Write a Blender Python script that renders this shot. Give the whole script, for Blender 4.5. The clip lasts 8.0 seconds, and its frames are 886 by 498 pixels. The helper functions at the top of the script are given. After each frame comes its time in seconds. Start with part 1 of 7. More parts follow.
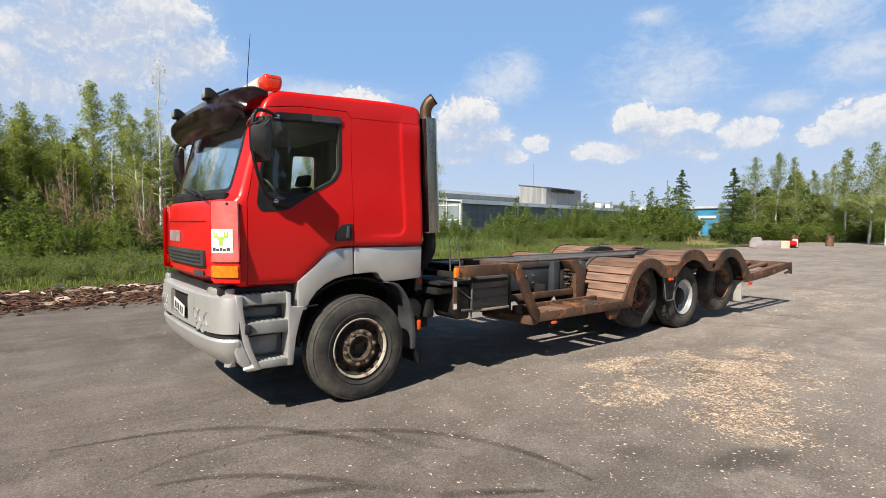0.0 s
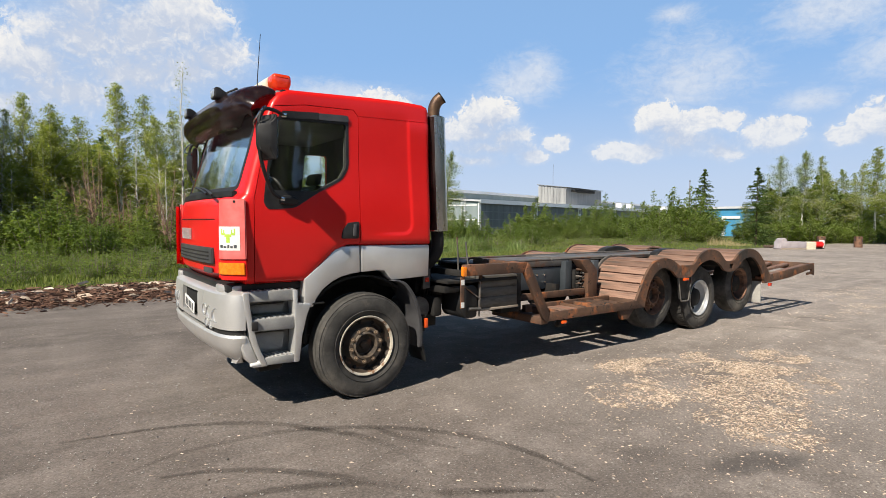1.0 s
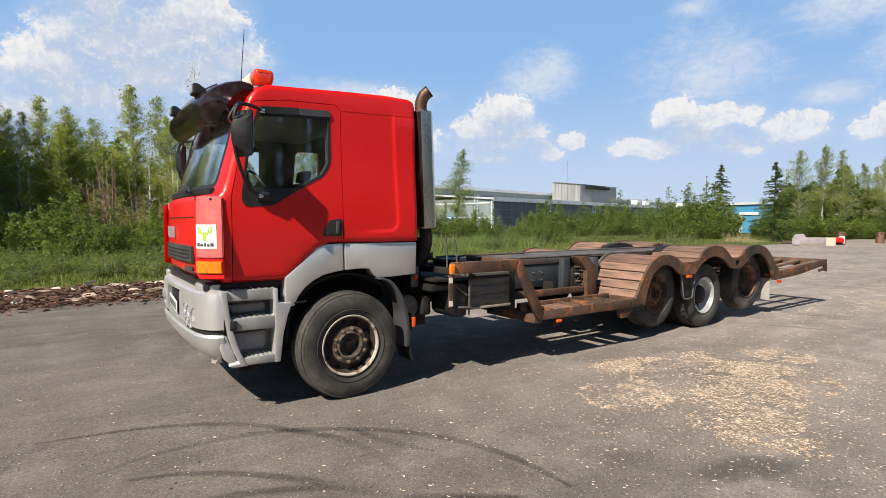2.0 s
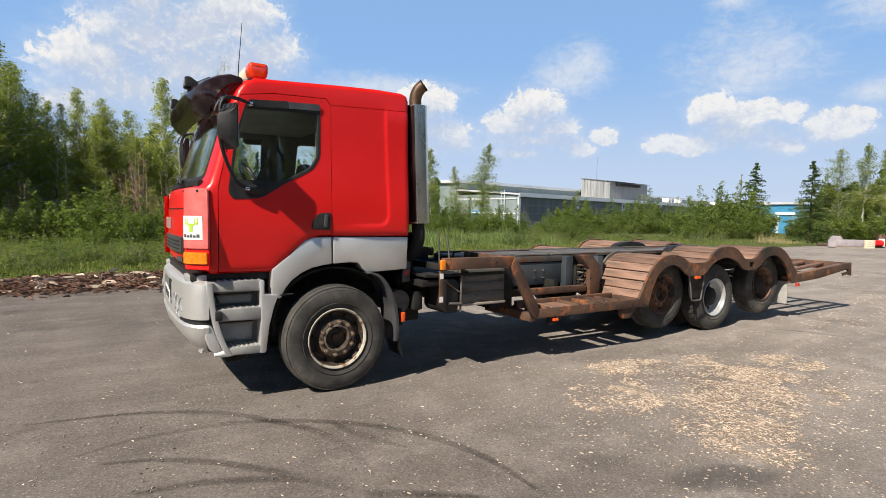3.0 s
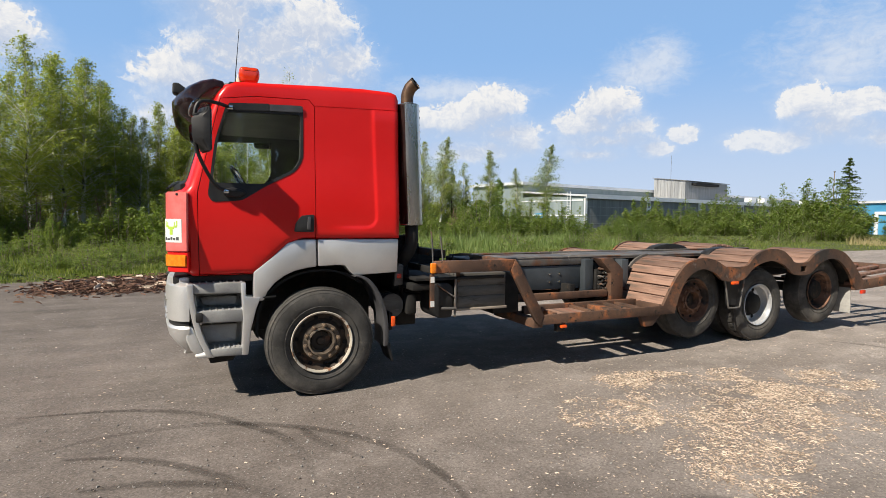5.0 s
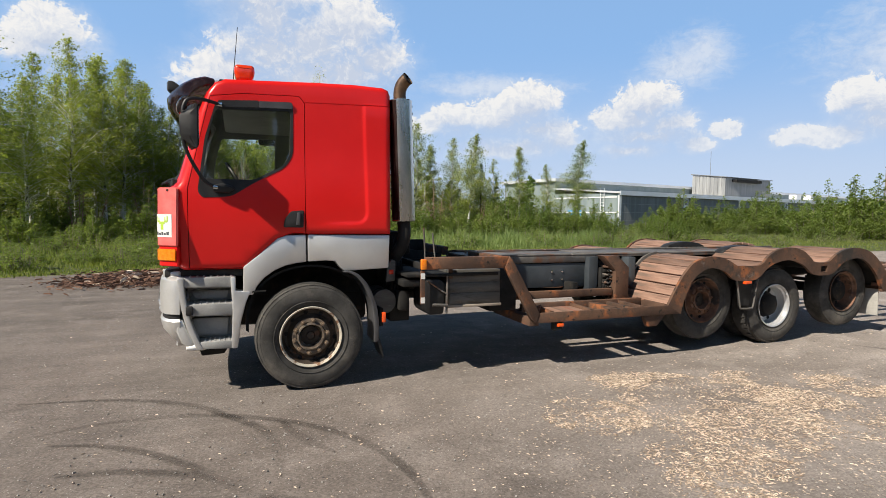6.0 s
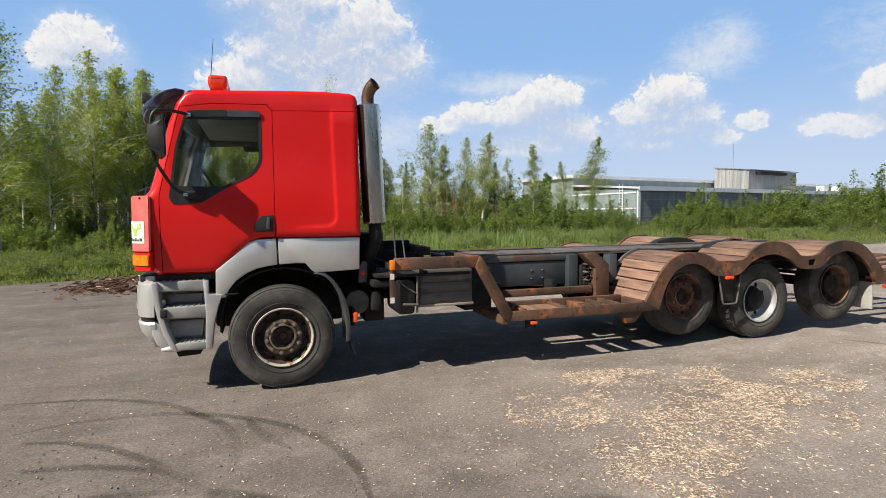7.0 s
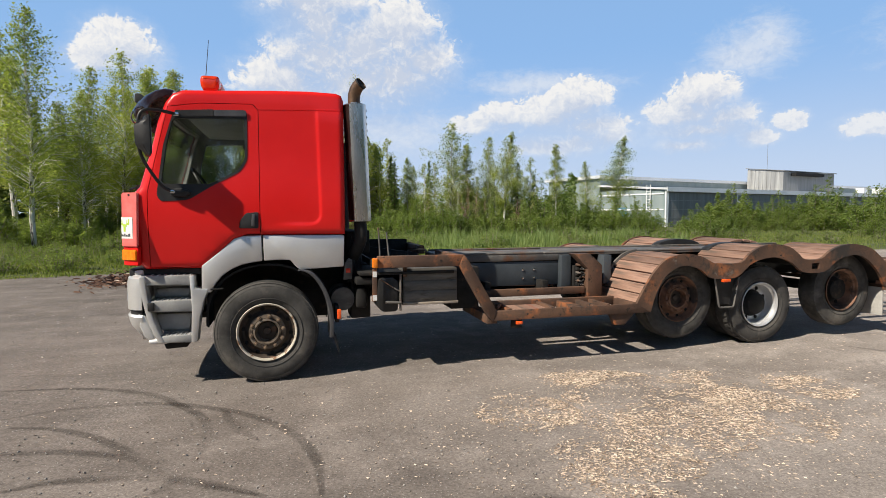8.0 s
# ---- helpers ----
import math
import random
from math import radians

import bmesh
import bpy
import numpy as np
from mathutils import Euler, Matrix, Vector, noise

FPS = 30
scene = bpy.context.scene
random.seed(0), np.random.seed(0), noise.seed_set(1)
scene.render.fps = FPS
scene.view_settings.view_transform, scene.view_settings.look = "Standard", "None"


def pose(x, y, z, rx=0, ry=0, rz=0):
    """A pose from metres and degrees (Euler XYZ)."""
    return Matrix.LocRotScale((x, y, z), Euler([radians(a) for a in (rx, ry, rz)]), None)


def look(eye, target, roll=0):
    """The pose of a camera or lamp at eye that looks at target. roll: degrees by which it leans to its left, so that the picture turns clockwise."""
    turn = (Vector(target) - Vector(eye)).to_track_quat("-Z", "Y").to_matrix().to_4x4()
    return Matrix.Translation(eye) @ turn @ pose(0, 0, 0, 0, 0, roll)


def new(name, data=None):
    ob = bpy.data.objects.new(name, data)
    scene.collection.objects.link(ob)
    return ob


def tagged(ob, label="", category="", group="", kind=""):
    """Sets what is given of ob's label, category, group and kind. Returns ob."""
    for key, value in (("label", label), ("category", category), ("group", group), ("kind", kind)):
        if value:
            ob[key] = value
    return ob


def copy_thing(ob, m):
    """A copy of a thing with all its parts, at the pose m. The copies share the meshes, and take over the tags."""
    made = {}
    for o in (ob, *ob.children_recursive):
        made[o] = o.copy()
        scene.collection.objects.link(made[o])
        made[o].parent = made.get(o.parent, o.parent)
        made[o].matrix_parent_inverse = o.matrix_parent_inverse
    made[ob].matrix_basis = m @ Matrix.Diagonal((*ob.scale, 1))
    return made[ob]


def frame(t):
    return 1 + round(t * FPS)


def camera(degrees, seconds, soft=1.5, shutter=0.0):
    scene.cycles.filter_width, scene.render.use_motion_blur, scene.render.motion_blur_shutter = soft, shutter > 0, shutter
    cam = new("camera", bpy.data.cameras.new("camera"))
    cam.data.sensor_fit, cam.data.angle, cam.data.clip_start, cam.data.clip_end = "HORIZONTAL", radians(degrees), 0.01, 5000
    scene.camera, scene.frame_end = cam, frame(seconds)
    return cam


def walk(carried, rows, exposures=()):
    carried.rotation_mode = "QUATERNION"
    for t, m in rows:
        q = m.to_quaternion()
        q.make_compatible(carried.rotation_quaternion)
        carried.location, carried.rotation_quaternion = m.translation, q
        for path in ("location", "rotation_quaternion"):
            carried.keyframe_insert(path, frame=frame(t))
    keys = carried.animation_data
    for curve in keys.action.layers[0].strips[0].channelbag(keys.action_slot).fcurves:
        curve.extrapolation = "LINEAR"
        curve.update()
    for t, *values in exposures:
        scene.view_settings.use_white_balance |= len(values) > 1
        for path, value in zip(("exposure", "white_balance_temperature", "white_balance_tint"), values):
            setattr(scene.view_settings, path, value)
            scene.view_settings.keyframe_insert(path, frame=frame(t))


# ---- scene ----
cam = camera(78.5, 8.0, soft=0.8)
PATH = [
    (0, (0.038, 0.066, 1.775), (1.28, 1.631, 1.68), 0.3),
    (0.5, (0.058, 0.0, 1.762), (1.262, 1.594, 1.655), 0.3),
    (1, (0.144, -0.008, 1.757), (1.329, 1.6, 1.662), 0.4),
    (1.5, (0.297, -0.008, 1.76), (1.445, 1.628, 1.693), -0.6),
    (1.7, (0.363, -0.023, 1.753), (1.514, 1.61, 1.652), -0.3),
    (2.8, (0.735, -0.237, 1.733), (1.807, 1.45, 1.646), 1.1),
    (3, (0.808, -0.261, 1.753), (1.861, 1.435, 1.631), 1.0),
    (3.5, (0.98, -0.296, 1.742), (1.991, 1.426, 1.639), 0.0),
    (4, (1.199, -0.347, 1.747), (2.151, 1.409, 1.642), -0.0),
    (4.5, (1.412, -0.404, 1.746), (2.309, 1.379, 1.631), -1.2),
    (4.7, (1.498, -0.428, 1.746), (2.371, 1.368, 1.632), -0.5),
    (6, (2.051, -0.602, 1.742), (2.763, 1.263, 1.615), 0.7),
    (6.5, (2.269, -0.696, 1.746), (2.967, 1.173, 1.614), -0.5),
    (7, (2.54, -0.886, 1.76), (3.176, 1.005, 1.631), -0.5),
    (7.5, (2.74, -0.988, 1.765), (3.339, 0.917, 1.652), -0.8),
    (8, (2.979, -1.057, 1.75), (3.52, 0.864, 1.62), -0.0),
]
walk(cam, [(t, look(eye, target, roll)) for t, eye, target, roll in PATH])

# ---------------------------------------------------------------- light
SUN_WAY = Vector((0.96, 0.355, -1.0))           # the way the sunlight travels
sun = new("sun", bpy.data.lights.new("sun", "SUN"))
sun.data.energy, sun.data.angle, sun.data.color = 5.8, radians(0.53), (1.0, 0.91, 0.775)
sun.matrix_world = look((-30, -12, 45), Vector((-30, -12, 45)) + SUN_WAY)
scene.view_settings.exposure = 0.25


def node(tree, kind, **values):
    n = tree.nodes.new(kind)
    for key, value in values.items():
        n.inputs[key].default_value = value
    return n


def math_node(tree, op, a, b=None, c=None, clamp=False):
    n = tree.nodes.new("ShaderNodeMath")
    n.operation, n.use_clamp = op, clamp
    for i, v in enumerate((a, b, c)):
        if v is None:
            continue
        if isinstance(v, (int, float)):
            n.inputs[i].default_value = v
        else:
            tree.links.new(v, n.inputs[i])
    return n.outputs[0]


def vec_node(tree, op, a, b=None):
    n = tree.nodes.new("ShaderNodeVectorMath")
    n.operation = op
    for i, v in enumerate((a, b)):
        if v is None:
            continue
        if isinstance(v, (tuple, list)):
            n.inputs[i].default_value = v
        else:
            tree.links.new(v, n.inputs[i])
    return n.outputs["Value"] if op in ("LENGTH", "DOT_PRODUCT", "DISTANCE") else n.outputs[0]


def mix_col(tree, fac, a, b, mode="MIX"):
    n = tree.nodes.new("ShaderNodeMix")
    n.data_type, n.blend_type = "RGBA", mode
    for sock, v in ((n.inputs[0], fac), (n.inputs[6], a), (n.inputs[7], b)):
        if isinstance(v, (int, float)):
            sock.default_value = v
        elif isinstance(v, (tuple, list)):
            sock.default_value = (*v, 1) if len(v) == 3 else v
        else:
            tree.links.new(v, sock)
    return n.outputs[2]


def noise_node(tree, vec, scale, detail=4.0, rough=0.55, kind="ShaderNodeTexNoise"):
    n = tree.nodes.new(kind)
    n.inputs["Scale"].default_value = scale
    n.inputs["Detail"].default_value, n.inputs["Roughness"].default_value = detail, rough
    if vec is not None:
        tree.links.new(vec, n.inputs["Vector"])
    return n.outputs[0]


def step_node(tree, v, lo, hi, a=0.0, b=1.0):
    n = tree.nodes.new("ShaderNodeMapRange")
    n.interpolation_type = "SMOOTHSTEP"
    tree.links.new(v, n.inputs[0])
    for i, x in enumerate((lo, hi, a, b)):
        n.inputs[i + 1].default_value = x
    return n.outputs[0]


# sky: blue air with cumulus heaps and a few thin veils
world = bpy.data.worlds.new("world")
scene.world = world
world.use_nodes = True
wt = world.node_tree
wt.nodes.clear()
sky = node(wt, "ShaderNodeTexSky")
sky.sky_type, sky.sun_disc, sky.sun_elevation, sky.sun_rotation = "NISHITA", False, radians(44), radians(247)
sky.altitude, sky.air_density, sky.dust_density, sky.ozone_density = 100.0, 1.0, 0.6, 1.4
way = wt.nodes.new("ShaderNodeTexCoord").outputs["Generated"]
sep = node(wt, "ShaderNodeSeparateXYZ")
wt.links.new(way, sep.inputs[0])
azimuth = math_node(wt, "MULTIPLY", math_node(wt, "ARCTAN2", sep.outputs[0], sep.outputs[1]), 57.2958)
height = math_node(wt, "MULTIPLY", math_node(wt, "ARCSINE", sep.outputs[2]), 57.2958)
comb = node(wt, "ShaderNodeCombineXYZ")
wt.links.new(azimuth, comb.inputs[0])
wt.links.new(height, comb.inputs[1])
ANGLES = comb.outputs[0]


def heap(total, az, el, w, h, at):
    """One lump of cloud, added to the running maximum."""
    d = vec_node(wt, "LENGTH", vec_node(wt, "DIVIDE", vec_node(wt, "SUBTRACT", at, (az, el, 0)), (w * 1.45, h * 1.5, 1)))
    m = math_node(wt, "SUBTRACT", 1.0, d)
    return m if total is None else math_node(wt, "SMOOTH_MAX", total, m, 0.35)


CLOUD_A = [(11.0, 17.6, 3.0, 2.4), (7.4, 16.4, 3.8, 2.6), (3.6, 15.4, 3.8, 2.4), (-0.2, 12.8, 3.2, 1.9), (13.6, 15.2, 2.7, 1.7), (2.2, 11.0, 4.0, 1.6), (7.4, 13.2, 4.8, 2.0), (-1.7, 9.5, 2.0, 1.3), (3.4, 18.6, 2.6, 2.2), (2.0, 21.0, 3.0, 2.0), (10.8, 13.8, 3.4, 1.5),
           (-14.5, 14.2, 2.2, 1.7), (-16.6, 13.2, 1.4, 0.9), (3.0, 20.5, 4.0, 1.6)]
CLOUD_B = [(29.4, 11.2, 2.2, 1.5), (26.2, 10.0, 2.8, 1.3), (22.0, 10.0, 2.1, 1.1), (19.0, 9.1, 1.8, 0.8), (31.0, 8.8, 2.4, 0.9), (27.7, 7.0, 4.4, 0.7), (32.7, 7.5, 1.5, 0.7)]
CLOUD_C = [(41.2, 11.0, 2.0, 1.5), (39.4, 9.3, 2.4, 1.2), (42.8, 9.0, 1.9, 0.9), (41.1, 7.8, 3.4, 0.5), (45.5, 7.0, 1.1, 0.5), (39.6, 6.5, 1.9, 0.4), (48.1, 8.2, 0.9, 0.5)]
CLOUD_D = [(57.6, 10.2, 1.4, 1.1), (59.2, 9.2, 1.7, 0.9), (61.8, 9.8, 1.3, 0.7), (63.8, 9.6, 1.0, 0.6), (59.9, 7.9, 2.3, 0.8), (56.3, 7.1, 2.0, 0.6), (53.7, 7.2, 1.6, 0.6), (63.3, 6.9, 1.2, 0.6),
           (67.2, 8.1, 1.7, 0.9), (68.7, 8.8, 0.9, 0.6), (73.1, 7.7, 1.3, 0.7), (73.9, 9.0, 0.7, 0.5), (77.5, 8.4, 3.0, 1.4)]
VEILS = [(44.4, 14.2, 3.6, 2.2), (60.4, 13.8, 5.6, 3.2), (46.0, 15.4, 2.0, 2.2), (71.6, 17.7, 5.2, 2.2), (70.1, 10.7, 2.4, 0.9), (58.9, 19.4, 2.0, 0.8), (25.1, 13.0, 8.0, 1.2), (9.0, 8.5, 9.0, 2.4), (76.0, 14.0, 4.0, 2.0)]
SUNWARD = vec_node(wt, "ADD", ANGLES, (-0.5, 0.8, 0))
ABOVE = vec_node(wt, "ADD", ANGLES, (-0.5, 1.9, 0))


def heaped(at):
    total = None
    for group in (CLOUD_A, CLOUD_B, CLOUD_C, CLOUD_D):
        for lump in group:
            total = heap(total, *lump, at)
    return math_node(wt, "MAXIMUM", total, -1.5)


def warped(vec, fine=0.9):
    """Cloud-shaped noise: billows on billows."""
    w = wt.nodes.new("ShaderNodeTexNoise")
    w.inputs["Scale"].default_value, w.inputs["Detail"].default_value = 0.45, 4.0
    wt.links.new(vec, w.inputs["Vector"])
    moved = vec_node(wt, "ADD", vec, vec_node(wt, "MULTIPLY", vec_node(wt, "SUBTRACT", w.outputs["Color"], (0.5, 0.5, 0.5)), (3.0, 2.2, 0)))
    big, small = noise_node(wt, moved, 0.30, 8.0, 0.58), noise_node(wt, moved, 1.35, 9.0, 0.66)
    return math_node(wt, "ADD", math_node(wt, "MULTIPLY", math_node(wt, "SUBTRACT", big, 0.5), 1.7), math_node(wt, "MULTIPLY", math_node(wt, "SUBTRACT", small, 0.5), fine))


ragged = wt.nodes.new("ShaderNodeTexNoise")
ragged.inputs["Scale"].default_value, ragged.inputs["Detail"].default_value, ragged.inputs["Roughness"].default_value = 0.42, 5.0, 0.6
wt.links.new(ANGLES, ragged.inputs["Vector"])
SWAY = vec_node(wt, "MULTIPLY", vec_node(wt, "SUBTRACT", ragged.outputs["Color"], (0.5, 0.5, 0.5)), (2.4, 1.8, 0))
heaps, heaps_above = heaped(vec_node(wt, "ADD", ANGLES, SWAY)), heaped(vec_node(wt, "ADD", ABOVE, SWAY))
veils = None
for lump in VEILS:
    veils = heap(veils, *lump, ANGLES)
cauli, toward = warped(ANGLES, 2.3), warped(SUNWARD, 2.3)
streaks = warped(vec_node(wt, "ADD", vec_node(wt, "MULTIPLY", ANGLES, (0.55, 1.0, 0)), (31.0, 7.0, 0)), 1.4)
# unseen rest of the sky: like clouds added to tune the ambient light
spread_n = wt.nodes.new("ShaderNodeVectorMath")
spread_n.operation = "SCALE"
wt.links.new(way, spread_n.inputs[0])
wt.links.new(math_node(wt, "DIVIDE", 1.0, math_node(wt, "ADD", math_node(wt, "MAXIMUM", sep.outputs[2], 0.0), 0.12)), spread_n.inputs["Scale"])
else_where = math_node(wt, "MULTIPLY", step_node(wt, noise_node(wt, spread_n.outputs[0], 1.1, 6.0, 0.6), 0.60, 0.74),
                       step_node(wt, math_node(wt, "ABSOLUTE", math_node(wt, "SUBTRACT", azimuth, 29.0)), 58.0, 75.0))
billow = math_node(wt, "SUBTRACT", cauli, toward)
solid = math_node(wt, "ADD", math_node(wt, "ADD", heaps, 0.12), math_node(wt, "MULTIPLY", cauli, 0.5))
over = math_node(wt, "ADD", heaps_above, math_node(wt, "MULTIPLY", cauli, 0.3))
brow = step_node(wt, over, -0.35, 0.55, 1.0, 0.0)                                # high on the heaps facing the sun, low on their bases
# crisp along the brow, ragged and thin below
edge_width = math_node(wt, "ADD", 0.20, math_node(wt, "MULTIPLY", math_node(wt, "SUBTRACT", 1.0, brow), 0.7))
body_mask = math_node(wt, "DIVIDE", solid, edge_width, clamp=True)
body_mask = math_node(wt, "MULTIPLY", body_mask, 0.95)
haze_mask = math_node(wt, "MULTIPLY", step_node(wt, math_node(wt, "ADD", heaps, math_node(wt, "MULTIPLY", streaks, 0.4)), -0.6, 0.7), 0.55)
body_mask = math_node(wt, "MAXIMUM", body_mask, haze_mask)
veil_mask = math_node(wt, "MULTIPLY", step_node(wt, math_node(wt, "ADD", veils, math_node(wt, "MULTIPLY", streaks, 0.75)), -0.05, 1.1), 0.55)
mask = math_node(wt, "MAXIMUM", math_node(wt, "MAXIMUM", body_mask, veil_mask), math_node(wt, "MULTIPLY", else_where, 0.4))
mask = math_node(wt, "MULTIPLY", mask, step_node(wt, height, 3.0, 13.0, 0.62, 1.0))
# billows are white where they face the sun, blue-grey where they lie in each other's lee
lit = math_node(wt, "ADD", math_node(wt, "MULTIPLY", brow, 0.75), math_node(wt, "MULTIPLY", billow, 0.75), clamp=True)
lit = math_node(wt, "ADD", lit, 0.12, clamp=True)
cloud_col = mix_col(wt, lit, (5.4, 6.1, 7.5), (9.3, 9.1, 8.8))
# pale band of summer air along the horizon
deep = mix_col(wt, 1.0, sky.outputs[0], (0.14, 0.19, 0.23), "MULTIPLY")
low_air = mix_col(wt, step_node(wt, height, 0.0, 17.0, 0.80, 0.0), (3.0, 5.25, 8.9), (6.5, 7.35, 8.7))
air = mix_col(wt, math_node(wt, "MULTIPLY", step_node(wt, height, 2.0, 48.0, 0.98, 0.72), step_node(wt, height, 24.0, 40.0, 1.0, 0.0)), deep, low_air)
total = mix_col(wt, mask, air, cloud_col)
bg = node(wt, "ShaderNodeBackground", Strength=0.084)
wt.links.new(total, bg.inputs[0])
wt.links.new(bg.outputs[0], node(wt, "ShaderNodeOutputWorld").inputs[0])


# ---------------------------------------------------------------- materials
def surface(name, c1, c2, scale=3.0, rough=0.6, metal=0.0, bump=0.1, fine_scale=60.0, vary=0.0, island=0.0, spots=None, coat=0.0, spec=0.5, stretch=(1, 1, 1), spread=(0.35, 0.65)):
    """Two tones mixed by broad noise, broken by fine grain; spots: (colour, scale, lo, hi) for stains of their own shape."""
    m = bpy.data.materials.new(name)
    m.use_nodes = True
    t = m.node_tree
    b = t.nodes["Principled BSDF"]
    co = t.nodes.new("ShaderNodeTexCoord").outputs["Object"]
    if stretch != (1, 1, 1):
        co = vec_node(t, "MULTIPLY", co, stretch)
    broad = noise_node(t, co, scale, 5.0, 0.6)
    grain = noise_node(t, co, fine_scale, 3.0, 0.6)
    col = mix_col(t, step_node(t, broad, *spread), c1, c2)
    if spots:
        for k, (sc, s, lo, hi) in enumerate(spots):
            col = mix_col(t, step_node(t, noise_node(t, vec_node(t, "ADD", co, (7.3 * k + 3, 1.7, 4.1)), s, 6.0, 0.65), lo, hi), col, sc)
    col = mix_col(t, 1.0, col, mix_col(t, grain, (0.78, 0.78, 0.78), (1.2, 1.2, 1.2)), "MULTIPLY")
    if vary:
        r = t.nodes.new("ShaderNodeObjectInfo").outputs["Random"]
        col = mix_col(t, 1.0, col, mix_col(t, r, (1 - vary,) * 3, (1 + vary,) * 3), "MULTIPLY")
    if island:
        r = t.nodes.new("ShaderNodeNewGeometry").outputs["Random Per Island"]
        col = mix_col(t, 1.0, col, mix_col(t, r, (1 - island,) * 3, (1 + island,) * 3), "MULTIPLY")
    t.links.new(col, b.inputs["Base Color"])
    t.links.new(math_node(t, "ADD", math_node(t, "MULTIPLY", broad, 0.2), rough - 0.1, clamp=True), b.inputs["Roughness"])
    b.inputs["Metallic"].default_value = metal
    b.inputs["Coat Weight"].default_value = coat
    b.inputs["Coat Roughness"].default_value = 0.12
    b.inputs["Specular IOR Level"].default_value = spec
    if bump:
        n = node(t, "ShaderNodeBump", Strength=bump, Distance=0.01)
        t.links.new(grain, n.inputs["Height"])
        t.links.new(n.outputs[0], b.inputs["Normal"])
    return m


def glass(name, tint, rough=0.0):
    """A thin pane: clear or smoked, with a real reflection."""
    m = bpy.data.materials.new(name)
    m.use_nodes = True
    t = m.node_tree
    t.nodes.clear()
    clear = node(t, "ShaderNodeBsdfTransparent", Color=(*tint, 1))
    gloss = node(t, "ShaderNodeBsdfGlossy", Color=(1, 1, 1, 1), Roughness=rough)
    fres = node(t, "ShaderNodeFresnel", IOR=1.5)
    mx = t.nodes.new("ShaderNodeMixShader")
    t.links.new(math_node(t, "MULTIPLY", fres.outputs[0], 0.7, clamp=True), mx.inputs[0])
    t.links.new(clear.outputs[0], mx.inputs[1])
    t.links.new(gloss.outputs[0], mx.inputs[2])
    # pale diffuse film puts a faint haze of reflections into the pane
    haze_film = node(t, "ShaderNodeBsdfDiffuse", Color=(0.75, 0.76, 0.74, 1))
    dusty = node(t, "ShaderNodeMixShader", Fac=0.005)
    t.links.new(mx.outputs[0], dusty.inputs[1])
    t.links.new(haze_film.outputs[0], dusty.inputs[2])
    t.links.new(dusty.outputs[0], node(t, "ShaderNodeOutputMaterial").inputs[0])
    return m


def smoked(name):
    """Dark red-brown acrylic that lets a little light through."""
    m = bpy.data.materials.new(name)
    m.use_nodes = True
    t = m.node_tree
    b = t.nodes["Principled BSDF"]
    co = t.nodes.new("ShaderNodeTexCoord").outputs["Object"]
    dust = step_node(t, noise_node(t, co, 5.0, 5.0, 0.65), 0.42, 0.75)
    t.links.new(mix_col(t, dust, (0.018, 0.011, 0.013), (0.055, 0.042, 0.042)), b.inputs["Base Color"])
    t.links.new(math_node(t, "ADD", math_node(t, "MULTIPLY", dust, 0.2), 0.12), b.inputs["Roughness"])
    b.inputs["Coat Weight"].default_value = 0.4
    clear = node(t, "ShaderNodeBsdfTransparent", Color=(0.62, 0.34, 0.33, 1))
    mx = node(t, "ShaderNodeMixShader", Fac=0.36)
    t.links.new(b.outputs[0], mx.inputs[1])
    t.links.new(clear.outputs[0], mx.inputs[2])
    t.links.new(mx.outputs[0], t.nodes["Material Output"].inputs[0])
    return m


def leafy(name, c1, c2, through_light=0.35):
    m = bpy.data.materials.new(name)
    m.use_nodes = True
    t = m.node_tree
    t.nodes.clear()
    r = t.nodes.new("ShaderNodeNewGeometry").outputs["Random Per Island"]
    o = t.nodes.new("ShaderNodeObjectInfo").outputs["Random"]
    co = t.nodes.new("ShaderNodeTexCoord").outputs["Object"]
    col = mix_col(t, r, c1, c2)
    col = mix_col(t, 1.0, col, mix_col(t, noise_node(t, co, 0.7, 3.0), (0.72, 0.75, 0.7), (1.3, 1.25, 1.2)), "MULTIPLY")
    col = mix_col(t, 1.0, col, mix_col(t, o, (0.82, 0.86, 0.8), (1.16, 1.1, 1.1)), "MULTIPLY")
    d = node(t, "ShaderNodeBsdfPrincipled", Roughness=0.55)
    d.inputs["Specular IOR Level"].default_value = 0.35
    s = node(t, "ShaderNodeBsdfTranslucent")
    t.links.new(col, d.inputs["Base Color"])
    t.links.new(mix_col(t, 1.0, col, (1.25, 1.35, 0.6), "MULTIPLY"), s.inputs[0])
    mx = node(t, "ShaderNodeMixShader", Fac=through_light)
    t.links.new(d.outputs[0], mx.inputs[1])
    t.links.new(s.outputs[0], mx.inputs[2])
    t.links.new(mx.outputs[0], node(t, "ShaderNodeOutputMaterial").inputs[0])
    return m


RED = surface("red_paint", (0.66, 0.012, 0.011), (0.72, 0.016, 0.015), 1.5, 0.32, 0, 0.02, 300, coat=0.14, spec=0.30, spots=[((0.56, 0.016, 0.014), 5.0, 0.64, 0.8)])
FADED = surface("faded_red", (0.72, 0.115, 0.105), (0.80, 0.18, 0.165), 6.0, 0.5, 0, 0.03, 200)
SILVER = surface("silver_paint", (0.61, 0.61, 0.605), (0.70, 0.70, 0.69), 2.0, 0.40, 0.55, 0.03, 200, coat=0.2, spots=[((0.36, 0.345, 0.315), 7.0, 0.66, 0.86), ((0.48, 0.45, 0.41), 1.6, 0.64, 0.90)])
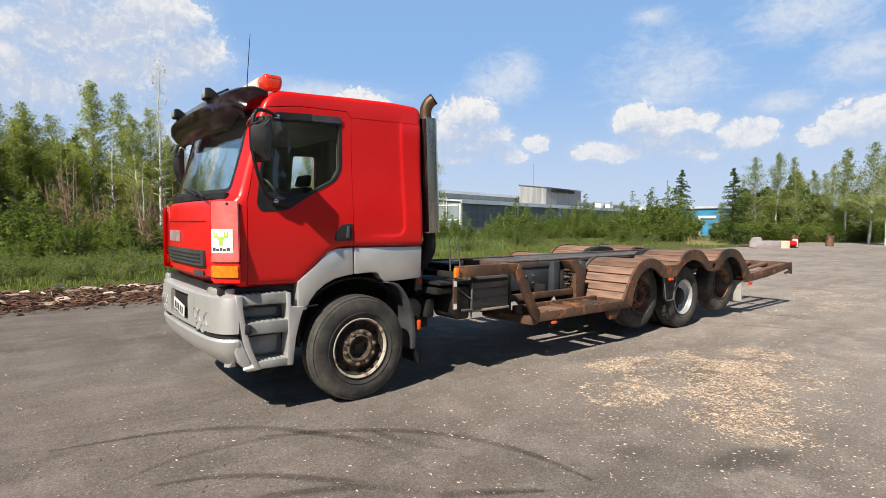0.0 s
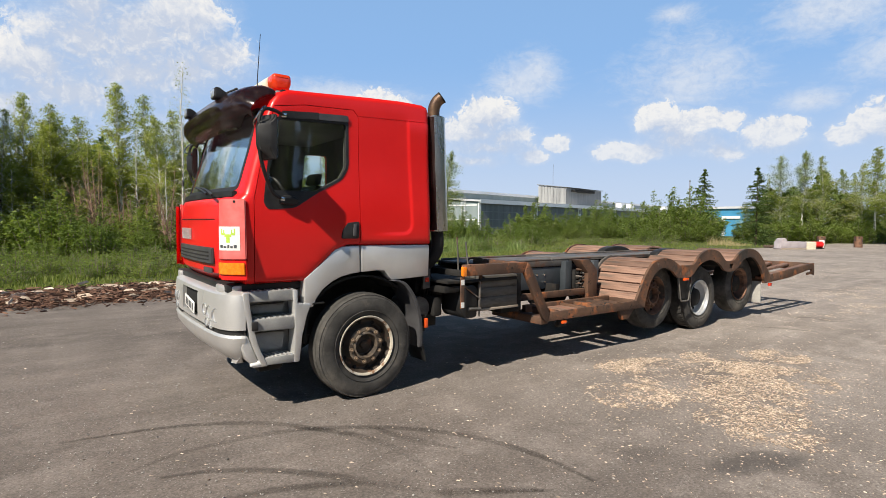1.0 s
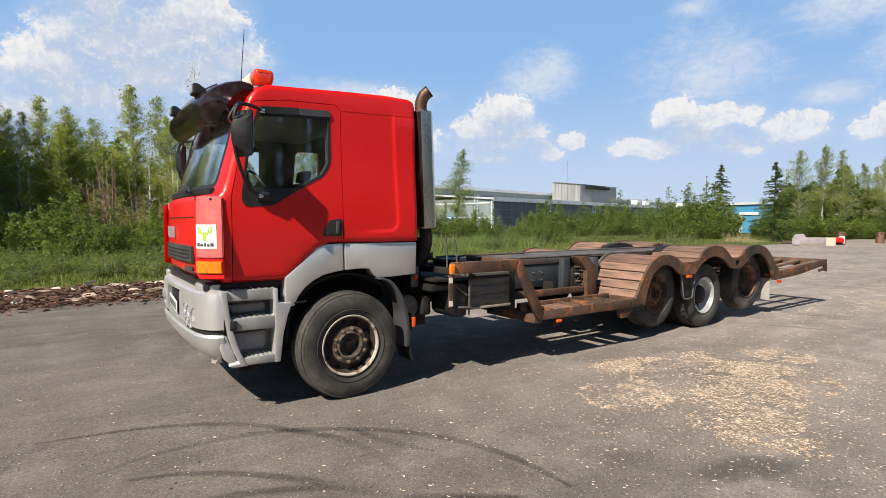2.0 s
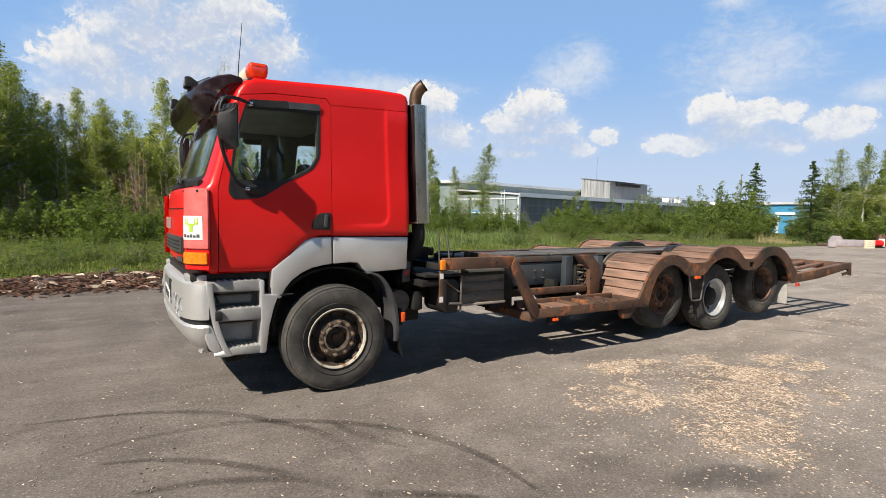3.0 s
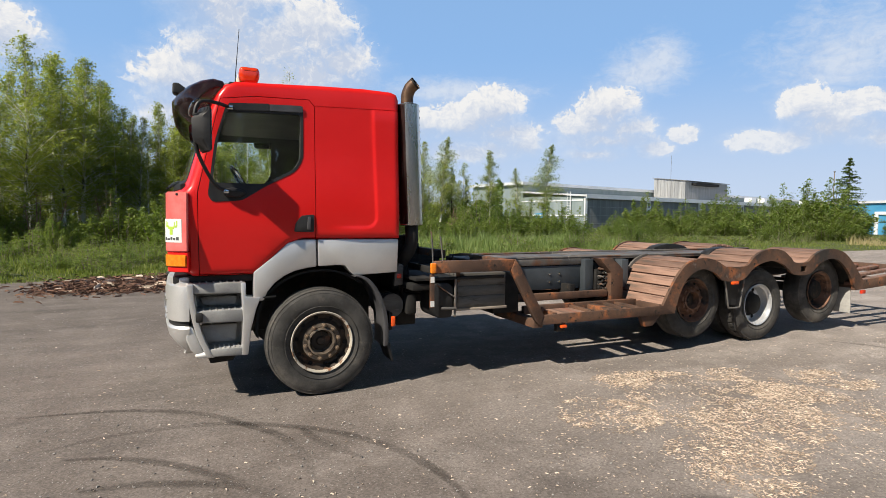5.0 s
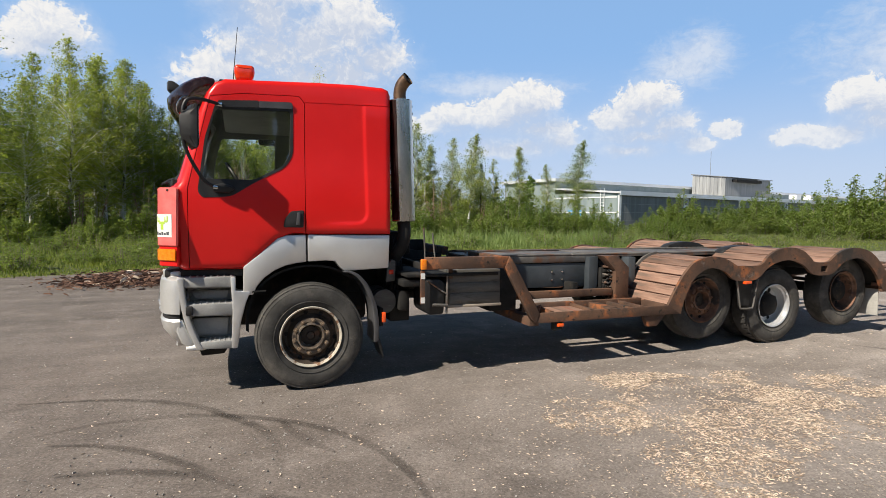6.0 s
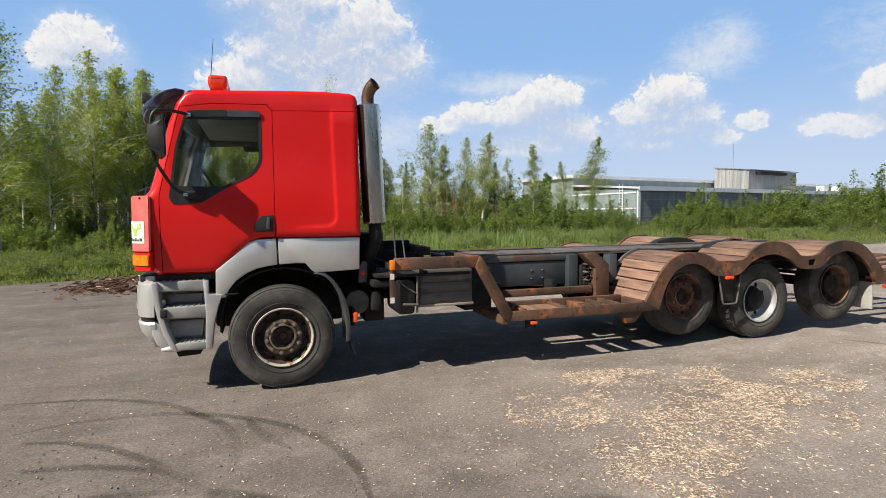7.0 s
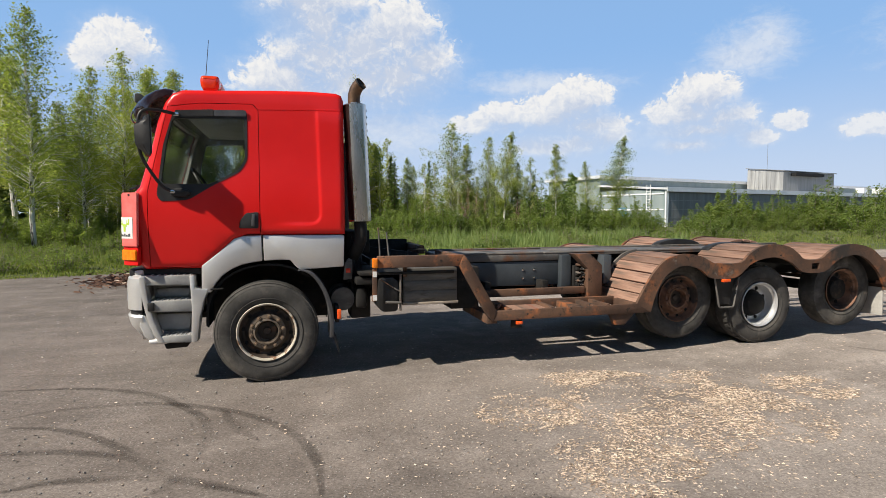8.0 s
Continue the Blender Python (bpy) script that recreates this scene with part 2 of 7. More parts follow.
STEPGREY = surface("step_plastic", (0.28, 0.28, 0.275), (0.37, 0.37, 0.36), 4.0, 0.55, 0.1, 0.08, 120, spots=[((0.46, 0.45, 0.42), 9.0, 0.58, 0.78), ((0.17, 0.16, 0.15), 3.0, 0.58, 0.74)])
BLACK = surface("black_plastic", (0.014, 0.014, 0.0145), (0.028, 0.028, 0.029), 5.0, 0.5, 0, 0.06, 160, spots=[((0.07, 0.065, 0.06), 8.0, 0.62, 0.85)], spec=0.35)
TRIM = surface("grey_trim", (0.05, 0.05, 0.055), (0.075, 0.075, 0.08), 5.0, 0.4, 0, 0.03, 160)
CHASSIS = surface("chassis_black", (0.011, 0.011, 0.011), (0.026, 0.025, 0.024), 4.0, 0.7, 0, 0.12, 80, spots=[((0.075, 0.05, 0.035), 5.0, 0.56, 0.75)], spec=0.25)
SLATE = surface("slate_paint", (0.048, 0.058, 0.068), (0.074, 0.086, 0.098), 2.0, 0.5, 0.1, 0.08, 90, spots=[((0.13, 0.09, 0.06), 4.0, 0.62, 0.78)], spec=0.4)
RUST = surface("rusty_steel", (0.088, 0.052, 0.037), (0.155, 0.086, 0.055), 3.0, 0.72, 0.2, 0.3, 90,
               spots=[((0.045, 0.038, 0.034), 1.6, 0.51, 0.63), ((0.36, 0.13, 0.050), 3.6, 0.52, 0.68), ((0.22, 0.19, 0.165), 2.4, 0.63, 0.72), ((0.025, 0.022, 0.02), 11.0, 0.61, 0.68)])
PLANK = surface("stained_plank", (0.185, 0.105, 0.074), (0.29, 0.175, 0.128), 2.0, 0.75, 0, 0.25, 60, vary=0.28, stretch=(6, 0.5, 6),
                spots=[((0.12, 0.085, 0.066), 2.0, 0.48, 0.66), ((0.27, 0.085, 0.052), 1.2, 0.54, 0.70), ((0.42, 0.33, 0.27), 5.0, 0.61, 0.72), ((0.065, 0.05, 0.042), 9.0, 0.60, 0.72)])
WORN = surface("worn_steel", (0.105, 0.10, 0.095), (0.19, 0.18, 0.165), 2.5, 0.6, 0.3, 0.18, 80, spots=[((0.17, 0.085, 0.05), 2.2, 0.50, 0.64), ((0.36, 0.33, 0.29), 6.0, 0.62, 0.72), ((0.05, 0.045, 0.04), 1.4, 0.55, 0.68)])
# base darkened to take in part of the shade on the tool chest
ALU = surface("dull_aluminium", (0.095, 0.092, 0.086), (0.16, 0.155, 0.145), 2.0, 0.6, 0.3, 0.1, 120, stretch=(1, 1, 5), spots=[((0.05, 0.045, 0.04), 3.0, 0.54, 0.72), ((0.26, 0.245, 0.22), 5.0, 0.64, 0.76)])
BOARD = surface("grey_board", (0.30, 0.25, 0.20), (0.40, 0.34, 0.28), 3.0, 0.8, 0, 0.2, 60, stretch=(0.6, 6, 6))
RUBBER = surface("tyre_rubber", (0.040, 0.039, 0.037), (0.075, 0.072, 0.068), 5.0, 0.8, 0, 0.14, 90, spots=[((0.145, 0.134, 0.118), 2.4, 0.48, 0.72), ((0.19, 0.165, 0.135), 9.0, 0.60, 0.80)], spec=0.3)
RIMDARK = surface("grimy_rim", (0.030, 0.024, 0.019), (0.065, 0.048, 0.036), 6.0, 0.65, 0.2, 0.2, 90, spots=[((0.16, 0.08, 0.045), 8.0, 0.58, 0.70)])
FLANGE = surface("greasy_flange", (0.125, 0.098, 0.074), (0.21, 0.17, 0.13), 7.0, 0.6, 0.2, 0.2, 90, spots=[((0.05, 0.038, 0.03), 6.0, 0.52, 0.64), ((0.38, 0.33, 0.25), 8.0, 0.64, 0.74)])
NUT = surface("rusty_tan_nut", (0.16, 0.115, 0.08), (0.25, 0.185, 0.13), 12.0, 0.6, 0.3, 0.1, 90)
RIMEDGE = surface("chipped_cream_rim", (0.50, 0.46, 0.38), (0.60, 0.56, 0.48), 7.0, 0.5, 0.1, 0.1, 90, spots=[((0.22, 0.12, 0.07), 9.0, 0.54, 0.62)])
RIMRUST = surface("rusty_rim", (0.15, 0.075, 0.045), (0.25, 0.135, 0.085), 6.0, 0.7, 0.2, 0.2, 90, spots=[((0.045, 0.035, 0.03), 4.0, 0.47, 0.62), ((0.33, 0.26, 0.20), 9.0, 0.62, 0.74)])
RIMSILVER = surface("silver_rim", (0.55, 0.56, 0.57), (0.68, 0.69, 0.70), 4.0, 0.35, 0.5, 0.05, 120)
STEEL = surface("brushed_steel", (0.62, 0.575, 0.52), (0.74, 0.69, 0.63), 1.5, 0.27, 1.0, 0.03, 40, stretch=(3, 3, 0.6), spots=[((0.34, 0.28, 0.23), 2.4, 0.60, 0.80)])
# the cab's reflection on the exhaust stack, put into a maroon colour
MAROON = surface("cab_reflection_maroon", (0.060, 0.026, 0.024), (0.115, 0.060, 0.052), 3.0, 0.32, 0.6, 0.03, 60, stretch=(4, 4, 0.5), spots=[((0.30, 0.24, 0.22), 3.0, 0.56, 0.74)])
BURNT = surface("burnt_pipe", (0.085, 0.052, 0.036), (0.17, 0.105, 0.062), 8.0, 0.5, 0.6, 0.08, 90, spots=[((0.30, 0.21, 0.11), 4.0, 0.56, 0.7)])
CHROME = surface("chrome", (0.55, 0.55, 0.55), (0.65, 0.65, 0.65), 4.0, 0.2, 1.0, 0.0, 100)
SMOKE = smoked("smoked_acrylic")
ORANGE = surface("amber_lens", (0.85, 0.20, 0.012), (0.95, 0.28, 0.02), 30.0, 0.2, 0, 0.08, 160, coat=0.5)
BEACON = surface("beacon_lens", (0.62, 0.035, 0.008), (0.75, 0.06, 0.012), 4.0, 0.18, 0, 0.0, 60, coat=0.6)
WHITE = surface("white_plastic", (0.74, 0.74, 0.72), (0.82, 0.82, 0.80), 5.0, 0.45, 0, 0.02, 120)
CREAM = surface("cream_plastic", (0.72, 0.66, 0.50), (0.80, 0.74, 0.58), 5.0, 0.5, 0, 0.02, 120)
REDLENS = surface("red_lens", (0.60, 0.03, 0.012), (0.7, 0.05, 0.02), 9.0, 0.25, 0, 0.0, 120, coat=0.4)
REDORANGE = surface("red_orange_lens", (0.82, 0.085, 0.012), (0.92, 0.13, 0.02), 20.0, 0.25, 0, 0.05, 120, coat=0.4)
GREEN = surface("lime_green_print", (0.42, 0.62, 0.06), (0.48, 0.68, 0.09), 9.0, 0.5, 0, 0.0, 120)
INK = surface("dark_print", (0.05, 0.055, 0.06), (0.08, 0.085, 0.09), 9.0, 0.5, 0, 0.0, 120)
CABIN = surface("cabin_grey", (0.10, 0.10, 0.10), (0.15, 0.15, 0.145), 3.0, 0.7, 0, 0.05, 120)
PILLAR = surface("pillar_grey", (0.24, 0.24, 0.235), (0.30, 0.30, 0.29), 3.0, 0.7, 0, 0.05, 120)
SEATS = surface("seat_cloth", (0.035, 0.04, 0.05), (0.06, 0.065, 0.075), 9.0, 0.9, 0, 0.1, 200)
PANE = glass("tinted_pane", (0.93, 0.96, 0.94))
SCREEN = glass("windscreen_pane", (0.93, 0.97, 0.95))
LAMPGLASS = surface("lamp_glass", (0.55, 0.57, 0.58), (0.66, 0.68, 0.70), 9.0, 0.1, 0.6, 0.0, 120, coat=0.5)
HOLE = surface("dark_hollow", (0.006, 0.006, 0.006), (0.01, 0.01, 0.01), 4.0, 0.9, 0, 0.0, 100)
BARK = surface("birch_bark", (0.55, 0.53, 0.48), (0.68, 0.66, 0.60), 3.0, 0.8, 0, 0.1, 40, stretch=(1, 1, 0.35), spots=[((0.06, 0.05, 0.045), 4.0, 0.56, 0.64)])
DARKBARK = surface("conifer_bark", (0.08, 0.055, 0.04), (0.13, 0.09, 0.065), 4.0, 0.9, 0, 0.2, 40)
GREYBARK = surface("twig_bark", (0.20, 0.16, 0.13), (0.30, 0.25, 0.21), 4.0, 0.9, 0, 0.1, 40)
BIRCHLEAF = leafy("birch_leaf", (0.215, 0.265, 0.080), (0.40, 0.43, 0.165), 0.55)
DARKLEAF = leafy("conifer_needle", (0.075, 0.12, 0.040), (0.15, 0.21, 0.075), 0.40)
SHRUBLEAF = leafy("willow_leaf", (0.135, 0.20, 0.055), (0.27, 0.33, 0.115), 0.50)
GRASSLEAF = leafy("meadow_grass", (0.095, 0.15, 0.032), (0.27, 0.30, 0.10), 0.4)
REEDLEAF = leafy("reed_blade", (0.14, 0.22, 0.07), (0.26, 0.33, 0.14), 0.4)
STRAW = leafy("dry_straw", (0.36, 0.30, 0.17), (0.50, 0.43, 0.27), 0.3)
TWIG = surface("dead_twig", (0.22, 0.13, 0.09), (0.33, 0.22, 0.16), 4.0, 0.9, 0, 0.1, 40)
CHIP = surface("wood_chip", (0.46, 0.365, 0.285), (0.66, 0.555, 0.455), 9.0, 0.8, 0, 0.05, 120, island=0.45)
DUSTCHIP = surface("bark_dust", (0.28, 0.20, 0.14), (0.46, 0.36, 0.275), 9.0, 0.9, 0, 0.05, 120, island=0.4)
BARKCHIP = surface("bark_litter", (0.10, 0.050, 0.034), (0.19, 0.105, 0.07), 5.0, 0.85, 0, 0.1, 60, island=0.55)
PEBBLE = surface("pebble", (0.22, 0.21, 0.20), (0.36, 0.34, 0.32), 9.0, 0.85, 0, 0.1, 60, island=0.4)


# ---------------------------------------------------------------- mesh helpers
def part(name, bm, material, parent=None, label="", smooth=35):
    """Links a bmesh as one mesh object under a thing or a part."""
    me = bpy.data.meshes.new(name)
    bmesh.ops.recalc_face_normals(bm, faces=bm.faces)
    if smooth:
        lim = radians(smooth)
        for f in bm.faces:
            f.smooth = True
        for e in bm.edges:
            e.smooth = len(e.link_faces) == 2 and e.calc_face_angle(0.0) < lim
    bm.to_mesh(me)
    bm.free()
    me.materials.append(material)
    ob = new(name, me)
    if parent is not None:
        ob.parent = parent
    if label:
        tagged(ob, label)
    return ob


def thing(name, at, label, category, group="", kind=""):
    ob = new(name)
    ob.empty_display_size = 0.2
    ob.location = at
    return tagged(ob, label, category, group, kind)


def poly(bm, pts):
    return bm.faces.new([bm.verts.new(p) for p in pts])


def prism(bm, pts, a, b, axis="y", bevel=0.0, seg=2):
    """Extrudes a flat outline from a to b along an axis; the outline lies in the other two (x z, x y or y z)."""
    def at(p, v):
        return {"y": (p[0], v, p[1]), "z": (p[0], p[1], v), "x": (v, p[0], p[1])}[axis]
    lo = [bm.verts.new(at(p, a)) for p in pts]
    hi = [bm.verts.new(at(p, b)) for p in pts]
    faces = [bm.faces.new(lo), bm.faces.new(hi[::-1])]
    n = len(pts)
    for i in range(n):
        faces.append(bm.faces.new((lo[i], hi[i], hi[(i + 1) % n], lo[(i + 1) % n])))
    bmesh.ops.recalc_face_normals(bm, faces=faces)
    if bevel:
        edges = list({e for f in faces for e in f.edges if e.calc_face_angle(0) > 0.6})
        bmesh.ops.bevel(bm, geom=edges, offset=bevel, segments=seg, affect="EDGES", profile=0.5)
    return bm


def box(bm, x0, x1, y0, y1, z0, z1, bevel=0.0, seg=2):
    return prism(bm, [(x0, z0), (x1, z0), (x1, z1), (x0, z1)], y0, y1, "y", bevel, seg)


def B():
    return bmesh.new()


def beam(bm, p, q, w, h, bevel=0.006):
    """A square bar from p to q."""
    p, q = Vector(p), Vector(q)
    d = (q - p).normalized()
    side = d.cross(Vector((0, 0, 1)))
    side = side.normalized() if side.length > 1e-4 else Vector((0, 1, 0))
    up = side.cross(d)
    ring = [[bm.verts.new(c + side * w / 2 * a + up * h / 2 * b) for a, b in ((-1, -1), (1, -1), (1, 1), (-1, 1))] for c in (p, q)]
    fs = [bm.faces.new(ring[0]), bm.faces.new(ring[1][::-1])] + [bm.faces.new((ring[0][i], ring[1][i], ring[1][(i + 1) % 4], ring[0][(i + 1) % 4])) for i in range(4)]
    bmesh.ops.recalc_face_normals(bm, faces=fs)
    if bevel:
        bmesh.ops.bevel(bm, geom=list({e for f in fs for e in f.edges}), offset=bevel, segments=1, affect="EDGES")
    return bm


def tube(bm, pts, r, seg=10, cap=True):
    """A round tube along a line of points; r: one radius or one for each point."""
    pts = [Vector(p) for p in pts]
    rs = r if isinstance(r, (list, tuple)) else [r] * len(pts)
    rings, ref = [], None
    for i, p in enumerate(pts):
        d = (pts[min(i + 1, len(pts) - 1)] - pts[max(i - 1, 0)]).normalized()
        if ref is None:
            ref = d.orthogonal().normalized()
        ref = (ref - d * ref.dot(d)).normalized()
        o = d.cross(ref)
        rings.append([bm.verts.new(p + rs[i] * (math.cos(a) * ref + math.sin(a) * o)) for a in (2 * math.pi * k / seg for k in range(seg))])
    for a, b in zip(rings, rings[1:]):
        for k in range(seg):
            bm.faces.new((a[k], a[(k + 1) % seg], b[(k + 1) % seg], b[k]))
    if cap:
        bm.faces.new(rings[0][::-1])
        bm.faces.new(rings[-1])
    return bm


def smooth_line(pts, n=6):
    """Points along a soft curve through the given ones."""
    pts = [Vector(p) for p in pts]
    out = []
    for i in range(len(pts) - 1):
        a, b, c, d = pts[max(i - 1, 0)], pts[i], pts[i + 1], pts[min(i + 2, len(pts) - 1)]
        for k in range(n):
            s = k / n
            out.append(0.5 * ((2 * b) + (c - a) * s + (2 * a - 5 * b + 4 * c - d) * s * s + (3 * b - a - 3 * c + d) * s ** 3))
    return out + [pts[-1]]


def lathe(bm, prof, origin, seg=40, axis="y"):
    """Turns a profile of (radius, offset along the axis)."""
    o = Vector(origin)
    rings = []
    for r, h in prof:
        ring = []
        for k in range(seg):
            a = 2 * math.pi * k / seg
            c, s = r * math.cos(a), r * math.sin(a)
            ring.append(bm.verts.new(o + Vector({"y": (c, h, s), "z": (c, s, h), "x": (h, c, s)}[axis])))
        rings.append(ring)
    for a, b in zip(rings, rings[1:]):
        for k in range(seg):
            bm.faces.new((a[k], a[(k + 1) % seg], b[(k + 1) % seg], b[k]))
    return bm


def round_poly(pts, r, seg=3):
    """The outline with its corners rounded."""
    out, n = [], len(pts)
    for i in range(n):
        a, b, c = Vector(pts[i - 1]), Vector(pts[i]), Vector(pts[(i + 1) % n])
        u, v = (a - b), (c - b)
        d = min(r, u.length * 0.45, v.length * 0.45)
        p, q = b + u.normalized() * d, b + v.normalized() * d
        for k in range(seg + 1):
            s = k / seg
            out.append(tuple((1 - s) ** 2 * p + 2 * s * (1 - s) * b + s * s * q))
    return out


def inset_poly(pts, d):
    """A counter-clockwise or clockwise outline moved inwards by d."""
    area = sum(pts[i - 1][0] * p[1] - p[0] * pts[i - 1][1] for i, p in enumerate(pts))
    sign = 1 if area > 0 else -1
    out, n = [], len(pts)
    for i in range(n):
        a, b, c = Vector(pts[i - 1]), Vector(pts[i]), Vector(pts[(i + 1) % n])
        u, v = (b - a).normalized(), (c - b).normalized()
        nu, nv = Vector((-u.y, u.x)) * sign, Vector((-v.y, v.x)) * sign
        m = nu + nv
        m = m / max(m.dot(nu), 0.35) if m.length > 1e-6 else nu
        out.append(tuple(b + m * d))
    return out


def as_mesh(bm):
    me = bpy.data.meshes.new("temporary")
    bm.to_mesh(me)
    bm.free()
    return me


def combine(bm, other, how):
    """Cuts, joins or intersects two solids and returns the result as a bmesh."""
    a, b = new("temporary", as_mesh(bm)), new("temporary", as_mesh(other))
    m = a.modifiers.new("cut", "BOOLEAN")
    m.object, m.operation, m.solver = b, how, "EXACT"
    got = bmesh.new()
    dg = bpy.context.evaluated_depsgraph_get()
    dg.update()
    ev = a.evaluated_get(dg)
    got.from_mesh(ev.to_mesh())
    ev.to_mesh_clear()
    for o in (a, b):
        me = o.data
        bpy.data.objects.remove(o)
        bpy.data.meshes.remove(me)
    return got


def mirror_y(bm):
    for v in bm.verts:
        v.co.y = -v.co.y
    bmesh.ops.reverse_faces(bm, faces=bm.faces)
    return bm


# ---------------------------------------------------------------- the lorry
# its own axes: x from the front axle to the rear, y to the far side, z up
LORRY = thing("lorry", (2.73, 6.0, 0), "red and silver lorry with an empty rusty machine-carrier deck", "lorry")

CAB_SIDE = [(-1.24, 1.20), (-1.33, 1.28), (-1.345, 1.5), (-1.34, 1.78), (-1.315, 1.96), (-1.27, 2.01), (-1.175, 2.34), (-1.08, 2.66), (-0.985, 2.85), (-0.90, 2.935), (-0.78, 2.975),
            (-0.47, 2.99), (0.06, 3.02), (0.45, 3.035), (0.735, 3.03), (0.797, 3.008), (0.82, 2.95), (0.82, 2.2), (0.82, 1.53), (-0.17, 1.53), (-0.30, 1.485), (-0.60, 1.20)]


def cab_solid(d=0.0):
    """The cab's outer form, moved inwards by d."""
    half, r = 1.13 - d, 0.06
    base = inset_poly(CAB_SIDE, d) if d else CAB_SIDE
    stations = [(-half + r - r * math.cos(k * math.pi / 8), r * (1 - math.sin(k * math.pi / 8))) for k in range(5)]
    stations += [(y * (half - r), 0.0) for y in (-0.8, -0.55, -0.25, 0, 0.25, 0.55, 0.8)]
    stations += [(-y, i) for y, i in stations[4::-1]]
    bm = B()
    rings = []
    for y, i in stations:
        rings.append([bm.verts.new((x, y, z)) for x, z in (inset_poly(base, i) if i > 1e-5 else base)])
    n = len(base)
    for a, b in zip(rings, rings[1:]):
        for k in range(n):
            bm.faces.new((a[k], a[(k + 1) % n], b[(k + 1) % n], b[k]))
    bm.faces.new(rings[0])
    bm.faces.new(rings[-1][::-1])
    cuts = [(0, 0, z) for z in (1.3, 1.4, 1.5, 1.57, 1.60, 1.615, 1.63, 1.645, 1.66, 1.68, 1.70, 1.72, 1.75, 1.8, 1.9, 2.0, 2.1, 2.2, 2.3, 2.4, 2.5, 2.6, 2.7, 2.8, 2.84, 2.87)]
    cuts += [(x, 0, 0) for x in (-1.1, -0.95, -0.8, -0.65, -0.5, -0.35, -0.2, -0.046, -0.036, 0.05, 0.15, 0.25, 0.35, 0.42, 0.46, 0.49, 0.515, 0.53, 0.54, 0.55, 0.56, 0.57, 0.58, 0.595, 0.62, 0.68, 0.74)]
    for co in cuts:
        bmesh.ops.bisect_plane(bm, geom=bm.verts[:] + bm.edges[:] + bm.faces[:], plane_co=co, plane_no=(0, 0, 1) if co[2] else (1, 0, 0))

    def ramp(v0, lo, hi):
        u = min(max((v0 - lo) / (hi - lo), 0), 1)
        return u * u * (3 - 2 * u)

    def strip(x, z):
        """The strip that stands proud behind and below the sleeper's side field, with one rounded corner."""
        qx, qz = x - (0.455 - 0.026 * (z - 1.8)), 1.75 - z
        out = (math.hypot(qx, qz) if qx > 0 and qz > 0 else max(qx, qz)) - 0.12
        return ramp(out, -0.035, 0.008) * ramp(x, 0.0, 0.42) * (1 - ramp(z, 2.80, 2.86))
    for v in bm.verts:
        x, y, z = v.co
        s = abs(y) / 1.13
        grow = 0.045 * math.exp(-((z - 1.72) / 0.5) ** 2) + (0.013 * strip(x, z) if abs(y) > 1.02 else 0.0)
        v.co.y = y * (1 + grow / 1.13)
        v.co.x = x + 0.125 * s ** 3 * min(max((-0.7 - x) / 0.45, 0), 1)
    bmesh.ops.triangulate(bm, faces=bm.faces)
    bmesh.ops.recalc_face_normals(bm, faces=bm.faces)
    return bm


def shell(a, b):
    """The skin between two depths: the outer form with the inner one as a hollow in it."""
    bm, hollow = cab_solid(a), cab_solid(b)
    bmesh.ops.reverse_faces(hollow, faces=hollow.faces)
    me = as_mesh(hollow)
    bm.from_mesh(me)
    bpy.data.meshes.remove(me)
    return bm


def cutter(pts, y0, y1, r=0.0):
    return prism(B(), round_poly(pts, r) if r else pts, y0, y1, "y")


WINDOW = [(-0.845, 2.69), (-0.18, 2.715), (-0.185, 2.30), (-0.25, 2.19), (-0.52, 2.045), (-0.965, 2.045), (-0.915, 2.42)]
SURROUND = [(-0.84, 2.755), (-0.47, 2.785), (-0.155, 2.80), (-0.158, 2.295), (-0.232, 2.172), (-0.508, 2.022), (-0.72, 1.885), (-0.97, 1.87), (-1.005, 1.93), (-0.99, 2.05), (-0.94, 2.42)]
DOOR = [(-0.885, 2.80), (-0.60, 2.845), (-0.10, 2.86), (-0.05, 2.80), (-0.05, 1.54), (-0.17, 1.54), (-0.305, 1.492), (-0.61, 1.215), (-1.08, 1.215), (-1.085, 1.67), (-1.085, 1.95), (-1.03, 2.2), (-0.965, 2.48)]
SLEEPER_PANE = [(0.25, 2.18), (0.62, 2.16), (0.62, 2.68), (0.29, 2.67)]
FRONT_PANE = [(-0.99, 2.05), (0.99, 2.05), (0.965, 2.80), (-0.965, 2.80)]

cab_bm = shell(0.0, 0.05)
pane_cut = prism(B(), round_poly(FRONT_PANE, 0.07), -1.9, -0.72, "x")
cab_bm = combine(cab_bm, pane_cut, "DIFFERENCE")
for y0, y1 in ((-1.5, -0.9), (0.9, 1.5)):
    cab_bm = combine(cab_bm, cutter(inset_poly(DOOR, -0.006), y0, y1), "DIFFERENCE")
cab_bm = combine(cab_bm, cutter(SLEEPER_PANE, 0.9, 1.5, 0.05), "DIFFERENCE")
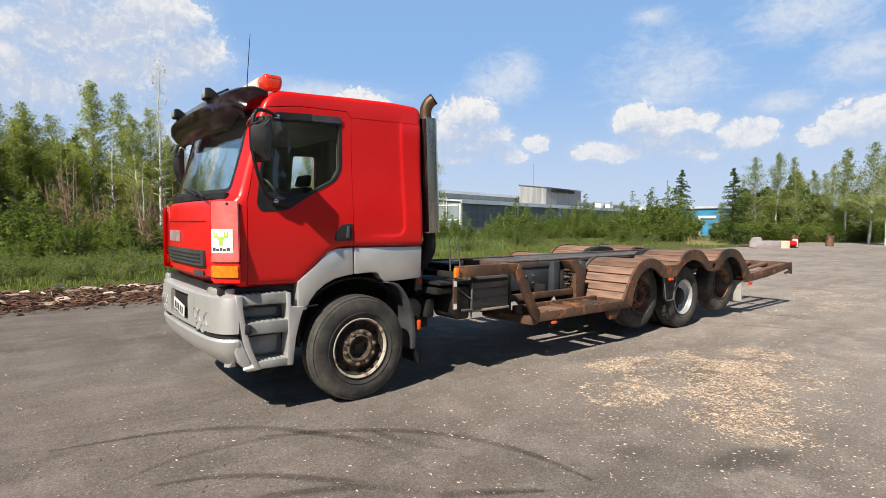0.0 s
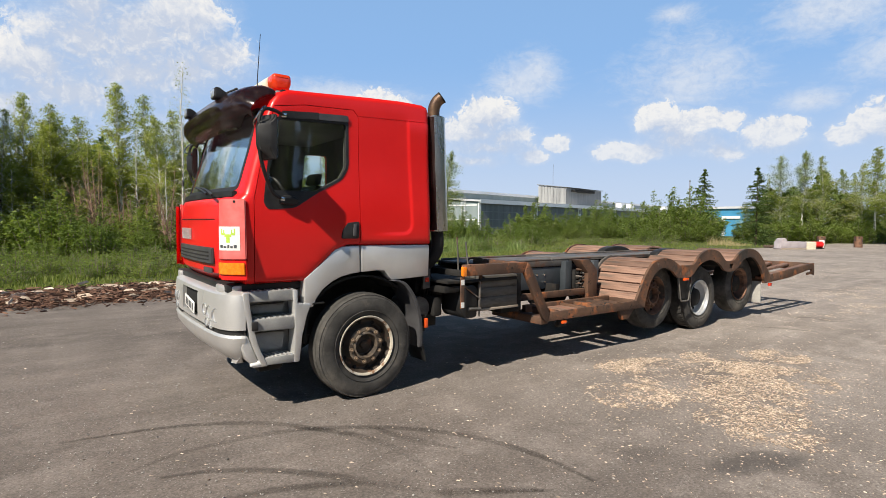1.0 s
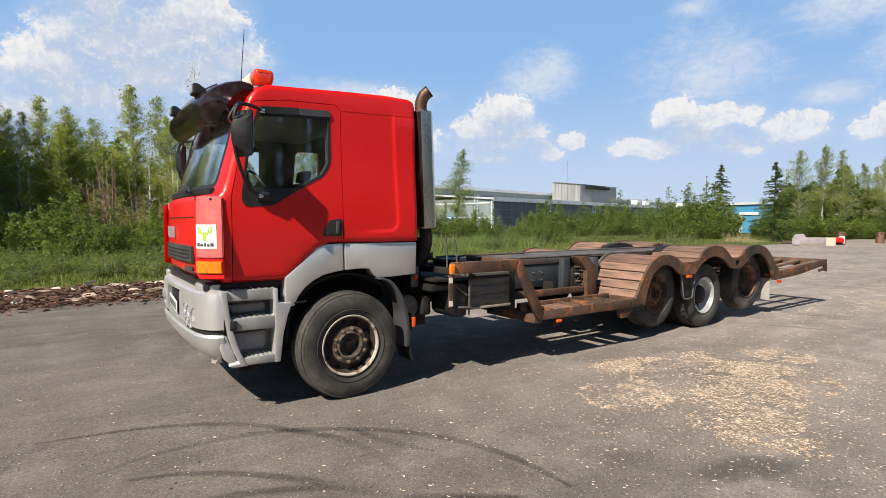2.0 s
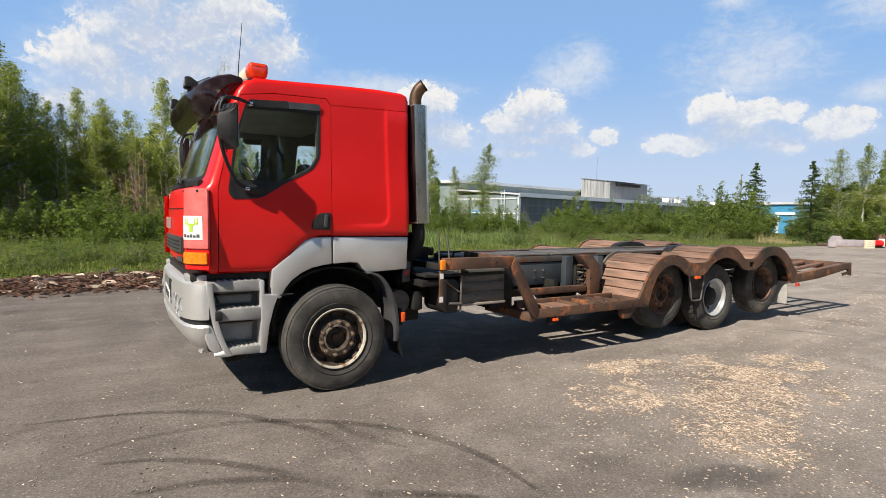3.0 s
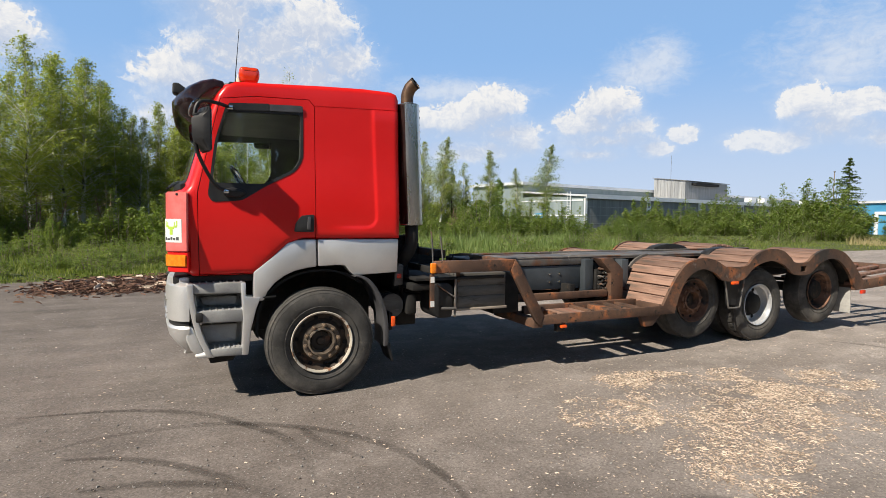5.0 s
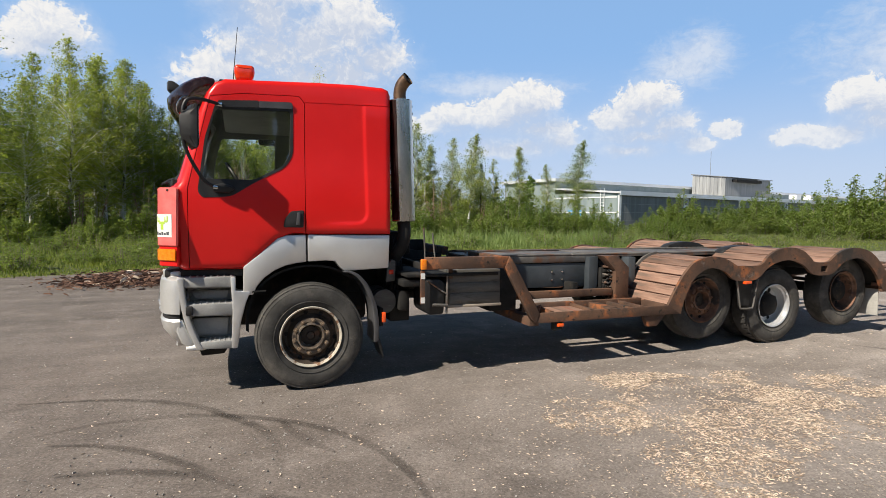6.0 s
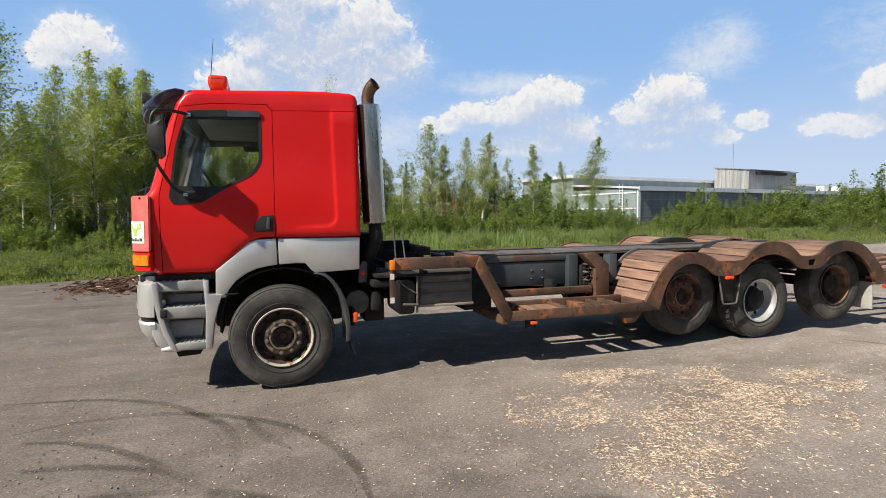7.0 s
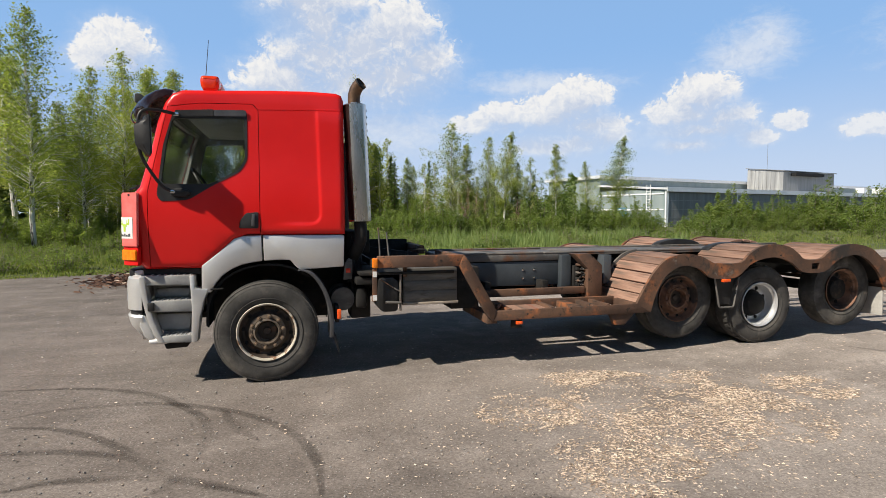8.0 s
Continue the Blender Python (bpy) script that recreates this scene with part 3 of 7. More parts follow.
# the seam along the sleeper's roof edge
groove = shell(-0.05, 0.007)
groove = combine(groove, cutter([(-0.05, 2.812), (0.9, 2.845), (0.9, 2.836), (-0.05, 2.803)], -1.5, 1.5), "INTERSECT")
cab_bm = combine(cab_bm, groove, "DIFFERENCE")
cab = part("cab", cab_bm, RED, LORRY, "glossy red steel cab with sleeper")
lining = shell(0.052, 0.058)
lining = combine(lining, prism(B(), round_poly(FRONT_PANE, 0.07), -1.9, -0.72, "x"), "DIFFERENCE")
for y0, y1 in ((-1.5, -0.9), (0.9, 1.5)):
    lining = combine(lining, cutter(WINDOW, y0, y1), "DIFFERENCE")
lining = combine(lining, cutter(SLEEPER_PANE, 0.9, 1.5, 0.05), "DIFFERENCE")
part("cab_lining", lining, CABIN, cab, "dark grey cab lining")

for side, (y0, y1) in (("near", (-1.5, -0.9)), ("far", (0.9, 1.5))):
    d_bm = combine(shell(0.0, 0.045), cutter(DOOR, y0, y1), "INTERSECT")
    d_bm = combine(d_bm, cutter(inset_poly(SURROUND, 0.004), y0, y1, 0.05), "DIFFERENCE")
    door = part("door", d_bm, RED, cab, "glossy red cab door")
    f_bm = combine(shell(-0.004, 0.035), cutter(SURROUND, y0, y1, 0.05), "INTERSECT")
    f_bm = combine(f_bm, cutter(WINDOW, y0, y1, 0.04), "DIFFERENCE")
    part("window_frame", f_bm, BLACK, cab, "black rubber and plastic window surround")
    g_bm = combine(shell(0.012, 0.018), cutter(inset_poly(WINDOW, -0.01), y0, y1, 0.04), "INTERSECT")
    part("side_window", g_bm, PANE, cab, "tinted side window").visible_shadow = False
    s = -1 if side == "near" else 1
    bm = B()
    prism(bm, round_poly([(-0.255, 1.60), (-0.065, 1.598), (-0.062, 1.768), (-0.185, 1.755), (-0.24, 1.68)], 0.018), s * 1.165, s * 1.186, "y", 0.006)
    h = part("door_handle", bm, BLACK, cab, "black recessed door handle")
    bm = B()
    prism(bm, [(-0.135, 1.625), (-0.10, 1.62), (-0.095, 1.745), (-0.125, 1.745)], s * 1.18, s * 1.20, "y", 0.005)
    part("handle_grip", bm, TRIM, LORRY)
    # wind deflector strip along the top of the window
    w_bm = combine(shell(-0.018, -0.010), cutter([(-0.83, 2.70), (-0.47, 2.725), (-0.47, 2.79), (-0.82, 2.765)], y0, y1, 0.01), "INTERSECT")
    part("wind_deflector", w_bm, BLACK, cab)
    w_bm = combine(shell(-0.016, -0.008), cutter([(-0.465, 2.725), (-0.162, 2.735), (-0.160, 2.785), (-0.18, 2.797), (-0.465, 2.785)], y0, y1, 0.01), "INTERSECT")
    part("wind_deflector", w_bm, TRIM, cab)

g_bm = combine(shell(0.012, 0.018), cutter(inset_poly(SLEEPER_PANE, -0.01), 0.9, 1.5, 0.05), "INTERSECT")
part("sleeper_window", g_bm, PANE, cab, "small side window of the sleeper").visible_shadow = False
g_bm = combine(shell(0.012, 0.02), prism(B(), round_poly(inset_poly(FRONT_PANE, -0.015), 0.07), -1.9, -0.72, "x"), "INTERSECT")
part("windscreen", g_bm, SCREEN, cab, "clear raked windscreen").visible_shadow = False
f_bm = combine(shell(-0.003, 0.012), prism(B(), round_poly(inset_poly(FRONT_PANE, -0.012), 0.075), -1.9, -0.72, "x"), "INTERSECT")
f_bm = combine(f_bm, prism(B(), round_poly(inset_poly(FRONT_PANE, 0.022), 0.06), -1.95, -0.7, "x"), "DIFFERENCE")
part("windscreen_seal", f_bm, BLACK, cab)
f_bm = combine(shell(0.022, 0.062), prism(B(), round_poly(inset_poly(FRONT_PANE, -0.002), 0.07), -1.9, -0.72, "x"), "INTERSECT")
f_bm = combine(f_bm, prism(B(), round_poly(inset_poly(FRONT_PANE, 0.03), 0.06), -1.95, -0.7, "x"), "DIFFERENCE")
part("pillar_trim", f_bm, PILLAR, cab, "pale grey pillar trim inside the cab")
bm = B()
box(bm, 0.822, 0.84, -0.86, 1.03, 1.55, 2.96, 0.01)
part("rear_wall", bm, CHASSIS, cab, "sooty black rear cab wall")


def front_strip(y0, y1, z0, z1, out, thick, n=8):
    """A strip that follows the cab's bowed front."""
    bm = B()
    rows = []
    for k in range(n + 1):
        y = y0 + (y1 - y0) * k / n
        x = -1.345 + 0.125 * (abs(y) / 1.13) ** 3
        x += 0.10 * max(0.0, (abs(y) - 1.06) / 0.12) ** 2
        rows.append([bm.verts.new((x - out + (0.012 if z > 1.7 else 0) * (z - 1.6), y, z)) for z in (z0, z1)] + [bm.verts.new((x - out + thick, y, z)) for z in (z1, z0)])
    for a, b in zip(rows, rows[1:]):
        for i in range(4):
            bm.faces.new((a[i], a[(i + 1) % 4], b[(i + 1) % 4], b[i]))
    bm.faces.new(rows[0][::-1])
    bm.faces.new(rows[-1])
    bmesh.ops.recalc_face_normals(bm, faces=bm.faces)
    bmesh.ops.bevel(bm, geom=[e for e in bm.edges if e.calc_face_angle(0) > 0.7], offset=min(0.008, thick * 0.3), segments=2, affect="EDGES")
    return bm


CORNER = smooth_line([(-1.335, 0.965, 0), (-1.352, 1.02, 0), (-1.337, 1.08, 0), (-1.285, 1.13, 0), (-1.225, 1.167, 0), (-1.175, 1.188, 0)], 6)


def corner_strip(s, a, b, z0, z1, out, thick, n=14, round_off=0.006):
    """A strip that bends round the cab's front corner on side s, from the part a to the part b of the way round."""
    bm = B()
    rows = []
    for k in range(n + 1):
        u = (a + (b - a) * k / n) * (len(CORNER) - 1)
        i = min(int(u), len(CORNER) - 2)
        p, d = CORNER[i].lerp(CORNER[i + 1], u - i), (CORNER[i + 1] - CORNER[i]).normalized()
        o = Vector((-d.y, d.x, 0))
        q, r = p + o * out, p + o * (out - thick)
        flare = 0.055 * u / (len(CORNER) - 1)           # the panel stands further out towards its foot
        rows.append([bm.verts.new((c.x + lean + (0.06 if s > 0 else 0.0), s * (c.y + flare * (1.955 - z) / 0.7), z)) for c, z, lean in ((q, z0, 0.0), (q, z1, 0.006 * (z1 > 1.8)), (r, z1, 0.006 * (z1 > 1.8)), (r, z0, 0.0))])
    for p, q in zip(rows, rows[1:]):
        for i in range(4):
            bm.faces.new((p[i], p[(i + 1) % 4], q[(i + 1) % 4], q[i]))
    bm.faces.new(rows[0][::-1])
    bm.faces.new(rows[-1])
    bmesh.ops.recalc_face_normals(bm, faces=bm.faces)
    if round_off:
        bmesh.ops.bevel(bm, geom=[e for e in bm.edges if e.calc_face_angle(0) > 0.7], offset=min(round_off, thick * 0.3), segments=2, affect="EDGES")
    return bm


for s in (-1, 1):
    flap = part("corner_deflector", corner_strip(s, 0.0, 1.0, 1.425, 1.955, 0.0, 0.03, round_off=0.009), FADED, LORRY, "sun-faded pinkish red corner panel")
    for u in (0.16, 0.72):
        c = CORNER[int(u * 30)]
        d = (CORNER[int(u * 30) + 1] - c).normalized()
        bm = lathe(B(), [(0.0001, -0.004), (0.010, -0.003), (0.012, 0.004)], (0, 0, 0), 10, "x")
        bm.transform(Matrix.Translation((c.x + (0.06 if s > 0 else 0.0), s * c.y, 1.932)) @ Matrix.Rotation(math.atan2(-s * d.x, d.y), 4, "Z"))
        part("screw", bm, BLACK, flap)
    part("front_indicator", corner_strip(s, 0.10, 0.93, 1.295, 1.40, 0.004, 0.04), ORANGE, LORRY, "amber front indicator lens")
    part("indicator_housing", corner_strip(s, 0.0, 1.0, 1.245, 1.4245, -0.012, 0.05), RED, LORRY)
    # the panel's side return that joins it to the cab
    part("deflector_return", prism(B(), [(-1.335, s * 0.95), (-1.18, s * 1.13), (-1.15, s * 1.172), (-1.175, s * 1.15), (-1.318, s * 0.98)], 1.26, 1.93, "z"), RED, LORRY)
# sticker on the near corner panel: white sheet, green antlers, dark bars of writing
sticker = part("sticker", corner_strip(-1, 0.24, 0.82, 1.508, 1.715, 0.002, 0.003, round_off=0), WHITE, LORRY, "white square sticker with green antlers")
for a, b, z0, z1 in ((0.50, 0.58, 1.575, 1.645), (0.46, 0.62, 1.625, 1.648), (0.37, 0.47, 1.640, 1.658), (0.61, 0.70, 1.640, 1.658), (0.36, 0.39, 1.650, 1.695), (0.68, 0.71, 1.650, 1.698), (0.43, 0.455, 1.655, 1.685), (0.62, 0.645, 1.655, 1.688)):
    part("antler_print", corner_strip(-1, a, b, z0, z1, 0.0035, 0.002, 3, 0), GREEN, sticker)
for a, b, z1 in ((0.32, 0.41, 1.556), (0.43, 0.50, 1.547), (0.52, 0.57, 1.556), (0.59, 0.65, 1.547), (0.67, 0.74, 1.556)):
    part("print_bar", corner_strip(-1, a, b, 1.528, z1, 0.0035, 0.002, 3, 0), INK, sticker)
# the grille bar, the maker's letters as plain shapes, the type plate as a bar
part("grille_surround", front_strip(-0.70, 0.70, 1.36, 1.515, 0.02, 0.03), TRIM, LORRY, "grey grille surround")
for z in (1.40, 1.435, 1.47):
    part("grille_slot", front_strip(-0.62, 0.62, z - 0.012, z + 0.012, 0.024, 0.02), HOLE, LORRY)
for k in range(4):
    y = 0.50 - k * 0.125
    part("badge_bar", front_strip(y - 0.042, y - 0.022, 1.57, 1.69, 0.02, 0.02, 2), SILVER, LORRY)
    part("badge_bar", front_strip(y + 0.022, y + 0.042, 1.57, 1.69, 0.02, 0.02, 2), SILVER, LORRY)
part("bonnet_seam", front_strip(-0.72, 0.72, 1.775, 1.783, 0.004, 0.006), HOLE, LORRY)
part("type_plate", front_strip(-0.66, -0.42, 1.275, 1.325, 0.008, 0.01), INK, LORRY, "dark type plate")
bm = B()
tube(bm, [(-1.33, -0.5, 2.02), (-1.29, -0.15, 2.07), (-1.25, 0.3, 2.12)], 0.012, 6)
tube(bm, [(-1.34, -0.75, 2.0), (-1.31, -0.45, 2.055), (-1.27, -0.05, 2.1)], 0.012, 6)
part("wiper", bm, BLACK, LORRY)
part("scuttle", front_strip(-1.0, 1.0, 1.975, 2.035, -0.03, 0.05), BLACK, LORRY, "black scuttle below the windscreen")

# inside the cab
bm = B()
prism(bm, round_poly([(-1.18, 1.6), (-0.80, 1.6), (-0.78, 1.93), (-0.92, 2.03), (-1.16, 2.02)], 0.04), -1.05, 1.05, "y")
part("dashboard", bm, CABIN, LORRY, "dark grey dashboard")
bm = B()
box(bm, -1.1, 0.75, -1.06, 1.06, 1.40, 1.58, 0.02)
part("cab_floor", bm, CABIN, LORRY)
bm = B()
ring = [(-0.66 + 0.21 * math.cos(a) * 0.5, -0.52 + 0.22 * math.sin(a), 2.06 - 0.21 * math.cos(a) * 0.85) for a in [k * math.pi / 12 for k in range(25)]]
tube(bm, ring, 0.016, 8, cap=False)
tube(bm, [(-0.66, -0.72, 2.06), (-0.68, -0.52, 2.05), (-0.66, -0.32, 2.06)], 0.018, 6)
tube(bm, [(-0.68, -0.52, 2.05), (-0.95, -0.52, 1.85)], 0.03, 8)
part("steering_wheel", bm, BLACK, LORRY, "black steering wheel")
for y in (-0.52, 0.55):
    bm = B()
    prism(bm, round_poly([(-0.32, 1.80), (0.10, 1.76), (0.10, 1.90), (-0.30, 1.94)], 0.04), y - 0.23, y + 0.23, "y", 0.03)
    seat = part("cab_seat", bm, SEATS, LORRY, "dark cloth driver's seat" if y < 0 else "dark cloth passenger seat")
    bm = B()
    prism(bm, round_poly([(0.02, 1.80), (0.14, 1.80), (0.24, 2.20), (0.12, 2.22)], 0.04), y - 0.23, y + 0.23, "y", 0.03)
    part("seat_back", bm, SEATS, seat)
    bm = B()
    prism(bm, round_poly([(0.13, 2.23), (0.23, 2.22), (0.26, 2.36), (0.17, 2.37)], 0.03), y - 0.14, y + 0.14, "y", 0.02)
    part("headrest", bm, SEATS, seat)
    bm = B()
    box(bm, -0.25, 0.05, y - 0.18, y + 0.18, 1.585, 1.79, 0.02)
    part("seat_base", bm, CABIN, seat)
part("bunk", box(B(), 0.36, 0.80, -1.03, 1.03, 1.60, 2.05, 0.04), SEATS, LORRY, "dark bunk in the sleeper")
bm = B()
box(bm, -0.80, 0.33, -1.0, 1.0, 2.76, 2.90, 0.03)
part("head_lining", bm, PILLAR, LORRY, "pale grey head lining")

# visor over the windscreen
bm = B()
sect = [(-0.83, 2.985), (-0.88, 3.025), (-0.97, 3.04), (-1.08, 3.015), (-1.18, 2.965), (-1.26, 2.90), (-1.305, 2.83), (-1.30, 2.755), (-1.25, 2.685), (-1.165, 2.625)]
rows = []
for k in range(41):
    s = -1 + 2 * k / 40
    a = abs(s)
    e = min(max((a - 0.76) / 0.24, 0), 1)
    e = e * e * (3 - 2 * e)                      # the hanging bowl runs out towards the ends
    row = []
    for j, (x, z) in enumerate(sect):
        q = min(j / 5, 1.0)
        if j > 5:
            x, z = x + (sect[5][0] + 0.004 * (j - 5) - x) * e, z + (sect[5][1] - 0.02 * (j - 5) - z) * e
        row.append((x + 0.17 * a ** 5 * q, s * 1.10, z - 0.035 * a ** 3 * q - 0.10 * a ** 14 - 0.02 * (1 - q) * a ** 4))
    rows.append(row)
top = [[bm.verts.new(p) for p in r] for r in rows]
low = [[bm.verts.new((p[0] + 0.009, p[1] * 0.99, p[2] - (0.009 if j < 6 else 0.0))) for j, p in enumerate(r)] for r in rows]
for g in (top, low):
    for a, b in zip(g, g[1:]):
        for j in range(len(sect) - 1):
            bm.faces.new((a[j], a[j + 1], b[j + 1], b[j]))
for j in range(len(sect) - 1):
    for k in (0, 40):
        bm.faces.new((top[k][j], top[k][j + 1], low[k][j + 1], low[k][j]))
for k in range(40):
    for j in (0, len(sect) - 1):
        bm.faces.new((top[k][j], top[k + 1][j], low[k + 1][j], low[k][j]))
visor = part("sun_visor", bm, SMOKE, LORRY, "smoked dark acrylic sun visor")
for y in (-0.60, 0.60):
    bm = B()
    prism(bm, round_poly([(-1.285, 2.905), (-1.285, 3.0), (-1.24, 3.005), (-1.165, 2.955), (-1.15, 2.92), (-1.19, 2.90)], 0.015), y - 0.075, y + 0.075, "y", 0.012)
    lamp = part("spot_lamp", bm, BLACK, LORRY, "square black work lamp on the visor")
    bm = B()
    box(bm, -1.292, -1.284, y - 0.06, y + 0.06, 2.915, 2.992, 0.006)
    part("lamp_glass", bm, LAMPGLASS, lamp)
    bm = B()
    tube(bm, [(-1.18, y, 2.96), (-1.12, y, 2.995), (-1.06, y, 3.03)], 0.012, 6)
    part("bracket", bm, BLACK, lamp)

# on the roof
BAR = round_poly([(-0.65, 3.105), (-0.51, 3.105), (-0.475, 3.19), (-0.485, 3.275), (-0.675, 3.275), (-0.685, 3.19)], 0.055, 6)
lightbar = part("light_bar", prism(B(), BAR, -0.298, 0.298, "y", 0.006), CREAM, LORRY, "cream warning light bar across the roof")
for s in (-1, 1):
    part("beacon_lens", prism(B(), BAR, s * 0.30, s * 0.50, "y", 0.045, 5), BEACON, lightbar, "orange-red beacon lens")
    part("bar_foot", box(B(), -0.64, -0.52, min(s * 0.36, s * 0.46), max(s * 0.36, s * 0.46), 3.0, 3.104, 0.01), CHASSIS, lightbar)
    part("bar_stay", tube(B(), [(-0.50, s * 0.48, 3.0), (-0.455, s * 0.49, 3.06), (-0.49, s * 0.42, 3.115)], 0.01, 6), CHROME, lightbar)
bm = B()
tube(bm, [(-0.70, -0.03, 3.0), (-0.685, -0.02, 3.3), (-0.642, 0.0, 3.795)], [0.008, 0.005, 0.003], 6)
part("antenna", bm, BLACK, LORRY, "thin whip antenna")
bm = B()
prism(bm, round_poly([(-0.84, 2.90), (-0.66, 2.915), (-0.68, 2.965), (-0.81, 2.968)], 0.015), -1.10, -1.0, "y", 0.01)
horn = part("marker_lamp", bm, BLACK, LORRY, "black roof marker lamp")
bm = B()
lathe(bm, [(0.0001, -0.865), (0.022, -0.86), (0.026, -0.84), (0.024, -0.82)], (0.012, -1.05, 2.936), 14, "x")
part("lamp_glass", bm, LAMPGLASS, horn)

# mirrors with their arms
for s in (-1, 1):
    bm = B()
    rings = []
    for z, fo, fi in ((2.287, -1.02, -1.058), (2.31, -1.035, -1.062), (2.375, -1.112, -1.08), (2.41, -1.124, -1.088), (2.56, -1.126, -1.092), (2.60, -1.10, -1.088), (2.63, -1.035, -1.080), (2.668, -1.02, -1.072)):
        rings.append([bm.verts.new((x, s * y, z)) for x, y in ((-0.972, 1.462), (-1.000, 1.36), (-1.03, 1.25), (fi, 1.245), ((fi + fo) / 2 - 0.012, 1.33), (fo, 1.41), (fo * 0.4 + (-0.985) * 0.6, 1.462))])
    for a, b in zip(rings, rings[1:]):
        for k in range(7):
            bm.faces.new((a[k], a[(k + 1) % 7], b[(k + 1) % 7], b[k]))
    bm.faces.new(rings[0][::-1])
    bm.faces.new(rings[-1])
    bmesh.ops.recalc_face_normals(bm, faces=bm.faces)
    bmesh.ops.bevel(bm, geom=[e for e in bm.edges if e.calc_face_angle(0) > 0.9], offset=0.010, segments=2, affect="EDGES")
    mirror = part("mirror", bm, BLACK, LORRY, "black plastic wing mirror")
    bm = prism(B(), [(-0.9725, s * 1.45), (-1.0255, s * 1.262), (-1.0245, s * 1.2615), (-0.9685, s * 1.4495)], 2.31, 2.645, "z")
    part("mirror_pane", bm, CHROME, mirror)
    bm = B()
    tube(bm, smooth_line([(-0.80, s * 1.13, 2.725), (-0.92, s * 1.25, 2.735), (-1.04, s * 1.34, 2.722), (-1.09, s * 1.36, 2.66), (-1.105, s * 1.36, 2.52), (-1.10, s * 1.36, 2.38), (-1.07, s * 1.34, 2.256), (-1.00, s * 1.27, 2.11), (-0.93, s * 1.225, 2.01), (-0.84, s * 1.205, 1.965)]), 0.016, 8)
    part("mirror_arm", bm, BLACK, LORRY)
    loop = smooth_line([(-1.10, s * 1.235, 2.585), (-1.14, s * 1.34, 2.60), (-1.135, s * 1.44, 2.64), (-1.10, s * 1.455, 2.70), (-1.06, s * 1.40, 2.73)], 4)
    part("mirror_loop", tube(B(), loop, 0.008, 6), CHROME, mirror, "bright steel loop on the mirror head")
    bm = B()
    prism(bm, round_poly([(-0.87, 1.925), (-0.74, 1.915), (-0.68, 1.955), (-0.72, 1.985), (-0.80, 2.005), (-0.87, 1.985)], 0.02), s * 1.165, s * 1.222, "y", 0.012)
    lever = part("arm_bracket", bm, BLACK, LORRY, "black bracket of the mirror arm")
    part("bracket_tip", prism(B(), round_poly([(-0.878, 1.95), (-0.835, 1.945), (-0.825, 1.975), (-0.865, 1.985)], 0.01), s * 1.218, s * 1.232, "y", 0.004), CHROME, lever)
    bm = B()
    box(bm, -0.835, -0.785, min(s * 1.125, s * 1.165), max(s * 1.125, s * 1.165), 2.705, 2.745, 0.006)
    part("arm_bracket", bm, CHROME, LORRY)

kerb = part("kerb_mirror", prism(B(), round_poly([(-0.38, 2.65), (-0.12, 2.65), (-0.11, 2.745), (-0.39, 2.745)], 0.045, 5), 1.20, 1.27, "y", 0.012), BLACK, LORRY, "black kerb mirror over the far door")
part("bracket", tube(B(), [(-0.25, 1.10, 2.79), (-0.25, 1.235, 2.78), (-0.25, 1.235, 2.73)], 0.012, 6), BLACK, kerb)

# silver panels below the cab
FENDER_A = [(-0.62, 1.225), (-0.46, 1.355), (-0.31, 1.493), (-0.22, 1.523), (-0.04, 1.528), (-0.035, 1.258), (-0.12, 1.25), (-0.24, 1.225), (-0.34, 1.18), (-0.43, 1.115), (-0.50, 1.03), (-0.535, 0.95), (-0.625, 0.95)]
FENDER_B = [(-0.025, 1.528), (0.81, 1.522), (0.80, 1.18), (0.34, 1.158), (0.29, 1.20), (0.245, 1.262), (0.15, 1.268), (-0.02, 1.26)]
for s in (-1, 1):
    for outline, name in ((FENDER_A, "wheel_fender"), (FENDER_B, "side_skirt")):
        bm = prism(B(), outline, s * 0.98, s * 1.15, "y", 0.013, 2)
        part(name, bm, SILVER, LORRY, "silver painted wheel-arch panel")
    bm = prism(B(), [(-0.545, 0.975), (-0.42, 0.98), (-0.42, 0.99), (-0.54, 0.99)], s * 1.10, s * 1.1535, "y")
    part("fender_seam", bm, HOLE, LORRY)


def sweep(path, sec, close=True):
    """Sweeps a cross-section of (inwards, height) along a plan line of (x, y)."""
    bm = B()
    rows = []
    n = len(path)
    for i in range(n):
        a, b = Vector(path[max(i - 1, 0)]), Vector(path[min(i + 1, n - 1)])
        d = (b - a).normalized()
        inward = Vector((-d.y, d.x))
        if inward.x < 0 and abs(d.y) > 0.2:
            inward = -inward
        if abs(d.y) <= 0.2:
            inward = Vector((inward.x, abs(inward.y) * (1 if path[i][1] < 0 else -1)))
        rows.append([bm.verts.new((path[i][0] + inward.x * o, path[i][1] + inward.y * o, z)) for o, z in sec])
    m = len(sec)
    for a, b in zip(rows, rows[1:]):
        for j in range(m):
            bm.faces.new((a[j], a[(j + 1) % m], b[(j + 1) % m], b[j]))
    bm.faces.new(rows[0])
    bm.faces.new(rows[-1][::-1])
    bmesh.ops.recalc_face_normals(bm, faces=bm.faces)
    return bm


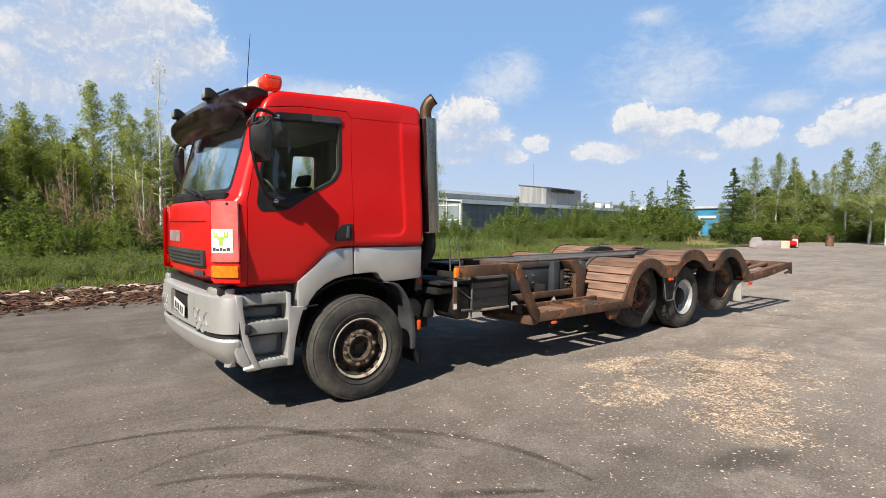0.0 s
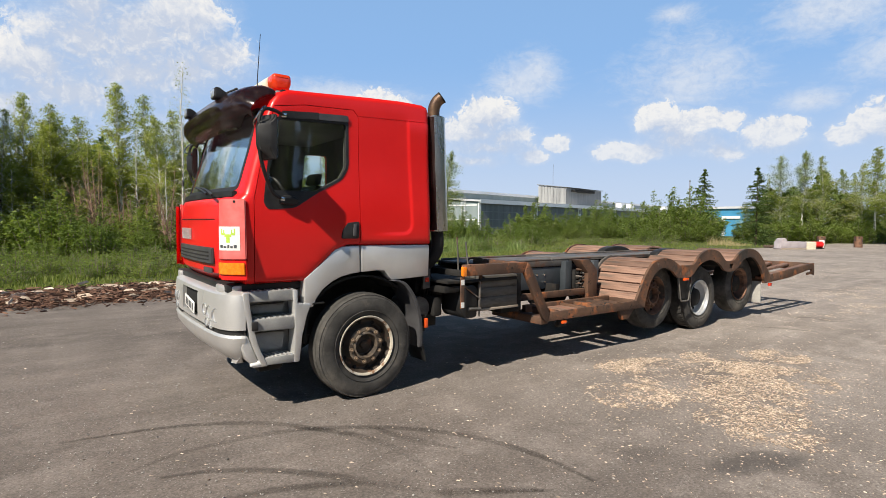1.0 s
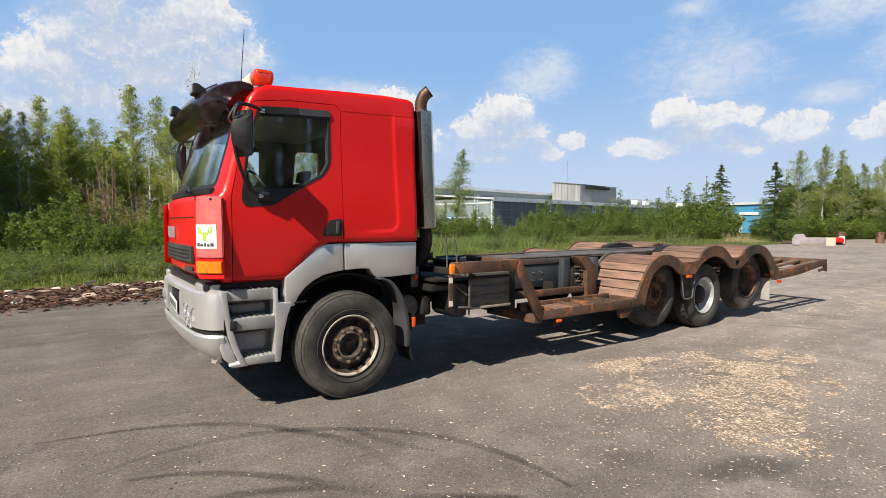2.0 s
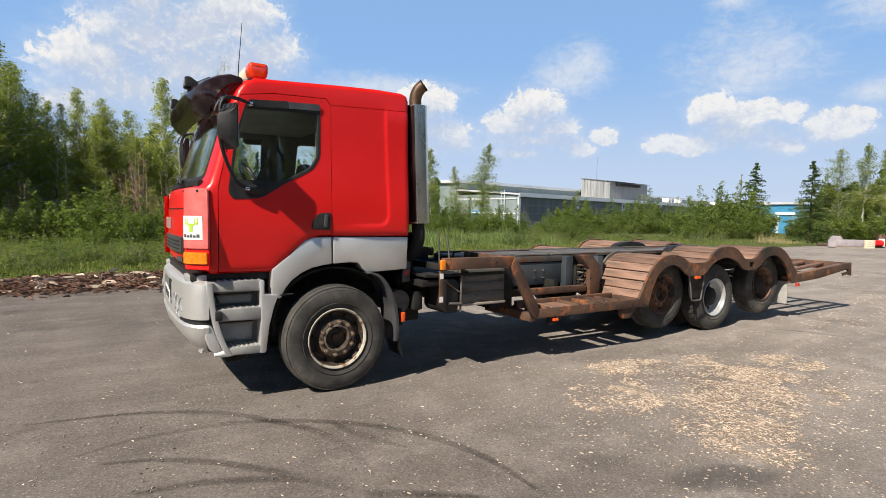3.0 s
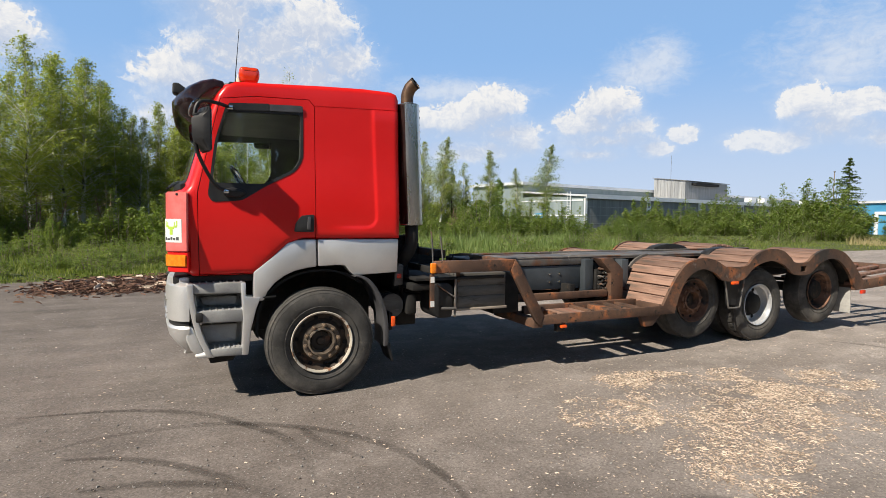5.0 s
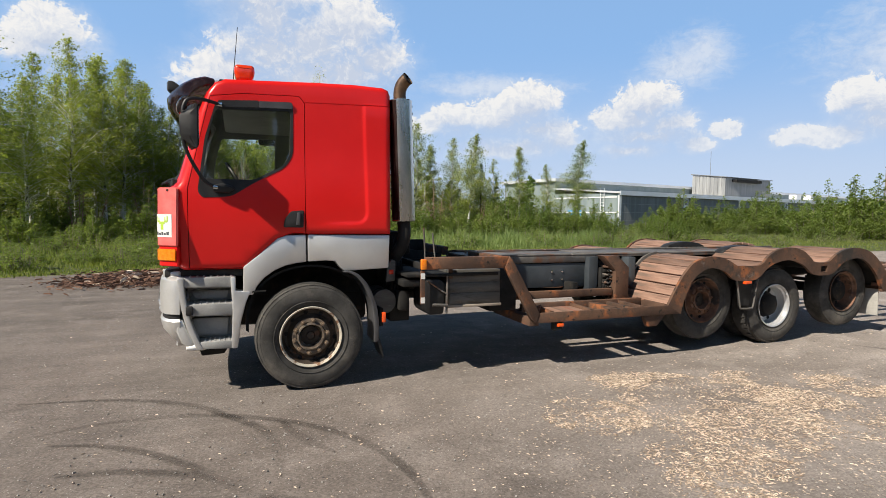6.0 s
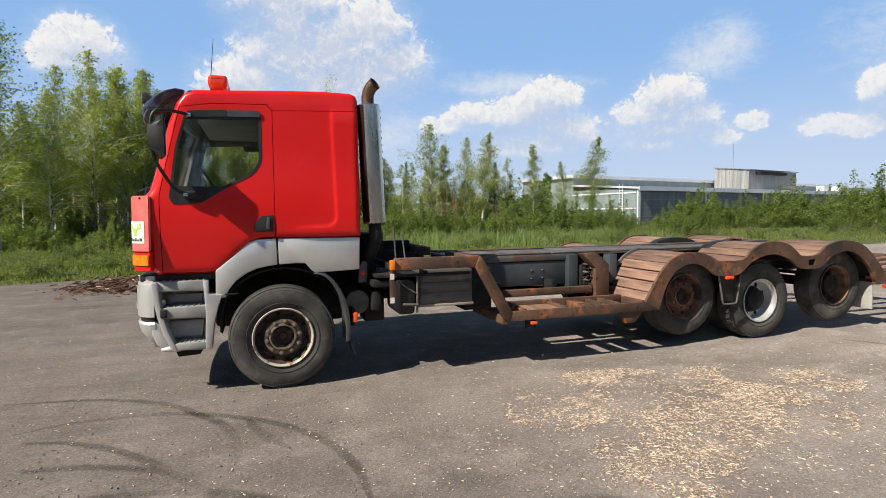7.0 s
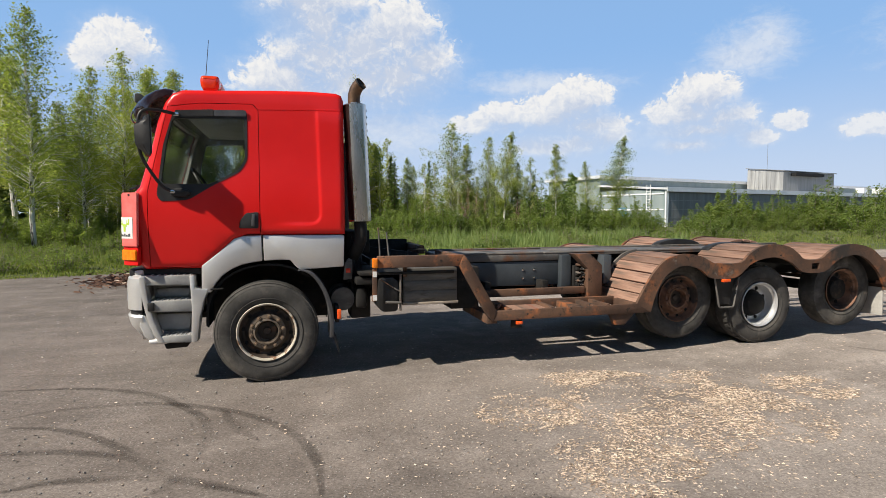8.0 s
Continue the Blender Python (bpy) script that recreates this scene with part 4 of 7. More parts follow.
half_front = [(-1.17, -1.165), (-1.225, -1.15), (-1.285, -1.10), (-1.33, -1.01), (-1.365, -0.85), (-1.385, -0.55)]
corner = [tuple(p) for p in smooth_line([Vector((*p, 0)).to_2d().to_3d() for p in half_front], 4)]
corner = [(p[0], p[1]) for p in corner]
centre = [(-1.385, -0.545), (-1.39, -0.36), (-1.395, -0.15), (-1.397, 0.0), (-1.395, 0.15), (-1.39, 0.36), (-1.385, 0.545)]
UPPER = [(0.0, 0.80), (0.0, 1.05), (0.012, 1.11), (0.05, 1.14), (0.12, 1.145), (0.12, 0.80)]
LOWER = [(0.015, 0.752), (0.0, 0.73), (0.02, 0.64), (0.09, 0.54), (0.17, 0.475), (0.26, 0.465), (0.20, 0.752)]
for s in (-1, 1):
    line = [(x, y * -s) for x, y in corner]
    bumper = part("bumper_corner", sweep(line, UPPER), SILVER, LORRY, "silver bumper corner with round lamp holes")
    part("bumper_slot", sweep(line, [(0.02, 0.75), (0.02, 0.80), (0.1, 0.80), (0.1, 0.75)]), BLACK, LORRY, "black strip along the bumper")
    part("bumper_spoiler", sweep(line, LOWER), SILVER, LORRY, "silver lower bumper spoiler")
    part("spoiler_end", prism(B(), [(-1.20, 0.75), (-1.15, 0.75), (-1.045, 0.468), (-1.10, 0.467), (-1.165, 0.53), (-1.205, 0.64)], s * 0.95, s * 1.152, "y", 0.02, 3), SILVER, LORRY)
    for y, z, r in ((0.60, 0.935, 0.050), (0.735, 0.925, 0.054), (0.90, 0.912, 0.060), (0.66, 0.825, 0.034), (0.79, 0.82, 0.036)):
        x = np.interp(y, [0.55, 0.85, 1.01, 1.10], [-1.385, -1.365, -1.33, -1.285])
        tilt = 0.08 + 0.9 * max(0.0, y - 0.55) ** 1.2
        m = Matrix.Translation((x - 0.003, s * y, z)) @ Matrix.Rotation(-s * tilt, 4, "Z")
        bm = lathe(B(), [(r + 0.006, 0.008), (r + 0.006, -0.003), (r, -0.004), (r - 0.006, 0.012), (0.0001, 0.014)], (0, 0, 0), 18, "x")
        bm.transform(m)
        part("fog_lamp", bm, LAMPGLASS, bumper)
    bm = prism(B(), round_poly([(-1.33, s * 0.78), (-1.16, s * 0.80), (-1.16, s * 1.06), (-1.27, s * 1.05), (-1.33, s * 0.93)], 0.03), 1.12, 1.19, "z", 0.015)
    part("bumper_step", bm, SILVER, LORRY)
mid = sweep(centre, UPPER)
mid = combine(mid, box(B(), -1.6, -1.345, -0.345, 0.345, 0.83, 1.08), "DIFFERENCE")
part("bumper_middle", mid, SILVER, LORRY, "silver middle of the bumper")
part("bumper_spoiler", sweep(centre, LOWER), SILVER, LORRY)
bm = box(B(), -1.35, -1.335, -0.345, 0.345, 0.83, 1.08)
part("bumper_recess", bm, HOLE, LORRY, "black plate recess")
bm = box(B(), -1.40, -1.392, -0.24, 0.18, 0.87, 0.985, 0.003)
bm.transform(Matrix.Translation((-1.39, 0, 0.92)) @ Matrix.Rotation(radians(7), 4, "X") @ Matrix.Translation((1.39, 0, -0.92)))
plate = part("number_plate", bm, WHITE, LORRY, "white plate with dark bars, hung askew")
for k in range(5):
    y = -0.19 + k * 0.07
    bm = box(B(), -1.404, -1.401, y, y + 0.035, 0.892, 0.962)
    bm.transform(Matrix.Translation((-1.39, 0, 0.92)) @ Matrix.Rotation(radians(7), 4, "X") @ Matrix.Translation((1.39, 0, -0.92)))
    part("plate_bar", bm, INK, plate)
bm = box(B(), -1.30, -0.62, -1.05, 1.05, 1.13, 1.20, 0.01)
part("bumper_ledge", bm, BLACK, LORRY)

# entry steps
for s in (-1, 1):
    Y = s * 1.15
    bm = B()
    outer = smooth_line([(-1.19, 1.135, 0), (-1.185, 1.03, 0), (-1.165, 0.88, 0), (-1.115, 0.66, 0), (-1.03, 0.455, 0)], 4)
    inner = [Vector((p.x + 0.055, p.y, 0)) for p in outer]
    prism(bm, [(p.x, p.y) for p in outer] + [(p.x, p.y) for p in inner[::-1]], s * 1.02, s * 1.168, "y", 0.012)
    steps = part("entry_steps", bm, SILVER, LORRY, "silver and grey plastic entry steps")
    bm = prism(B(), [(-0.69, 1.13), (-0.69, 1.0), (-0.56, 0.985), (-0.60, 0.88), (-0.645, 0.70), (-0.675, 0.45), (-0.735, 0.45), (-0.72, 0.80), (-0.735, 1.13)], s * 1.0, s * 1.165, "y", 0.012)
    part("step_column", bm, SILVER, steps)
    for z0, z1, x0, out in ((1.03, 1.135, -1.15, 1.145), (0.765, 0.885, -1.12, 1.155), (0.45, 0.53, -1.03, 1.16)):
        bm = prism(B(), [(x0, z0 + 0.01), (-0.70, z0), (-0.70, z1), (x0, z1)], s * 0.86, s * out, "y", 0.012)
        lip = part("step_ledge", bm, STEPGREY, steps)
        for k in range(7):
            x = x0 + 0.06 + k * (-0.74 - x0) / 7
            bm = box(B(), x, x + 0.014, min(s * 1.0, s * (out - 0.01)), max(s * 1.0, s * (out - 0.01)), z1 - 0.002, z1 + 0.007)
            part("tread_rib", bm, SILVER, steps)
    bm = prism(B(), [(-1.14, 1.10), (-0.70, 1.10), (-0.70, 0.46), (-1.02, 0.46)], s * 0.86, s * 0.93, "y")
    part("step_back", bm, STEPGREY, steps)
    for z0, z1 in ((0.895, 1.02), (0.545, 0.755)):
        bm = prism(B(), round_poly([(-1.05, z0 + 0.01), (-0.77, z0 + 0.01), (-0.75, z1 - 0.03), (-1.09, z1 - 0.03)], 0.02), s * 0.93, s * 0.975, "y", 0.012)
        part("step_riser", bm, STEPGREY, steps)
    bm = box(B(), -1.12, -1.06, min(s * 1.14, s * 1.18), max(s * 1.14, s * 1.18), 0.785, 0.87, 0.012)
    part("rubber_stop", bm, BLACK, steps)
    cap = lathe(B(), [(0.0001, -0.115), (0.018, -0.11), (0.032, -0.085), (0.040, -0.03), (0.042, 0.03), (0.036, 0.06), (0.0001, 0.065)], (0, 0, 0), 16, "x")
    cap.transform(Matrix.Translation((-1.015, s * 1.115, 0.478)) @ Matrix.Rotation(radians(12) * -s, 4, "Z") @ Matrix.Diagonal((1, 1, 0.85, 1)))
    part("step_cap", cap, WHITE, steps, "white plastic cap at the foot of the steps")
    bm = prism(B(), [(-1.03, 0.45), (-0.75, 0.45), (-0.80, 0.37), (-1.0, 0.36)], s * 0.7, s * 1.0, "y", 0.01)
    part("under_tray", bm, CHASSIS, LORRY)


# wheels
def wheel(x, z, face, kind, s):
    """One wheel on side s; face: how far out its sidewall lies."""
    w = 0.30
    R = 0.522
    y_out, y_in = face, face - w
    tyre_prof = [(0.300, y_out - 0.035), (0.345, y_out - 0.008), (0.41, y_out), (0.46, y_out - 0.006), (0.495, y_out - 0.018), (0.508, y_out - 0.03), (0.522, y_out - 0.05), (R, y_out - 0.09),
                 (R, y_in + 0.09), (0.522, y_in + 0.05), (0.50, y_in + 0.02), (0.43, y_in), (0.345, y_in + 0.01), (0.300, y_in + 0.035)]
    top = part("wheel", lathe(B(), [(r, s * h) for r, h in tyre_prof], (x, 0, z), 64), RUBBER, LORRY,
               {"steer": "worn black tyre on a grimy steel rim", "lift": "dusty lifted tyre on a rusty rim", "drive": "black twin tyre on a bright silver rim", "dish": "lifted tyre on a deep rusty rim"}[kind])
    # shoulder lugs
    bm = B()
    for k in range(54):
        a0, a1 = 2 * math.pi * (k + 0.07) / 54, 2 * math.pi * (k + 0.92) / 54
        rows_ = []
        for r, h in ((0.512, y_out - 0.022), (0.522, y_out - 0.05), (0.528, y_out - 0.13)):
            rows_.append([bm.verts.new((x + r * math.cos(a), s * h, z + r * math.sin(a))) for a in (a0, a1)])
        low_ = [[bm.verts.new((x + (r - 0.02) * math.cos(a), s * (h - 0.004), z + (r - 0.02) * math.sin(a))) for a in (a0, a1)] for r, h in ((0.512, y_out - 0.022), (0.528, y_out - 0.13))]
        for a, b in zip(rows_, rows_[1:]):
            bm.faces.new((a[0], a[1], b[1], b[0]))
        for i in (0, 1):
            bm.faces.new((rows_[0][i], rows_[1][i], rows_[2][i], low_[1][i], low_[0][i]))
        bm.faces.new((rows_[0][0], rows_[0][1], low_[0][1], low_[0][0]))
    for yy in ((y_out + y_in) / 2 - 0.055, (y_out + y_in) / 2 + 0.055, (y_out + y_in) / 2):
        lathe(bm, [(R + 0.004, s * (yy + 0.021)), (R + 0.004, s * (yy - 0.021))], (x, 0, z), 48)
    part("tread", bm, RUBBER, top)
    bm = B()
    for r, up in ((0.352, 0.0005), (0.478, -0.0105)):
        lathe(bm, [(r, s * (y_out - 0.004 + up)), (r + 0.003, s * (y_out + up)), (r + 0.006, s * (y_out - 0.004 + up))], (x, 0, z), 56)
    part("sidewall_rib", bm, RUBBER, top)
    edge_mat = {"steer": RIMEDGE, "lift": RIMRUST, "drive": RIMSILVER, "dish": RIMRUST}[kind]
    body_mat = {"steer": RIMDARK, "lift": RIMRUST, "drive": RIMSILVER, "dish": RIMRUST}[kind]
    bm = lathe(B(), [(0.296, s * (y_out - 0.03)), (0.303, s * (y_out - 0.012)), (0.296, s * (y_out - 0.008)), (0.284, s * (y_out - 0.016)), (0.278, s * (y_out - 0.04))], (x, 0, z), 56)
    part("rim_edge", bm, edge_mat, top)
    if kind in ("steer", "lift"):
        prof = [(0.279, y_out - 0.038), (0.262, y_out - 0.06), (0.252, y_out - 0.10), (0.225, y_out - 0.10), (0.185, y_out - 0.055), (0.178, y_out - 0.045), (0.145, y_out - 0.043), (0.14, y_out - 0.05)]
        part("rim", lathe(B(), [(r, s * h) for r, h in prof], (x, 0, z), 48), body_mat, top)
        flange = FLANGE if kind == "steer" else RIMRUST
        part("hub_flange", lathe(B(), [(0.187, s * (y_out - 0.054)), (0.180, s * (y_out - 0.041)), (0.146, s * (y_out - 0.039)), (0.143, s * (y_out - 0.046))], (x, 0, z), 40), flange, top)
        part("hub", lathe(B(), [(0.142, s * (y_out - 0.05)), (0.138, s * (y_out - 0.026)), (0.121, s * (y_out - 0.022)), (0.112, s * (y_out - 0.05)), (0.104, s * (y_out - 0.11)), (0.0001, s * (y_out - 0.112))], (x, 0, z), 32), flange, top, "hollow hub end")
        part("hub_core", lathe(B(), [(0.098, s * (y_out - 0.111)), (0.090, s * (y_out - 0.10)), (0.045, s * (y_out - 0.095)), (0.035, s * (y_out - 0.075)), (0.0001, s * (y_out - 0.073))], (x, 0, z), 24), RIMDARK, top, "greasy black hub core")
        for k in range(10):
            a = 2 * math.pi * (k + 0.3) / 10
            c = (x + 0.162 * math.cos(a), 0, z + 0.162 * math.sin(a))
            part("wheel_nut", lathe(B(), [(0.024, s * (y_out - 0.045)), (0.023, s * (y_out - 0.024)), (0.014, s * (y_out - 0.024)), (0.010, s * (y_out - 0.008)), (0.0001, s * (y_out - 0.007))], c, 6), NUT if kind == "steer" else RIMRUST, top)
            a = 2 * math.pi * (k + 0.8) / 10
            c = (x + 0.238 * math.cos(a), 0, z + 0.238 * math.sin(a))
            part("rim_hole", lathe(B(), [(0.022, s * (y_out - 0.094)), (0.019, s * (y_out - 0.090)), (0.0001, s * (y_out - 0.0905))], c, 10), HOLE, top)
    else:
        deep = 0.17
        prof = [(0.279, y_out - 0.04), (0.262, y_out - 0.06), (0.255, y_out - deep + 0.03), (0.235, y_out - deep), (0.15, y_out - deep), (0.13, y_out - deep + 0.01)]
        part("rim", lathe(B(), [(r, s * h) for r, h in prof], (x, 0, z), 48), body_mat, top)
        part("hub", lathe(B(), [(0.185, s * (y_out - deep + 0.003)), (0.16, s * (y_out - deep + 0.035)), (0.145, s * (y_out - deep + 0.09)), (0.13, s * (y_out - 0.07)), (0.0001, s * (y_out - 0.065))], (x, 0, z), 32), CHASSIS, top)
        for k in range(8):
            a = 2 * math.pi * (k + 0.5) / 8
            c = (x + 0.212 * math.cos(a), 0, z + 0.212 * math.sin(a))
            part("rim_hole", lathe(B(), [(0.03, s * (y_out - deep + 0.004)), (0.026, s * (y_out - deep + 0.007)), (0.0001, s * (y_out - deep + 0.006))], c, 12), HOLE, top)
        if kind == "drive":
            i0 = y_in - 0.04
            prof = [(0.30, i0 - 0.03), (0.41, i0), (0.495, i0 - 0.02), (R, i0 - 0.08), (R, i0 - 0.22), (0.495, i0 - 0.28), (0.41, i0 - 0.30), (0.30, i0 - 0.27)]
            part("inner_tyre", lathe(B(), [(r, s * h) for r, h in prof], (x, 0, z), 48), RUBBER, top)
            bm = B()
            for k in range(40):
                a0, a1 = 2 * math.pi * (k + 0.1) / 40, 2 * math.pi * (k + 0.7) / 40
                vs = [bm.verts.new((x + 0.5365 * math.cos(a), s * h, z + 0.5365 * math.sin(a))) for a, h in ((a0, y_out - 0.06), (a1, y_out - 0.06), (a1 + 0.05, y_in + 0.16), (a0 + 0.05, y_in + 0.16))]
                vd = [bm.verts.new((v.co.x * 0.96 + x * 0.04, v.co.y, v.co.z * 0.96 + z * 0.04)) for v in vs]
                bm.faces.new(vs)
                for i in range(4):
                    bm.faces.new((vs[i], vs[(i + 1) % 4], vd[(i + 1) % 4], vd[i]))
            part("tread_block", bm, RUBBER, top)


for s in (-1, 1):
    wheel(0.0, 0.526, 1.245, "steer", s)
    wheel(5.07, 0.655, 1.20, "lift", s)
    wheel(6.34, 0.528, 1.245, "drive", s)
    wheel(7.84, 0.665, 1.20, "dish", s)
for x, z in ((0.0, 0.528), (5.07, 0.655), (6.34, 0.528), (7.84, 0.665)):
    part("axle", tube(B(), [(x, -0.95, z), (x, 0.95, z)], 0.075, 12), CHASSIS, LORRY)

# mudguards of the front wheels, with flaps
for s in (-1, 1):
    line = smooth_line([(0.36, 1.165, 0), (0.47, 1.13, 0), (0.58, 1.0, 0), (0.66, 0.80, 0), (0.685, 0.60, 0), (0.68, 0.43, 0)], 4)
    bm = prism(B(), [(p.x, p.y) for p in line] + [(p.x - 0.045, p.y - 0.01) for p in line[::-1]], s * 0.86, s * 1.215, "y", 0.008)
    part("mudguard", bm, TRIM, LORRY, "dark grey plastic mudguard")
    bm = prism(B(), [(0.66, 0.45), (0.70, 0.45), (0.745, 0.25), (0.735, 0.25)], s * 0.90, s * 1.20, "y", 0.003)
    part("mudflap", bm, BLACK, LORRY)
    line = smooth_line([(-0.60, 0.60, 0), (-0.58, 0.86, 0), (-0.45, 1.06, 0), (-0.25, 1.18, 0), (0.0, 1.225, 0), (0.25, 1.19, 0), (0.45, 1.08, 0)], 3)
    bm = prism(B(), [(p.x, p.y) for p in line] + [(p.x * 0.96, p.y - 0.02) for p in line[::-1]], s * 0.70, s * 1.09, "y")
    part("wheel_arch", bm, HOLE, LORRY, "black inner wheel arch")
    bm = box(B(), 0.718, 0.762, min(s * 1.17, s * 1.205), max(s * 1.17, s * 1.205), 0.62, 0.725, 0.008)
    part("side_marker", bm, REDORANGE, LORRY, "orange-red side marker")
    part("air_tank", tube(B(), [(0.80, s * 0.55, 0.80), (0.80, s * 0.98, 0.80)], 0.13, 18), ALU, LORRY, "dusty compressed-air tank")
    part("tank_strap", tube(B(), [(0.80, s * 0.84, 0.80), (0.80, s * 0.87, 0.80)], 0.134, 18), CHASSIS, LORRY)
    part("cab_stay", prism(B(), [(0.80, 1.02), (0.90, 1.03), (0.905, 1.24), (0.86, 1.26), (0.82, 1.20)], s * 1.00, s * 1.04, "y", 0.006), ALU, LORRY, "dull metal stay behind the wheel")
    part("rear_reflector", box(B(), 0.83, 0.88, min(s * 1.04, s * 1.052), max(s * 1.04, s * 1.052), 1.10, 1.15, 0.004), REDLENS, LORRY)
    for k in range(4):
        part("air_hose", tube(B(), smooth_line([(0.90 + 0.03 * k, s * (0.90 - 0.05 * k), 1.50), (0.93 + 0.03 * k, s * (0.95 - 0.04 * k), 1.22), (0.90 + 0.04 * k, s * 0.93, 1.0), (0.96, s * (0.80 + 0.03 * k), 0.86)], 4), 0.013, 6), CHASSIS, LORRY)
    part("support_arm", box(B(), 0.92, 1.14, min(s * 0.45, s * 1.28), max(s * 0.45, s * 1.28), 0.99, 1.06, 0.008), CHASSIS, LORRY)
    part("battery_box", box(B(), 0.90, 1.13, min(s * 0.50, s * 0.84), max(s * 0.50, s * 0.84), 0.55, 0.985, 0.02), CHASSIS, LORRY, "grimy black battery box")
    part("valve_cover", box(B(), 0.94, 1.06, min(s * 0.86, s * 1.06), max(s * 0.86, s * 1.06), 0.70, 0.93, 0.03), CHASSIS, LORRY)
    part("marker_bracket", box(B(), 0.70, 0.74, min(s * 0.9, s * 1.172), max(s * 0.9, s * 1.172), 0.58, 0.76, 0.005), CHASSIS, LORRY)

# exhaust stack behind the cab
EX, EY = 0.944, -1.03


def stack_at(z):
    """The leaning middle line of the stack."""
    return EX + 0.05 * (2.93 - z) / 1.26


muffler = part("exhaust_muffler", tube(B(), [(stack_at(1.665), EY, 1.665), (stack_at(1.672), EY, 1.672), (stack_at(2.923), EY, 2.923), (EX, EY, 2.93)], [0.116, 0.123, 0.123, 0.116], 40), STEEL, LORRY, "shiny brushed steel exhaust stack")
# thin maroon strip imitates the red cab mirrored in the stack
bm = B()
rows = [[bm.verts.new((stack_at(z) + 0.1242 * math.cos(radians(a)), EY + 0.1242 * math.sin(radians(a)), z)) for a in range(165, 236, 5)] for z in (1.68, 2.0, 2.4, 2.7, 2.915)]
for a, b in zip(rows, rows[1:]):
    for k in range(len(a) - 1):
        bm.faces.new((a[k], a[k + 1], b[k + 1], b[k]))
bmesh.ops.solidify(bm, geom=bm.faces[:], thickness=0.0012)
part("heat_shield", bm, MAROON, muffler, "dark maroon strip standing in for the cab's reflection")
elbow = smooth_line([(EX, EY, 2.92), (EX - 0.004, EY, 3.0), (EX + 0.004, EY - 0.01, 3.06), (EX + 0.03, EY - 0.03, 3.115), (EX + 0.066, EY - 0.062, 3.152)], 4)
part("exhaust_elbow", tube(B(), elbow, 0.066, 20, cap=False), BURNT, LORRY, "heat-browned exhaust elbow")
tip = (elbow[-1] - elbow[-2]).normalized()
part("exhaust_mouth", tube(B(), [elbow[-1] - tip * 0.02, elbow[-1] - tip * 0.006], 0.0645, 20), HOLE, LORRY)
part("exhaust_rim", tube(B(), [elbow[-1] - tip * 0.012, elbow[-1] + tip * 0.004], 0.068, 20, cap=False), CHASSIS, LORRY)
part("pipe_clamp", tube(B(), [(EX, EY, 2.931), (EX, EY, 2.945)], 0.072, 20), STEEL, LORRY)
for k in range(17):
    z = 1.72 + 0.072 * k
    for a in (-8, 176):
        c = Vector((stack_at(z), EY, z)) + 0.123 * Vector((math.cos(radians(a)), math.sin(radians(a)), 0))
        bm = box(B(), -0.006, 0.006, -0.012, 0.012, -0.009, 0.009)
        bm.transform(Matrix.Translation(c) @ Matrix.Rotation(radians(a), 4, "Z"))
        part("shield_tab", bm, CHASSIS, muffler)
part("exhaust_pipe", tube(B(), smooth_line([(stack_at(1.68), EY, 1.68), (stack_at(1.68), EY, 1.45), (EX - 0.02, EY + 0.15, 1.25), (EX - 0.06, EY + 0.5, 1.05)], 4), 0.07, 14), CHASSIS, LORRY)
bm = box(B(), 0.86, 1.04, -0.80, 0.80, 0.95, 1.55, 0.02)
part("air_intake", bm, CHASSIS, LORRY, "black frame behind the cab")
part("intake_duct", tube(B(), [(0.93, 0.5, 1.3), (0.93, 0.5, 2.7)], 0.10, 14), CHASSIS, LORRY)
bm = box(B(), 1.02, 1.12, -0.86, -0.70, 1.30, 1.56, 0.01)
part("hose_bracket", bm, CHASSIS, LORRY)

# chassis
for s in (-1, 1):
    bm = B()
    box(bm, -1.05, 8.75, min(s * 0.34, s * 0.42), max(s * 0.34, s * 0.42), 0.84, 1.14, 0.008)
    part("chassis_rail", bm, CHASSIS, LORRY, "black chassis rail")
for x in (-0.9, 0.9, 2.3, 3.4, 4.6, 5.7, 7.0, 8.3):
    part("cross_member", box(B(), x - 0.06, x + 0.06, -0.34, 0.34, 0.88, 1.10, 0.008), CHASSIS, LORRY)
part("engine_sump", box(B(), -0.7, 0.75, -0.33, 0.33, 0.50, 1.25, 0.05), CHASSIS, LORRY)
part("drive_shaft", tube(B(), [(0.7, 0, 0.75), (6.3, 0, 0.58)], 0.06, 12), CHASSIS, LORRY)

# front bay of the deck: side rails round a sunken dark floor
D = 1.39
for s in (-1, 1):
    y0, y1 = min(s * 1.31, s * D), max(s * 1.31, s * D)
    part("bay_rail", box(B(), 1.13, 2.09, y0, y1, 1.175, 1.30, 0.008), RUST, LORRY, "rusty channel rail")
    part("bay_cross_rail", box(B(), 2.00, 2.09, min(s * 0.45, s * 1.31), max(s * 0.45, s * 1.31), 1.18, 1.295, 0.008), RUST, LORRY)
    bm = prism(B(), [(2.03, 1.178), (2.085, 1.302), (2.145, 1.225), (2.475, 0.655), (2.43, 0.537), (2.36, 0.60)], s * 1.345, s * 1.397, "y", 0.006)
    part("slanted_brace", bm, RUST, LORRY, "rusty slanted brace")
    bm = box(B(), 1.07, 1.128, min(s * 1.375, s * 1.42), max(s * 1.375, s * 1.42), 1.178, 1.285, 0.01)
    part("corner_marker", bm, ORANGE, LORRY, "orange corner marker lamp")
